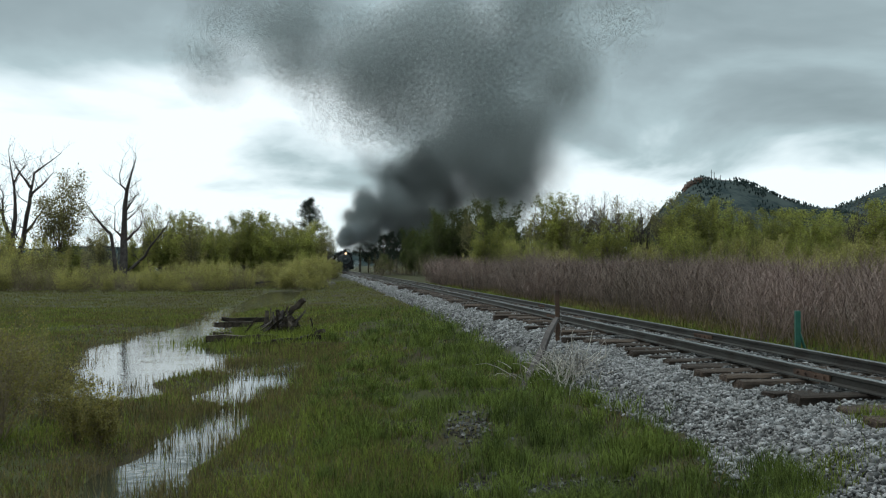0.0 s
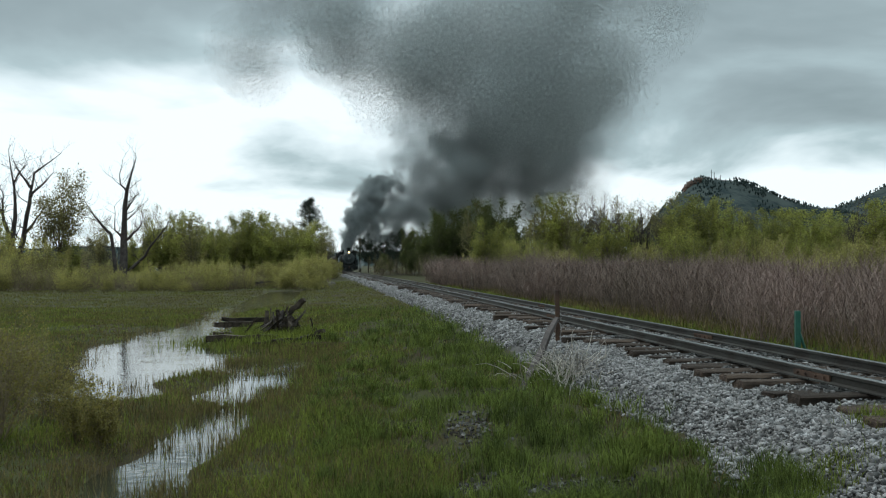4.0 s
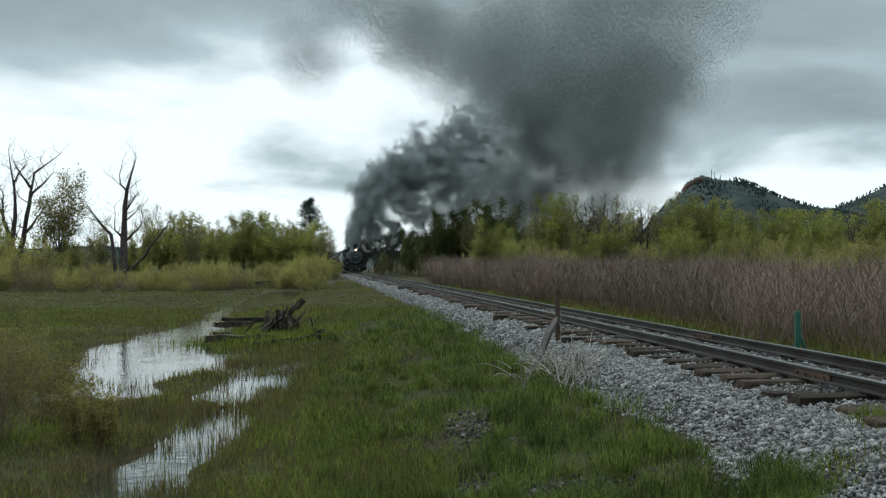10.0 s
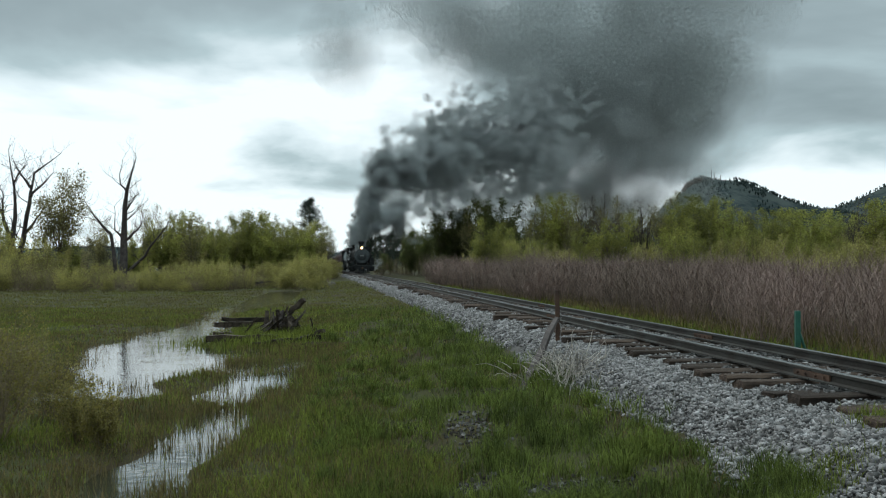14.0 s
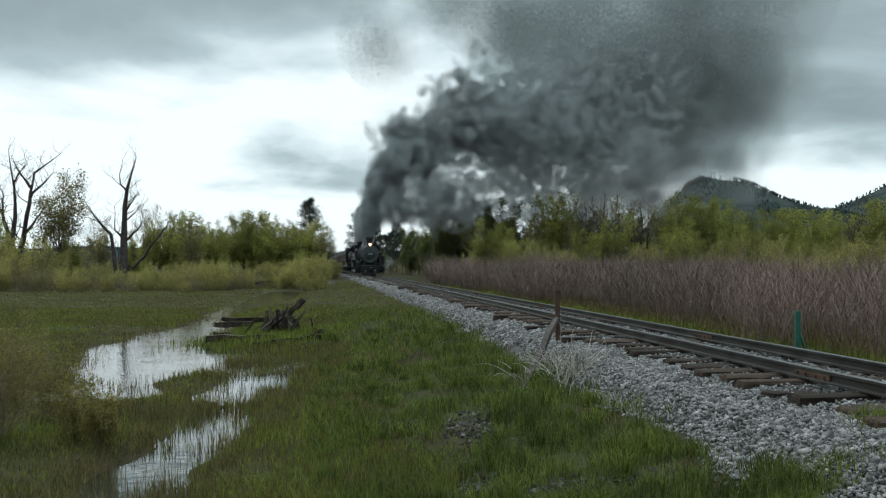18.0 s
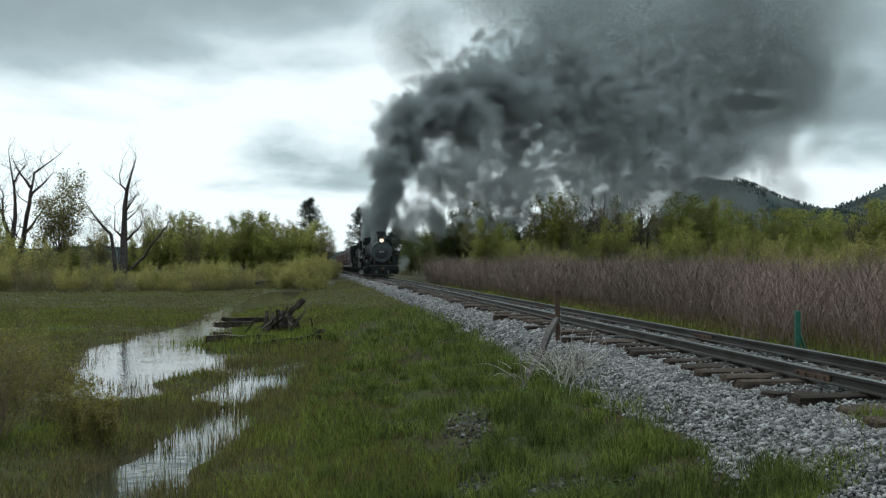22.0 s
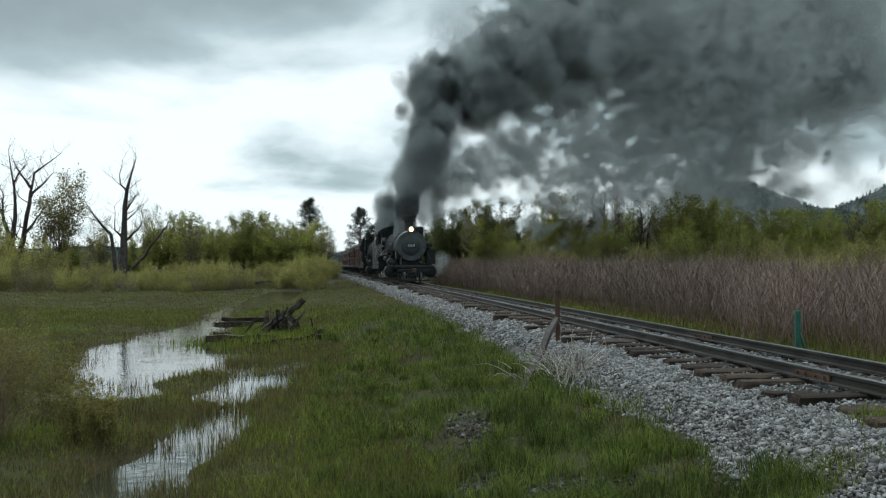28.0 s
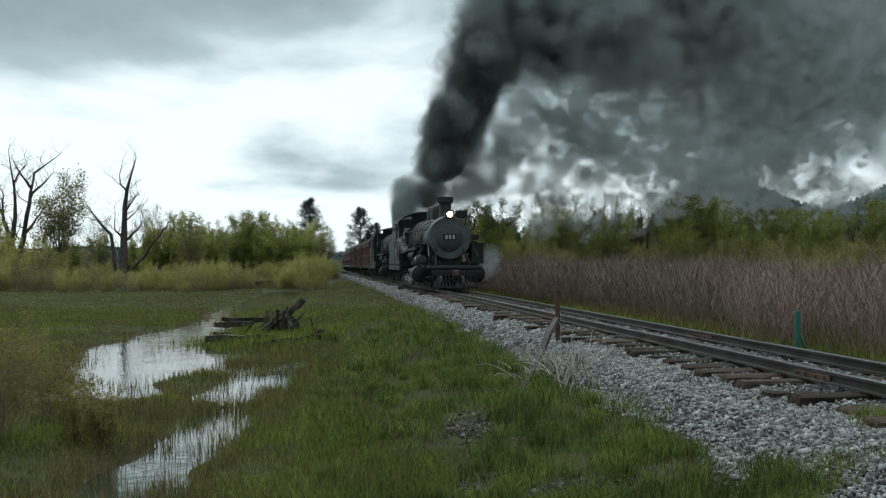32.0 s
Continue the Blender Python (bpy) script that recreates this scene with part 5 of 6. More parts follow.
PLANT_KINDS = {
    "willow": lambda s: plant("willow_shrub", "bushy willow shrub in yellow-green young leaf", "shrub", "willow shrubs", s, 3.0, M["willow_leaf"], M["twig"], stems=46, fan=0.8, foot=0.22, twigs=15, leaves=8, leaf=0.04, first=0.04, ragged=0.6),
    "broad": lambda s: plant("cottonwood_tree", "broadleaf tree in fresh green spring leaf", "tree", "trees beyond the meadow", s, 8.0, M["green_leaf"], M["bark"], stems=22, fan=0.46, bole=0.3, twigs=30, leaves=10, leaf=0.08, first=0.1, rad=0.005, ragged=0.62),
    "dark": lambda s: plant("alder_tree", "bushy tree at the edge of the wood, its darker green leaf coloured with smoke shade", "tree", "trees beyond the meadow", s, 8.0, M["dark_leaf"], M["bark"], stems=22, fan=0.42, bole=0.25, twigs=30, leaves=11, leaf=0.085, first=0.06, rad=0.005, ragged=0.6),
    "thin": lambda s: plant("cottonwood_tree", "thin-leaved tree with opening brownish leaves", "tree", "trees beyond the meadow", s, 10.0, M["sparse_leaf"], M["bark"], stems=11, fan=0.26, bole=0.4, twigs=26, leaves=6, leaf=0.085, first=0.2, rad=0.0045),
    "bare": lambda s: plant("bare_tree", "tall tree with bare upright grey branches", "tree", "trees beyond the meadow", s, 10.0, M["sparse_leaf"], M["deadwood"], stems=12, fan=0.26, bole=0.35, twigs=26, leaves=1, leaf=0.05, first=0.3, rad=0.0048, twig_len=0.26),
    "brush": lambda s: plant("brown_shrub", "leafless brownish willow brush", "shrub", "willow shrubs", s, 2.6, M["sparse_leaf"], M["redstem"], stems=50, fan=0.85, foot=0.22, twigs=16, leaves=3, leaf=0.025, first=0.06, rad=0.004, ragged=0.6),
}
HEIGHT = {"dark": 8.0, "willow": 3.0, "broad": 8.0, "thin": 10.0, "bare": 10.0, "brush": 2.6}
MASTERS = {}


def grown(kind, variant, px, d, h, turn):
    """A plant of that kind, h metres high; the first of each variant is built, the others copied."""
    key = (kind, variant)
    if key not in MASTERS:
        MASTERS[key] = PLANT_KINDS[kind](len(MASTERS) * 5 + 3)
        ob = MASTERS[key]
    else:
        ob = copy_thing(MASTERS[key], Matrix())
    return set_down(ob, px, d, turn, h / HEIGHT[kind])


def build_woods():
    r = random.Random(21)
    # the far belt on the meadow's side: (bearing, distance, height, kind)
    belt = [(-505, 70, 4.6, "willow"), (-470, 72, 3.9, "willow"), (-440, 78, 4.2, "broad"), (-345, 88, 8.0, "thin"), (-330, 84, 6.2, "broad"), (-318, 92, 7.6, "thin"),
            (-300, 90, 7.4, "broad"), (-285, 95, 6.0, "broad"), (-268, 92, 5.8, "broad"), (-250, 96, 6.4, "broad"), (-236, 100, 8.2, "broad"), (-222, 100, 8.1, "broad"),
            (-208, 98, 6.6, "broad"), (-195, 104, 6.9, "thin"), (-182, 100, 6.2, "broad"), (-166, 110, 7.4, "broad"), (-152, 112, 7.2, "broad"), (-420, 96, 4.4, "thin"),
            (-408, 90, 6.8, "thin"), (-360, 96, 5.8, "broad"), (-395, 110, 4.0, "brush"), (-535, 76, 7.0, "broad")]
    for i in range(16):
        belt.append((-345 + 210 * (i + r.random()) / 16, r.uniform(95, 125), r.uniform(6.0, 9.0), r.choice(("thin", "thin", "broad"))))
    for px, d, h, kind in belt:
        grown(kind, r.randrange(3), px, d, h, r.uniform(0, 360))
    # low willow shrubs at the meadow's edge
    for i in range(26):
        grown(r.choice(("brush", "willow", "broad")), r.randrange(3), -545 + 390 * (i + r.random()) / 26, r.uniform(84, 112), r.uniform(2.2, 4.2), r.uniform(0, 360))
    for i in range(84):
        px = -540 + 395 * (i + r.random()) / 84
        d = r.uniform(58, 80)
        grown("willow" if r.random() < 0.68 else "brush", r.randrange(3), px, d, r.uniform(1.0, 2.5) * r.uniform(0.8, 1.1), r.uniform(0, 360))
    for px, d, h in ((-148, 96, 3.4), (-140, 100, 2.8), (-133, 104, 2.6), (-156, 90, 3.0), (-172, 84, 2.6)):
        grown("willow", r.randrange(3), px, d, h, r.uniform(0, 360))
    # pines by the line
    for s, h, px, d in ((1, 15.6, -158, 180), (2, 16.0, -98, 215), (3, 11.5, -80, 200), (4, 9.0, -62, 190), (5, 8.5, -48, 170)):
        set_down(pine(s, h, "dark ponderosa pine beyond the bend" if px < -70 else "dark pine at the edge of the wood"), px, d)
    for q, (px, d, h) in enumerate(((-88, 200, 9.5), (-70, 178, 8.0), (-55, 205, 12.0), (-38, 190, 9.0), (-28, 176, 7.5))):
        set_down(pine(q + 7, h, "dark pine at the edge of the wood"), px, d)
    for i in range(16):
        grown(r.choice(("brush", "dark", "dark")), r.randrange(3), -84 + 110 * (i + r.random()) / 16, r.uniform(135, 165), r.uniform(2.5, 4.5), r.uniform(0, 360))
    # the wood across the line
    wood = [(-40, 165, 9.0, "broad"), (-20, 160, 10.0, "broad"), (0, 150, 11.5, "broad"), (22, 148, 12.5, "broad"), (40, 140, 12.0, "thin"), (55, 138, 12.6, "broad"), (72, 138, 11.8, "broad"),
            (90, 135, 9.0, "broad"), (108, 128, 9.4, "thin"), (120, 120, 11.6, "thin"), (138, 118, 11.8, "broad"), (150, 116, 11.0, "thin"), (166, 118, 11.5, "bare"), (178, 118, 11.6, "bare"),
            (190, 112, 11.6, "bare"), (200, 116, 11.2, "thin"), (212, 110, 10.5, "bare"), (225, 112, 10.6, "bare"), (240, 118, 11.0, "bare"), (258, 110, 10.4, "thin"), (275, 108, 9.6, "broad"),
            (288, 104, 10.2, "broad"), (304, 102, 10.0, "broad"), (320, 106, 9.8, "broad"), (338, 104, 9.8, "broad"), (356, 110, 9.4, "thin"), (372, 108, 9.0, "broad"), (392, 112, 9.2, "broad"),
            (412, 114, 9.6, "broad"), (430, 110, 9.0, "broad"), (448, 106, 8.8, "broad"), (468, 104, 8.6, "broad"), (488, 90, 9.0, "bare"), (505, 92, 8.6, "broad"), (525, 88, 8.8, "broad"), (545, 90, 9.4, "broad")]
    for px, d, h, kind in wood:
        # towards the bend the leaf colour holds the shade under the smoke
        if px < 112 and kind == "broad":
            kind = "dark"
        grown(kind, r.randrange(3), px, d, h, r.uniform(0, 360))
        if r.random() < 0.8:
            grown("dark" if px < 112 else "broad", r.randrange(3), px + r.uniform(-8, 8), d + r.uniform(4, 18), h * r.uniform(0.6, 0.85), r.uniform(0, 360))
    # middle bushes in front of the wood
    for i in range(64):
        px = 40 + 500 * (i + r.random()) / 64
        d = r.uniform(66, 100)
        kind = r.choice(("willow", "brush", "brush", "willow", "broad"))
        grown(kind, r.randrange(3), px, d, r.uniform(3.0, 4.6) if kind != "broad" else r.uniform(4, 6), r.uniform(0, 360))
    for px, d, h in ((62, 78, 3.4), (50, 80, 3.0), (455, 44, 2.6), (470, 46, 2.4), (440, 45, 2.2)):
        grown("willow", r.randrange(3), px, d, h, r.uniform(0, 360))


build_woods()


def dead_tree(label, limbs, seed):
    """A leafless tree; limbs: (thickness at the foot, (x, z), (x, z), ...), the first one the trunk."""
    r = random.Random(seed)
    ob = thing("dead_tree", label, "tree", "dead trees in the meadow")

    def twig(g, p, d, ln, rad, level):
        pts = [p]
        for i in range(4):
            d = (d + Vector((r.uniform(-.3, .3), r.uniform(-.3, .3), r.uniform(-.12, .3)))).normalized()
            pts.append(pts[-1] + d * ln / 4)
            if level < 2 and i and r.random() < 0.75:
                e = (d + Vector((r.uniform(-1, 1), r.uniform(-1, 1), r.uniform(-.2, .7)))).normalized()
                twig(g, pts[-1], e, ln * r.uniform(0.4, 0.7), rad * 0.55, level + 1)
        g.tube(pts, [rad, rad * .85, rad * .7, rad * .5, rad * .3], 4 if level == 0 else 3, False)

    for i, (rad, *way) in enumerate(limbs):
        g = Geo()
        pts, rads = [], []
        for j in range(len(way) - 1):
            for f in (0, 0.34, 0.67):
                x, z = (way[j][c] * (1 - f) + way[j + 1][c] * f for c in (0, 1))
                k = 0.0 if i == 0 and j == 0 else 0.07
                pts.append(Vector((x + r.uniform(-k, k), 0.5 * math.sin(x * 0.9 + z * 0.35) + r.uniform(-k, k), z)))
        pts.append(Vector((way[-1][0], 0.5 * math.sin(way[-1][0] * 0.9 + way[-1][1] * 0.35), way[-1][1])))
        n = len(pts)
        rads = [max(0.022, 0.8 * rad * (1 - 0.93 * j / (n - 1)) * r.uniform(0.9, 1.1)) for j in range(n)]
        if i == 0:
            pts[0].z -= 0.3
            rads[0] *= 1.35
        g.tube(pts, rads, 10 if i == 0 else 7)
        for j in range(1 if i else n // 3, n):
            for q in range(2):
                if r.random() < 0.8:
                    d = Vector((r.uniform(-1, 1), r.uniform(-1, 1), r.uniform(0.0, 1.0))).normalized()
                    twig(g, pts[j], d, r.uniform(0.7, 1.9), max(0.016, rads[j] * 0.3), 0 if r.random() < 0.6 else 1)
        part("trunk" if i == 0 else "limb", g, M["deadwood"], ob, smooth="all")
    return ob


set_down(dead_tree("bare dead cottonwood with a broken crown and low limbs",
                   ((0.50, (0, 0), (-0.1, 4.6), (0.1, 7.7), (0.63, 9.6), (1.36, 12.1)), (0.26, (-0.5, 0.6), (-1.2, 4.8), (-2.7, 6.5), (-3.55, 7.9)),
                    (0.20, (0.0, 4.2), (0.6, 4.6), (1.7, 5.6), (2.0, 6.6)), (0.13, (0.4, 8.8), (-0.4, 9.8), (0.1, 11.9)), (0.17, (-0.1, 4.4), (-0.9, 5.2), (-1.0, 7.5)),
                    (0.13, (0.1, 7.0), (1.0, 8.0), (1.6, 8.6)), (0.22, (0.4, 1.3), (1.9, 2.7), (4.0, 5.2), (4.4, 6.2)), (0.10, (0.3, 6.2), (1.2, 6.8), (1.7, 7.4))), 6), -378, 80)
set_down(dead_tree("bare dead cottonwood with tall forked stems",
                   ((0.44, (0, 0), (-0.4, 3.3), (0.0, 6.7), (-0.4, 10.9)), (0.34, (0.0, 1.2), (0.5, 3.6), (1.35, 6.7), (1.9, 9.2), (3.65, 10.9)), (0.15, (1.6, 8.0), (0.5, 9.5), (-0.1, 10.5)),
                    (0.24, (-0.4, 3.3), (-1.0, 5.2), (-1.3, 6.3), (-2.2, 7.5), (-2.3, 9.0)), (0.13, (-0.1, 8.4), (0.7, 9.3), (1.4, 10.0)), (0.15, (1.5, 7.2), (2.6, 8.3), (3.3, 9.3)),
                    (0.13, (-1.2, 6.0), (-1.1, 7.4), (-1.5, 8.6)), (0.16, (0.6, 4.0), (2.0, 5.4), (3.0, 6.8))), 14), -507, 80, 0, 1.14)
set_down(plant("aspen_tree", "slender leafy tree with small fluttering leaves", "tree", "trees beyond the meadow", 31, 10.6, M["sparse_leaf"], M["bark"], stems=15, fan=0.34, bole=0.35, twigs=28, leaves=11, leaf=0.085, first=0.03, rad=0.0036), -453, 78)
for px, d, h, q in ((-402, 84, 5.8, 32), (-296, 84, 6.6, 33)):
    set_down(plant("aspen_tree", "slender leafy tree with small fluttering leaves", "tree", "trees beyond the meadow", q, h, M["sparse_leaf"], M["bark"], stems=9, fan=0.24, bole=0.3, twigs=20, leaves=8, leaf=0.07, first=0.05, rad=0.004), px, d)


def build_thicket():
    """Red willow stems beyond the line, thin and upright, in uneven clumps."""
    k = 34000
    s = 4 + 100 * rng.random(k) ** 1.25
    n = 4.2 + 24 * rng.random(k) ** 1.6 + 0.9 * fbm(s, s * 0, 3.0, 8.0) + np.interp(s, (60, 80, 104), (0, 1.5, 5.0))
    x, y = T.x * s + N.x * (TRACK_OFF + n - bend(s)), T.y * s + N.y * (TRACK_OFF + n - bend(s))
    clump = fbm(x, y, 2.2, 4.0)
    keep = (rng.random(k) < np.clip(0.62 + 0.45 * clump, 0.12, 1)) & (x / np.maximum(y, 1) < 0.75)
    x, y, n, s, clump = (a[keep] for a in (x, y, n, s, clump))
    k = len(x)
    h = (1.36 + 0.34 * clump + 0.22 * fbm(x, y, 0.8, 2.7) + 0.45 * rng.random(k)) * np.interp(s, (5, 40, 90, 104), (0.95, 1.1, 1.3, 0.7))
    z0 = ground_z(x, y) - 0.05
    rad = np.interp(s, (5, 30, 100), (0.0055, 0.0085, 0.016))
    lean = rng.normal(0, 0.27, (k, 2))
    arc = rng.normal(0, 0.10, (k, 2))
    V, F, base = [], [], 0
    fr = (0.0, 0.5, 1.0)
    for j, f in enumerate(fr):
        cx = x + lean[:, 0] * h * f + arc[:, 0] * h * f * f
        cy = y + lean[:, 1] * h * f + arc[:, 1] * h * f * f
        cz = z0 + h * f
        for q in range(3):
            a = 2.094 * q
            rr = rad * (1.0 - 0.75 * f)
            V.append(np.stack((cx + rr * math.cos(a), cy + rr * math.sin(a), cz), -1))
    V = np.stack(V, 1)
    idx = np.array([(j * 3 + q, j * 3 + (q + 1) % 3, j * 3 + 3 + (q + 1) % 3, j * 3 + 3 + q) for j in range(2) for q in range(3)])
    F = (idx[None] + 9 * np.arange(k)[:, None, None]).reshape(-1, 4)
    allv, allf = [V.reshape(-1, 3)], [F]
    # side twigs, each a slender blade
    base = 9 * k
    for tw in range(9):
        f = rng.uniform(0.25, 0.85, k)
        px = x + lean[:, 0] * h * f + arc[:, 0] * h * f * f
        py = y + lean[:, 1] * h * f + arc[:, 1] * h * f * f
        pz = z0 + h * f
        ln = h * rng.uniform(0.14, 0.40, k)
        a = rng.random(k) * 6.283
        up = rng.uniform(0.4, 1.0, k)
        ex, ey, ez = px + np.cos(a) * ln * 0.75, py + np.sin(a) * ln * 0.75, pz + ln * up
        w = rad * 0.5
        ox, oy = -np.sin(a) * w, np.cos(a) * w
        q = np.stack((np.stack((px - ox, py - oy, pz), -1), np.stack((px + ox, py + oy, pz), -1), np.stack((ex + ox * .4, ey + oy * .4, ez), -1), np.stack((ex - ox * .4, ey - oy * .4, ez), -1)), 1)
        allv.append(q.reshape(-1, 3))
        allf.append(base + np.arange(4 * k).reshape(-1, 4))
        base += 4 * k
    ob = new("willow_thicket", quick_mesh("willow_thicket", np.concatenate(allv), np.concatenate(allf), M["redstem"]))
    tagged(ob, "dense thicket of bare reddish willow stems beside the track", "thicket", kind="stuff")


build_thicket()


def blades(x, y, z, h, w, lean, mat, name, label, category="grass"):
    """Grass blades of three triangles each, bent over by their lean."""
    k = len(x)
    a = rng.random(k) * 6.283
    dx, dy = np.cos(a), np.sin(a)
    b = rng.random(k) * 6.283
    lx, ly = np.cos(b) * lean * h, np.sin(b) * lean * h
    P = []
    for f, ww in ((0, 1.0), (0.55, 0.75)):
        for sgn in (-1, 1):
            P.append(np.stack((x + lx * f * f + sgn * dx * w * ww / 2, y + ly * f * f + sgn * dy * w * ww / 2, z + h * f), -1))
    P.append(np.stack((x + lx, y + ly, z + h * (1 - 0.3 * lean)), -1))
    V = np.stack(P, 1).reshape(-1, 3)
    F = (np.array([(0, 1, 3), (0, 3, 2), (2, 3, 4)])[None] + 5 * np.arange(k)[:, None, None]).reshape(-1, 3)
    ob = new(name, quick_mesh(name, V, F, mat))
    tagged(ob, label, category, kind="stuff")
    return ob


BARE = ((0.32, 8.6, 0.24, 0.55), (0.95, 6.3, 0.38, 0.28), (0.25, 6.6, 0.18, 0.3), (-0.35, 9.0, 0.12, 0.15), (0.1, 17.6, 0.35, 0.6), (0.75, 11.2, 0.3, 0.3))


def bare(x, y):
    """How far the turf is broken open: 0 none, 1 bare earth."""
    b = np.zeros(np.shape(x))
    for cx, cy, w, d in BARE:
        b = np.maximum(b, np.exp(-((x - cx) / w) ** 2 - ((y - cy) / d) ** 2))
    return np.clip(b * 1.25 + 0.2 * fbm(x, y, 0.25, 3.1) * (b > 0.15), 0, 0.97)


def build_grass():
    def field(count, y0, y1, power, reach):
        y = y0 + (y1 - y0) * rng.random(count) ** power
        x = (rng.random(count) * 2 - 1) * reach * y
        n = x * N.x + y * N.y - TRACK_OFF
        return x, y, n
    # the bank by the line: long fresh tufts
    x, y, n = field(270000, 4.8, 32, 1.6, 0.62)
    tuft = fbm(x, y, 0.5, 9.0)
    edge = -2.02 - 0.25 * fbm(x, y, 0.7, 2.0)
    bank = (n < edge) & (n > -5.5 + 0.8 * fbm(x, y, 2.0, 1.5))
    keep = bank & (rng.random(len(x)) < np.clip(0.62 + 0.6 * tuft, 0.14, 1) * (1 - bare(x, y)))
    x, y, tuft = x[keep], y[keep], tuft[keep]
    h = (0.065 + 0.10 * np.clip(tuft + 0.4, 0, 2)) * rng.uniform(0.5, 1.4, len(x)) * np.interp(x * N.x + y * N.y - TRACK_OFF, (-5.0, -3.2), (0.75, 1.25))
    blades(x, y, ground_z(x, y) - 0.01, h, 0.0042 + 0.0005 * y, rng.uniform(0.1, 0.8, len(x)), M["bankgrass"], "bank_grass", "lush green grass tufts on the bank")
    # coarse tussocks that stand out of it
    k = 150
    s, n = 4.5 + 17 * rng.random(k) ** 1.4, rng.uniform(-5.6, -2.35, k)
    cx, cy = T.x * s + N.x * (TRACK_OFF + n), T.y * s + N.y * (TRACK_OFF + n)
    keep = bare(cx, cy) < 0.35
    cx, cy = np.repeat(cx[keep], 75), np.repeat(cy[keep], 75)
    wide = np.repeat(rng.uniform(0.03, 0.09, keep.sum()), 75)
    tall = np.repeat(rng.uniform(0.13, 0.32, keep.sum()), 75)
    x, y = cx + rng.normal(0, 1, len(cx)) * wide, cy + rng.normal(0, 1, len(cx)) * wide
    blades(x, y, ground_z(x, y) - 0.01, tall * rng.uniform(0.5, 1.15, len(x)), 0.0045 + 0.0005 * y, rng.uniform(0.2, 1.0, len(x)), M["bankgrass"], "grass_tussocks", "coarse dark green grass tussocks on the bank")
    # last year's straw among it
    x, y, n = field(42000, 4.8, 30, 1.6, 0.62)
    keep = (n < -2.2) & (pool_depth(x, y) < -0.1) & (rng.random(len(x)) < np.clip(0.4 + 0.6 * fbm(x, y, 1.7, 7.7), 0.05, 0.9))
    x, y = x[keep], y[keep]
    blades(x, y, ground_z(x, y) - 0.01, rng.uniform(0.05, 0.15, len(x)), 0.004 + 0.0005 * y, rng.uniform(0.3, 1.0, len(x)), M["straw"], "dead_grass", "brown dead grass among the green")
    # the meadow, short, finer
    x, y, n = field(290000, 4.8, 36, 1.5, 0.62)
    wet = pool_depth(x, y)
    keep = (n < -4.3 + 0.8 * fbm(x, y, 2.0, 1.5)) & (wet < 0.02)
    x, y = x[keep], y[keep]
    h = 0.085 * rng.uniform(0.5, 1.6, len(x)) * (1 + 0.45 * fbm(x, y, 1.5, 2.2))
    pick = rng.random(len(x)) < np.clip(0.30 + 0.4 * fbm(x, y, 2.5, 3.3), 0.05, 0.8)
    blades(x[~pick], y[~pick], ground_z(x[~pick], y[~pick]) - 0.01, h[~pick], 0.0042 + 0.0005 * y[~pick], rng.uniform(0.1, 0.6, (~pick).sum()), M["grass"], "meadow_grass", "green meadow grass")
    blades(x[pick], y[pick], ground_z(x[pick], y[pick]) - 0.01, h[pick], 0.004 + 0.0005 * y[pick], rng.uniform(0.1, 0.6, pick.sum()), M["reed"], "sedge", "brownish sedge in the wet meadow")
    # far meadow
    x, y, n = field(190000, 26, 84, 1.25, 0.6)
    keep = ((n < -2.2) | ((n > 1.9) & (n < 6))) & (pool_depth(x, y) < 0)
    x, y = x[keep], y[keep]
    blades(x, y, ground_z(x, y) - 0.01, rng.uniform(0.04, 0.13, len(x)), 0.008 + 0.0004 * y, rng.uniform(0.1, 0.6, len(x)), M["fargrass"], "far_meadow_grass", "green meadow grass")
    # strip beyond the rails
    s = 3 + 60 * rng.random(16000) ** 1.4
    n = rng.uniform(1.7, 4.6, len(s))
    x, y = T.x * s + N.x * (TRACK_OFF + n - bend(s)), T.y * s + N.y * (TRACK_OFF + n - bend(s))
    blades(x, y, ground_z(x, y) - 0.01, rng.uniform(0.08, 0.3, len(s)), 0.008 + 0.0007 * y, rng.uniform(0.1, 0.7, len(s)), M["grass"], "trackside_grass", "green grass strip beside the track")
    # dry litter under the thicket
    s = 4 + 60 * rng.random(22000) ** 1.4
    n = 4.0 + 6 * rng.random(len(s)) ** 1.3
    x, y = T.x * s + N.x * (TRACK_OFF + n - bend(s)), T.y * s + N.y * (TRACK_OFF + n - bend(s))
    blades(x, y, ground_z(x, y) - 0.01, rng.uniform(0.15, 0.5, len(s)), 0.008 + 0.0006 * y, rng.uniform(0.2, 0.8, len(s)), M["reed"], "dry_litter", "dry brown grass under the willow thicket")
    # sedge standing in the pools
    x, y, n = field(150000, 5, 34, 1.4, 0.62)
    wet = pool_depth(x, y)
    dens = np.clip(0.45 - wet * 0.75 + 0.45 * fbm(x, y, 0.9, 6.6), 0.015, 0.8)
    keep = (wet > -0.15) & (rng.random(len(x)) < dens)
    x, y = x[keep], y[keep]
    blades(x, y, np.minimum(ground_z(x, y), WATER_Z) - 0.01, rng.uniform(0.08, 0.26, len(x)), 0.004 + 0.0004 * y, rng.uniform(0.05, 0.35, len(x)), M["reed"], "pool_sedge", "thin sedge standing in the pools")


build_grass()


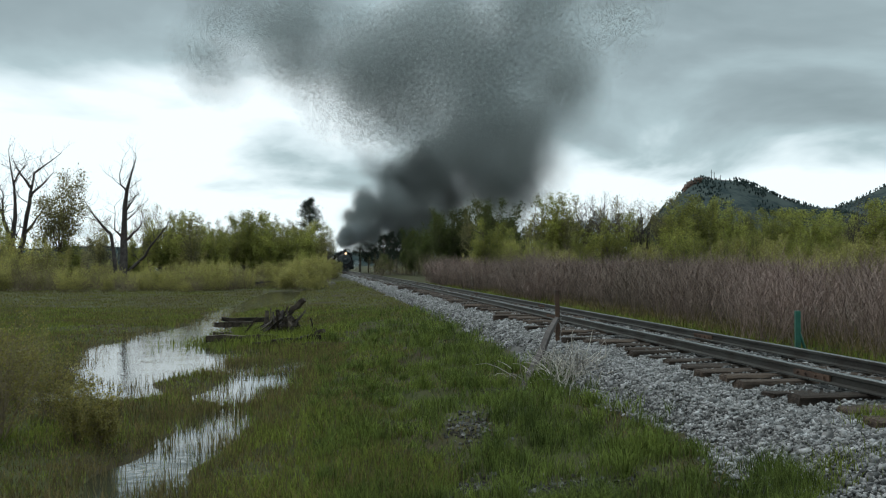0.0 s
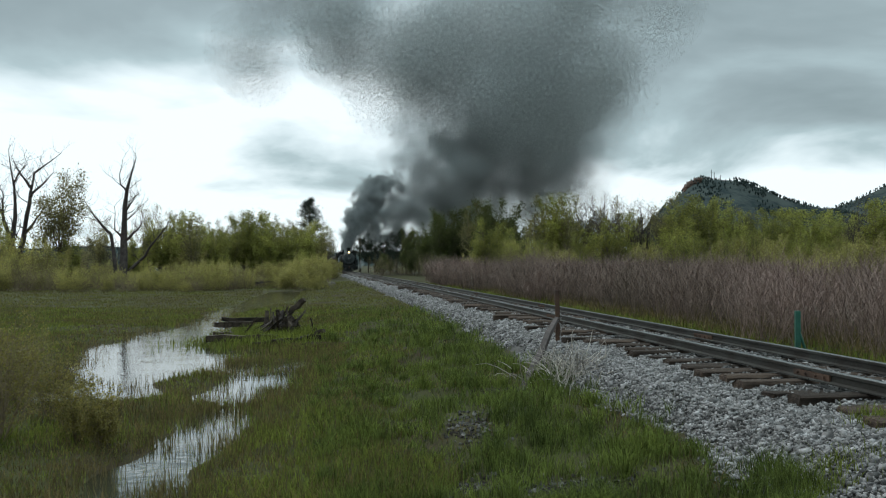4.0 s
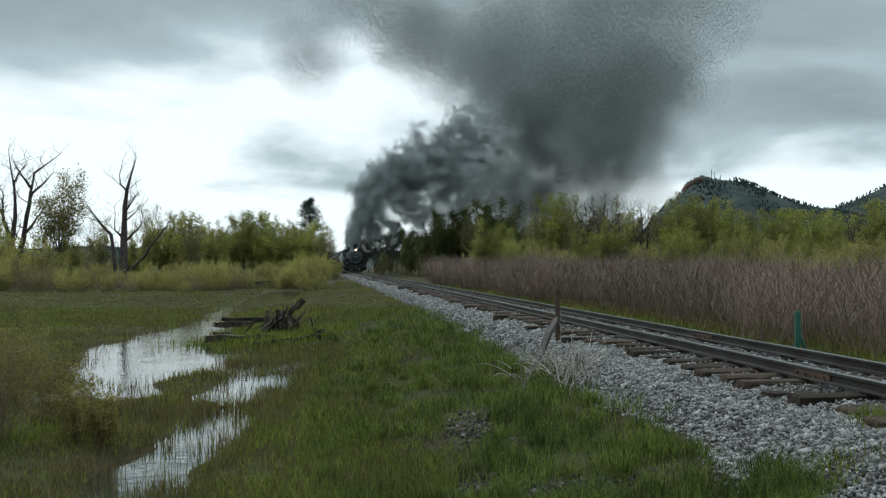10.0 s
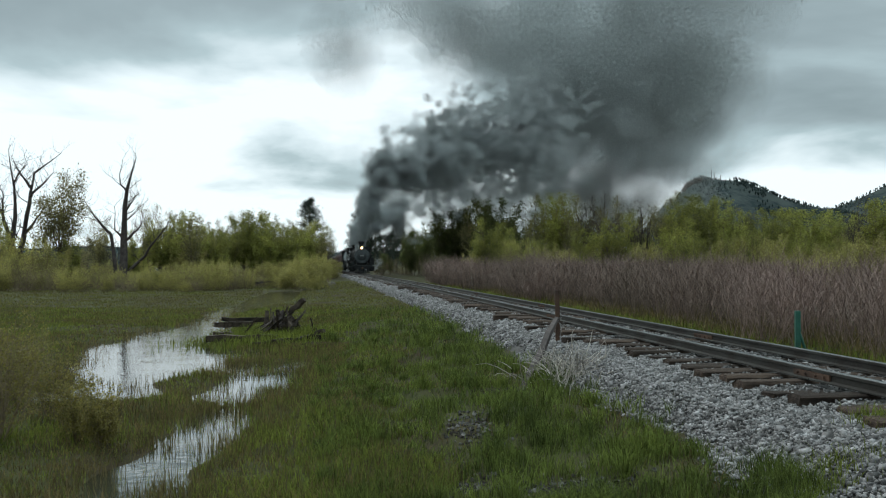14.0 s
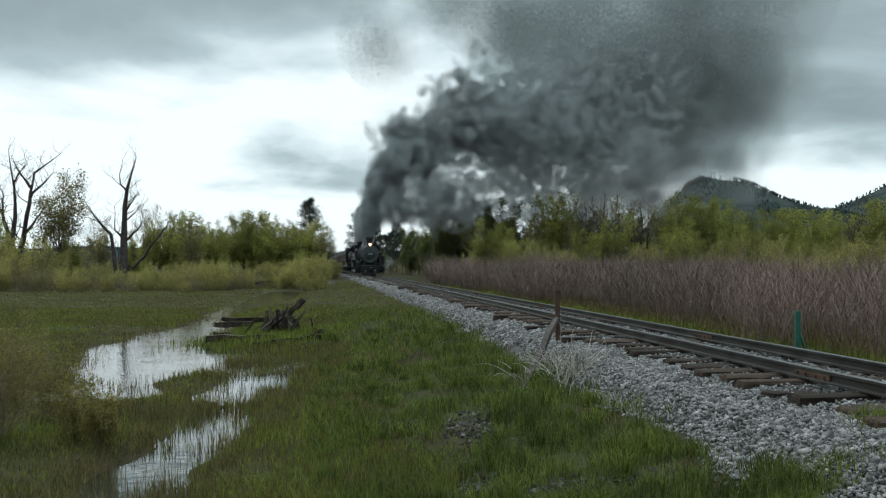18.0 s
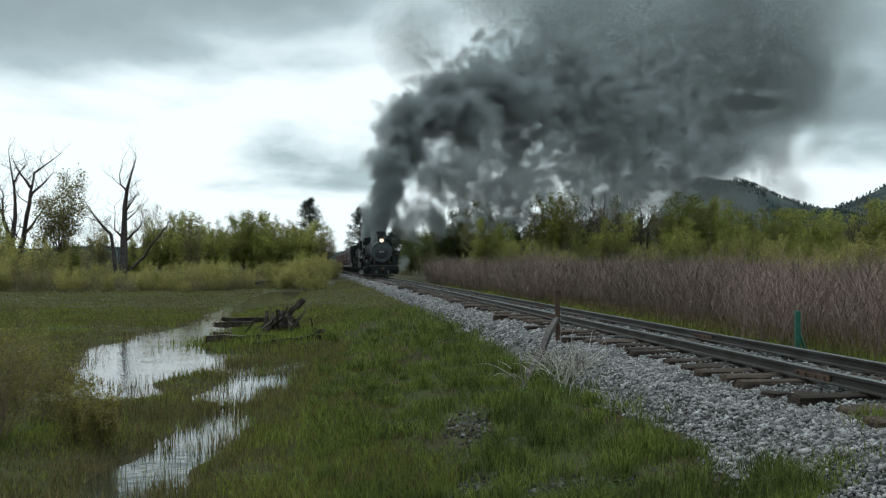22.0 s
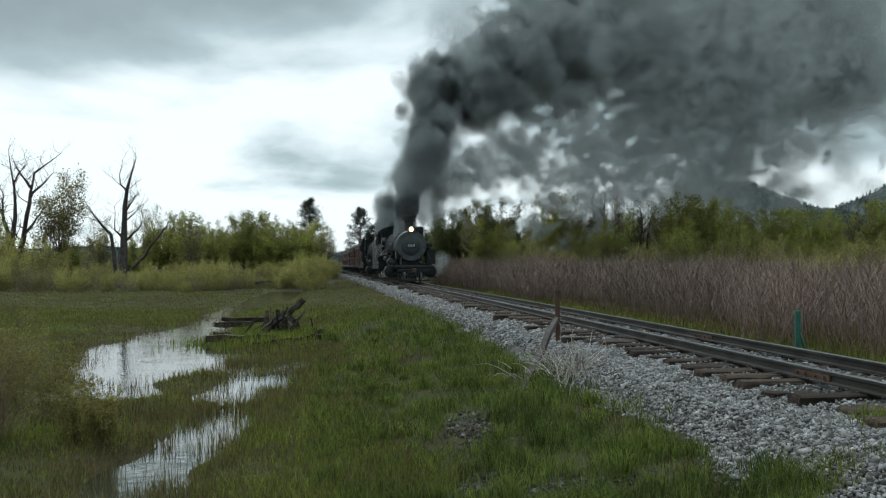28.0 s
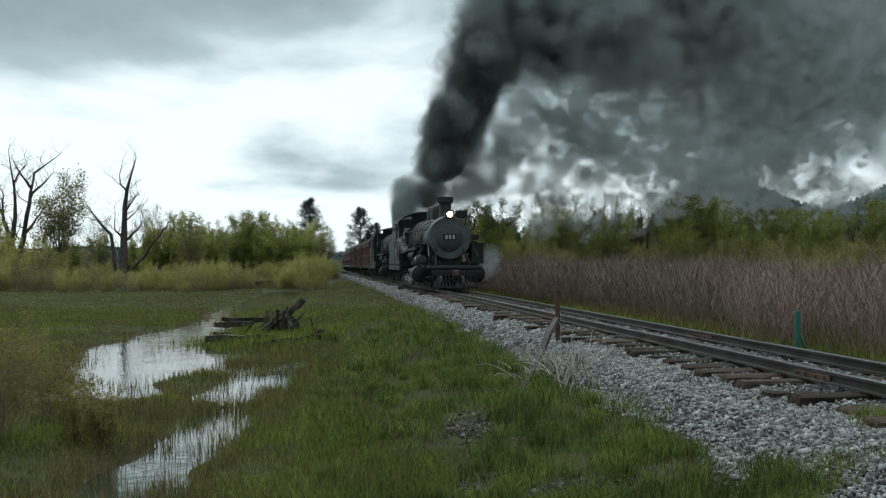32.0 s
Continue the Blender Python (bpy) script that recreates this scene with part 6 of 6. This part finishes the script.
def build_marsh():
    """Sedge that grows thick in the shallow arm of the pool towards the bank."""
    k = 90000
    x, y = rng.uniform(-4.9, -1.3, k), 5.5 + 14.5 * rng.random(k)
    wet = pool_depth(x, y)
    right = x + 0.16 * (y - 8) + 2.75
    keep = (wet > -0.45) & (wet < 0.75) & (rng.random(k) < np.clip(0.10 + 0.40 * fbm(x, y, 0.7, 5.5) + 0.22 * right - 0.3 * wet, 0.02, 0.7)) & (x > -4.7 + 0.12 * np.abs(y - 18))
    x, y = x[keep], y[keep]
    pick = rng.random(len(x)) < 0.35
    for use, key in ((pick, "grass"), (~pick, "reed")):
        blades(x[use], y[use], np.minimum(ground_z(x[use], y[use]), WATER_Z) - 0.01, rng.uniform(0.08, 0.24, use.sum()), 0.004 + 0.0004 * y[use], rng.uniform(0.05, 0.4, use.sum()), M[key],
               "marsh_sedge", "green marsh grass standing in water" if key == "grass" else "brown sedge standing in water")


build_marsh()


# ---- the far hills ----
def build_hill(name, label, prof, dist, depth, seed):
    """A ridge; prof: (bearing in thousandths, height over eye level in thousandths of the distance)."""
    bx = np.array([p[0] for p in prof], float)
    bz = np.array([p[1] for p in prof], float)
    px = np.linspace(bx[0], bx[-1], 160)
    ridge = np.interp(px, bx, bz)
    k = 24
    rows = []
    for j in range(k + 1):
        f = j / k
        d = dist - depth + 2 * depth * f
        shape = math.sin(math.pi * min(f * 1.05, 1)) ** 0.8 if f < 0.95 else 0.0
        x = px * d / 1000.0
        y = np.full_like(x, d)
        z = -3 + np.maximum(ridge, 0) * d / 1000.0 * shape * (1 + (0.04 * fbm(x, y, 120.0, seed) if 0 < f < 0.45 else 0))
        rows.append(np.stack((x, y, z), -1))
    V = np.concatenate(rows)
    i = np.arange(len(V)).reshape(k + 1, len(px))
    F = np.stack((i[:-1, :-1], i[:-1, 1:], i[1:, 1:], i[1:, :-1]), -1).reshape(-1, 4)
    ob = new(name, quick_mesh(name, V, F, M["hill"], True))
    tagged(ob, label, "hill", kind="structure")
    # pines along the crest and down the near face
    r = random.Random(seed)
    V, F = [], []
    for t in range(2600):
        b = r.uniform(bx[0], bx[-1])
        z = float(np.interp(b, bx, bz))
        if z < 10:
            continue
        if t < 240:
            f, big = 0.476 + r.uniform(-0.02, 0.02), 1.0
        else:
            f, big = r.uniform(0.2, 0.47), 0.75
            if math.sin(b * 0.11 + f * 14) + math.sin(b * 0.047 - f * 23) + r.uniform(-1.2, 1.2) < 0:
                continue
        y = dist - depth + 2 * depth * f
        x = b * y / 1000
        z = -3 + z * y / 1000 * math.sin(math.pi * f * 1.05) ** 0.8 * (1 if t < 240 else 1.03)
        h, w = r.uniform(2.5, 7.0) * big, r.uniform(1.2, 2.6) * big
        c = len(V)
        V += [(x - w, y, z + h * 0.2), (x, y - w, z + h * 0.3), (x + w, y, z + h * 0.2), (x, y + w, z + h * 0.3), (x + r.uniform(-1, 1), y, z + h), (x, y, z - 4)]
        F += [(c, c + 1, c + 4), (c + 1, c + 2, c + 4), (c + 2, c + 3, c + 4), (c + 3, c, c + 4), (c, c + 5, c + 1), (c + 1, c + 5, c + 2), (c + 2, c + 5, c + 3), (c + 3, c + 5, c)]
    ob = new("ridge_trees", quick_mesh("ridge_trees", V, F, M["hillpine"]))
    tagged(ob, "scattered dark pines along the hill's crest", "trees", kind="stuff")


build_hill("hill", "dark wooded hill with a steep western end", ((205, 0), (232, 34), (246, 55), (261, 71), (277, 83), (285, 91), (289, 97), (297, 102.5), (308, 104.5), (333, 103.3), (352, 102), (367, 97.3), (383, 90), (401, 81.5), (423, 75.3), (445, 70.7), (480, 64), (560, 45), (700, 0)), 1700, 420, 3)
build_hill("far_hill", "second wooded hill behind the first", ((360, 0), (420, 48), (459, 68.5), (477, 75.3), (492, 81.3), (507, 88), (523, 95), (560, 110), (640, 120), (760, 90), (900, 0)), 2100, 420, 5)
build_hill("low_ridge", "low wooded ridge on the horizon", ((-900, 0), (-700, 22), (-520, 20), (-400, 24), (-300, 20), (-180, 16), (-60, 18), (60, 14), (200, 10), (300, 0)), 2600, 300, 9)


def build_cliff():
    """Broken red rock below the hill's western brow."""
    r = random.Random(4)
    g = Geo()
    for i in range(90):
        b = r.uniform(286, 306)
        top = float(np.interp(b, (286, 289, 297, 308), (92, 97, 102.5, 104.5)))
        z = top - r.uniform(1.0, 5.5)
        x, y = b * 1.63, 1630.0 + r.uniform(-8, 8)
        w, h = r.uniform(1.2, 4.0), r.uniform(0.8, 2.6)
        z = 1.04 + z * 1.63
        g.add([(x + a * w * r.uniform(.6, 1.2), y + c * 6, z + d * h * r.uniform(.6, 1.2)) for a in (-1, 1) for c in (-1, 1) for d in (-1, 1)],
              [(0, 1, 3, 2), (4, 6, 7, 5), (0, 4, 5, 1), (2, 3, 7, 6), (0, 2, 6, 4), (1, 5, 7, 3)])
    tagged(new("cliff_rocks", g.mesh("cliff_rocks", M["cliff"])), "reddish broken cliff rocks under the hill's brow", "rocks", kind="stuff")


build_cliff()


def build_masts():
    for b, z0, h in ((321, 176, 20), (324.5, 176, 15), (308, 176, 9), (332, 175, 10)):
        ob = thing("radio_mast", "thin steel radio mast on the hilltop", "mast", "masts on the hill")
        x, y = b * 1.7, 1720.0
        g = Geo()
        g.tube([(x, y, z0 - 12), (x, y, z0 + h)], [0.9, 0.5], 5)
        part("pole", g, M["rail"], ob)
        g = Geo()
        g.box(x - 1.6, x + 1.6, y - 0.3, y + 0.3, z0 + h * 0.7, z0 + h * 0.7 + 0.6)
        part("antenna", g, M["rail"], ob)


build_masts()
# ---- posts, stumps, driftwood, brush ----
def plank(a, b, w, t, r, bend=0.02):
    """A split, worn length of timber from a to b."""
    a, b = Vector(a), Vector(b)
    d = (b - a).normalized()
    u = d.cross(Vector((0, 0, 1)))
    u = u.normalized() if u.length > 0.05 else Vector((1, 0, 0))
    v = u.cross(d)
    g = Geo()
    vs, n = [], 5
    for i in range(n):
        f = i / (n - 1)
        c = a.lerp(b, f) + u * r.uniform(-bend, bend) + v * r.uniform(-bend, bend)
        k = 1 - 0.35 * abs(2 * f - 1) ** 4 * r.random()
        for su, sv in ((-1, -1), (1, -1), (1, 1), (-1, 1)):
            vs.append(tuple(c + u * su * w / 2 * k * r.uniform(0.85, 1.1) + v * sv * t / 2 * k * r.uniform(0.85, 1.1)))
    fs = [(i * 4 + j, i * 4 + (j + 1) % 4, i * 4 + 4 + (j + 1) % 4, i * 4 + 4 + j) for i in range(n - 1) for j in range(4)]
    fs += [(3, 2, 1, 0), tuple(range((n - 1) * 4, n * 4))]
    return g.add(vs, fs)


def build_posts():
    r = random.Random(3)
    x, y = 1.99, 14.7
    z = float(ground_z(x, y))
    post = thing("fence_post", "weathered wooden fence post with a leaning brace", "post")
    part("upright", plank((x, y, z - 0.1), (x - 0.02, y, 0.60), 0.075, 0.075, r, 0.008), M["rust"], post, smooth=False)
    part("brace", plank((x - 0.03, y - 0.05, 0.12), (0.98, 11.0, float(ground_z(0.98, 11.0)) - 0.05), 0.09, 0.08, r, 0.01), M["deadwood"], post, "greyed wooden brace", smooth=False)
    g = Geo()
    for q in range(3):
        g.ring((x, y, 0.1 + 0.02 * q), (0.1, 0.05, 1), 0.06, 0.004, 12)
    g.tube([(x, y - 0.05, 0.1), (x + 0.05, y - 0.1, -0.05), (x + 0.02, y - 0.09, -0.2)], 0.004, 4)
    part("wire_binding", g, M["steel"], post)
    x, y = 6.35, 15.2
    z = float(ground_z(x, y))
    gp = thing("marker_post", "green painted steel marker post with a slanting stay", "post")
    g = Geo()
    g.box(-0.045, 0.045, -0.04, 0.04, -0.2, 0.84, 0.008)
    part("upright", g, M["greenpaint"], gp, at=pose(x, y, z))
    g = Geo()
    g.tube([(0.02, -0.03, 0.45), (0.17, -0.05, -0.02)], 0.024, 6)
    part("stay", g, M["greenpaint"], gp, at=pose(x, y, z))


build_posts()


def build_far_things():
    """The pole by the bend, a bleached stake, boulders and heaps of dead branches at the meadow's edge."""
    r = random.Random(17)
    pole = thing("utility_pole", "thin dark wooden pole at the edge of the wood", "pole")
    x, y, z = spot(-44, 168)
    g = Geo()
    g.tube([(x, y, z - 0.2), (x, y, z + 6.6)], [0.13, 0.10], 8)
    part("pole", g, M["darkwood"], pole)
    g = Geo()
    g.box(x - 0.5, x + 0.5, y - 0.05, y + 0.05, z + 6.2, z + 6.32, 0.01)
    part("crossarm", g, M["darkwood"], pole)
    x, y = 1.9, 55.0
    z = float(ground_z(x, y))
    stake = thing("wooden_stake", "bleached leaning wooden stake in the willows", "stake")
    part("stake", plank((x + 0.06, y, z - 0.1), (x - 0.08, y, z + 1.3), 0.09, 0.07, r, 0.015), M["drywood"], stake, smooth=False)
    for px, d, w in ((-139, 74, 0.55), (-131, 76, 0.35), (-148, 72, 0.3)):
        x, y, z = spot(px, d)
        g = Geo()
        vs = [(x + w * math.cos(a) * math.cos(b) * r.uniform(.8, 1.15), y + w * 0.8 * math.sin(a) * math.cos(b) * r.uniform(.8, 1.15), z + w * 0.75 * math.sin(b) * r.uniform(.85, 1.1))
              for b in (-0.3, 0.15, 0.6, 1.1) for a in (2 * math.pi * k / 9 for k in range(9))]
        g.add(vs, [(i * 9 + k, i * 9 + (k + 1) % 9, i * 9 + 9 + (k + 1) % 9, i * 9 + 9 + k) for i in range(3) for k in range(9)] + [tuple(range(27, 36))])
        rock = thing("boulder", "weathered grey-brown boulder in the grass by the line", "rock", "boulders by the line")
        part("stone", g, M["boulder"], rock, smooth=False)
    for px, d, w in ((-438, 66, 1.9), (-382, 67, 1.6), (-268, 70, 1.5), (-243, 68, 1.1)):
        heap = thing("branch_heap", "heap of grey dead branches at the meadow's edge", "branches", "branch heaps")
        cx, cy, z = spot(px, d)
        for i in range(26):
            x, y = cx + r.gauss(0, w * 0.5), cy + r.gauss(0, 0.5)
            a = r.uniform(-0.5, 0.5) + (math.pi if r.random() < 0.5 else 0)
            ln = r.uniform(0.6, 1.7)
            q = Vector((x, y, z + r.uniform(0, 0.35)))
            g = Geo()
            d1 = Vector((math.cos(a), math.sin(a), r.uniform(-0.05, 0.3)))
            g.tube([q, q + d1 * ln * 0.5 + Vector((0, 0, r.uniform(-.06, .06))), q + d1 * ln], [0.05, 0.04, 0.02], 5)
            part("branch", g, M["deadwood" if i % 3 else "twig"], heap)


M["boulder"] = material("boulder_rock", (0.17, 0.145, 0.12), (0.085, 0.072, 0.06), 0.95, scale=2, fine=14, bump=0.5, spec=0.2)
build_far_things()


def build_stump_pile():
    """A rotted stump with split roots and boards, half sunk in the wet grass."""
    r = random.Random(8)
    cx, cy = -3.95, 21.3
    z = float(ground_z(cx, cy))
    pile = thing("rotten_stump", "rotten split tree stump with dark splintered wood", "stump")
    g = Geo()
    n = 18
    vs = []
    for i, (rad, zz) in enumerate(((0.55, -0.1), (0.40, 0.12), (0.28, 0.30), (0.20, 0.42))):
        for k in range(n):
            a = 2 * math.pi * k / n
            q = rad * (1 + 0.25 * math.sin(a * 5 + i * 0.3)) * r.uniform(0.85, 1.12)
            vs.append((cx + q * math.cos(a) * 1.1, cy + q * math.sin(a), z + zz + (r.uniform(-0.15, 0.22) if i == 3 else 0)))
    fs = [(i * n + k, i * n + (k + 1) % n, (i + 1) * n + (k + 1) % n, (i + 1) * n + k) for i in range(3) for k in range(n)] + [tuple(range(3 * n, 4 * n))]
    g.add(vs, fs)
    part("stump", g, M["darkwood"], pile, smooth=False)
    # split slabs leaning up over it, side by side
    for i in range(44):
        o = r.uniform(-0.55, 0.45)
        p0 = (cx + o - r.uniform(0.15, 0.55), cy + r.uniform(-0.55, 0.35), z + r.uniform(-0.05, 0.16))
        up = r.uniform(0.30, 0.70) * (1 - 0.35 * abs(o))
        p1 = (p0[0] + r.uniform(-0.25, 0.7) - 0.5 * o, p0[1] + r.uniform(-0.35, 0.35), p0[2] + up)
        part("slab", plank(p0, p1, r.uniform(0.03, 0.14), r.uniform(0.015, 0.05), r, 0.015), M["darkwood" if i % 5 else "deadwood"], pile, smooth=False)
    for i in range(14):
        p0 = (cx + r.uniform(0.2, 0.85), cy + r.uniform(-0.5, 0.3), z - 0.05)
        part("splinter", plank(p0, (p0[0] + r.uniform(-0.25, 0.1), p0[1] + r.uniform(-0.1, 0.1), z + r.uniform(0.2, 0.5)), r.uniform(0.03, 0.08), 0.03, r, 0.012), M["darkwood"], pile, smooth=False)
    part("snout", plank((cx + 0.1, cy, z + 0.62), (cx + 0.48, cy - 0.1, z + 0.98), 0.16, 0.12, r), M["darkwood"], pile, smooth=False)
    for p0, p1, w in (((-5.6, 20.2, 0.12), (-3.9, 20.0, 0.16), 0.2), ((-5.9, 21.9, 0.45), (-5.0, 22.3, 0.5), 0.18), ((-5.9, 22.6, 0.62), (-4.7, 22.9, 0.60), 0.16),
                      ((-3.9, 19.6, 0.05), (-2.9, 20.2, 0.2), 0.18), ((-5.7, 21.2, 0.2), (-5.2, 21.0, 0.2), 0.14), ((-3.2, 20.6, 0.05), (-2.85, 20.4, 0.42), 0.12), ((-4.4, 19.4, 0.0), (-3.4, 19.7, 0.1), 0.16)):
        q = thing("rotten_log", "dark rotten log lying in the wet grass", "log", "logs by the pool")
        part("log", plank((p0[0], p0[1], z + p0[2] * 0.6), (p1[0], p1[1], z + p1[2] * 0.6), w, w * 0.8, r, 0.03), M["darkwood"], q, smooth=False)
    # grass hummock round it
    k = 7000
    x, y = rng.normal(-4.4, 0.75, k), rng.normal(21.0, 0.9, k)
    blades(x, y, ground_z(x, y) - 0.01, rng.uniform(0.1, 0.38, k), np.full(k, 0.016), rng.uniform(0.1, 0.6, k), M["grass"], "hummock_grass", "tall green grass round the rotten stump")


build_stump_pile()


def build_brush():
    """Bleached dead brush by the fence post."""
    r = random.Random(12)
    ob = thing("dead_brush", "tangle of bleached dead stalks at the foot of the post", "brush")
    for cluster in range(3):
        g = Geo()
        for i in range(60):
            x, y = r.gauss(1.72, 0.27), r.gauss(11.9, 0.5)
            z = float(ground_z(x, y))
            a, ln = r.uniform(0, 6.28), r.uniform(0.25, 0.68)
            p = Vector((x, y, z))
            d = Vector((math.cos(a) * 0.7, math.sin(a) * 0.5, 0.9)).normalized()
            pts = [p]
            for q in range(4):
                d = (d + Vector((r.uniform(-.4, .4), r.uniform(-.4, .4), r.uniform(-0.45, 0.1)))).normalized()
                pts.append(pts[-1] + d * ln / 4)
            g.tube(pts, [0.0085, 0.008, 0.007, 0.005, 0.003], 4, False)
        tagged(part("stalk_tangle", g, M["drywood"], ob), kind="stuff")


build_brush()


def build_near_shrubs():
    """Willow sprouting at the pool's near edge, tips reaching up beside the camera."""
    for px, d, h, s in ((-430, 9.0, 0.8, 61), (-462, 10.2, 1.05, 62), (-522, 8.8, 1.5, 63), (-500, 11.5, 1.15, 64), (-402, 8.6, 0.65, 65)):
        ob = plant("willow_sapling", "small willow bush with sparse yellowish leaf buds", "shrub", "saplings by the pool", s, h, M["sapling_leaf"], M["twig"], stems=26, fan=0.55, twigs=14, leaves=6, leaf=0.013, first=0.15, rad=0.005, twig_len=0.3)
        set_down(ob, px, d)


build_near_shrubs()


def build_bare_soil():
    """Dark earth with broken stones showing through the grass of the bank."""
    base = [(1, 0, -.2), (-.6, .8, -.1), (-.5, -.9, .1), (.2, .1, .9), (.1, -.2, -.9), (.5, .6, .5)]
    faces = [(0, 5, 3), (5, 1, 3), (1, 2, 3), (2, 0, 3), (0, 4, 5), (5, 4, 1), (1, 4, 2), (2, 4, 0)]
    r = random.Random(15)
    for cx, cy, w, d, count in ((0.32, 8.75, 0.20, 0.45, 150), (0.95, 6.35, 0.32, 0.25, 150), (0.25, 6.7, 0.15, 0.3, 50)):
        g = Geo()
        for i in range(count):
            x, y = r.gauss(cx, w), r.gauss(cy, d)
            z = float(ground_z(x, y)) + 0.008
            q = r.uniform(0.012, 0.035)
            a = r.uniform(0, 6.28)
            g.add([(x + q * (u * math.cos(a) - v * math.sin(a)) * r.uniform(.7, 1.3), y + q * (u * math.sin(a) + v * math.cos(a)), z + q * t * 0.8) for u, v, t in base], faces)
        ob = new("soil_stones", g.mesh("soil_stones", M["soilstone"]))
        tagged(ob, "dark broken stones and earth in the grass", "stones", kind="stuff")
    g = Geo()
    for cx, cy, w, d in BARE:
        for i in range(90):
            x, y = r.gauss(cx, w * 0.6), r.gauss(cy, d * 0.6)
            z = float(ground_z(x, y)) + 0.004
            q, a = r.uniform(0.015, 0.05), r.uniform(0, 6.28)
            g.add([(x + q * (u * math.cos(a) - v * math.sin(a)) * r.uniform(.7, 1.3), y + q * (u * math.sin(a) + v * math.cos(a)), z + q * t * 0.5) for u, v, t in base], faces)
    tagged(new("earth_clods", g.mesh("earth_clods", M["earth"])), "dark wet clods of bare earth in the grass", "earth", kind="stuff")
    # tufts on the ballast
    for cx, cy, count in ((3.5, 6.8, 420), (3.15, 5.6, 260), (2.75, 6.0, 260)):
        x, y = rng.normal(cx, 0.11, count), rng.normal(cy, 0.16, count)
        n = x * N.x + y * N.y - TRACK_OFF
        blades(x, y, bed_z(n) - 0.01, rng.uniform(0.05, 0.17, count), np.full(count, 0.008), rng.uniform(0.1, 0.7, count), M["grass"], "ballast_tuft", "green grass tuft growing in the ballast")


build_bare_soil()


# ---- everything that moves ----
def motions():
    for ob, back in TRAIN:
        walk(ob, [(t, on_rails(front_s(t) + back)) for t in FRONT_T[1:-1]])
    way0 = front_s(0)
    for ob, r, x in WHEELS:
        step = 0.2 if r > 0.5 else 0.125
        n = int(round(SPAN / step))
        rows = []
        for i in range(n + 1):
            t = i * step
            rows.append((t, pose(x, 0, r, 0, math.degrees((way0 - front_s(t)) / r), 0)))
        walk(ob, rows)
    for ob, sy in RODS:
        rows = []
        for i in range(int(SPAN / 0.1) + 1):
            t = i * 0.1
            a = (way0 - front_s(t)) / 0.56
            rows.append((t, pose(0.29 * math.cos(a), sy * 1.13, 0.56 - 0.29 * math.sin(a))))
        walk(ob, rows)
    for ob, rows in MOVES:
        walk(ob, rows)


motions()
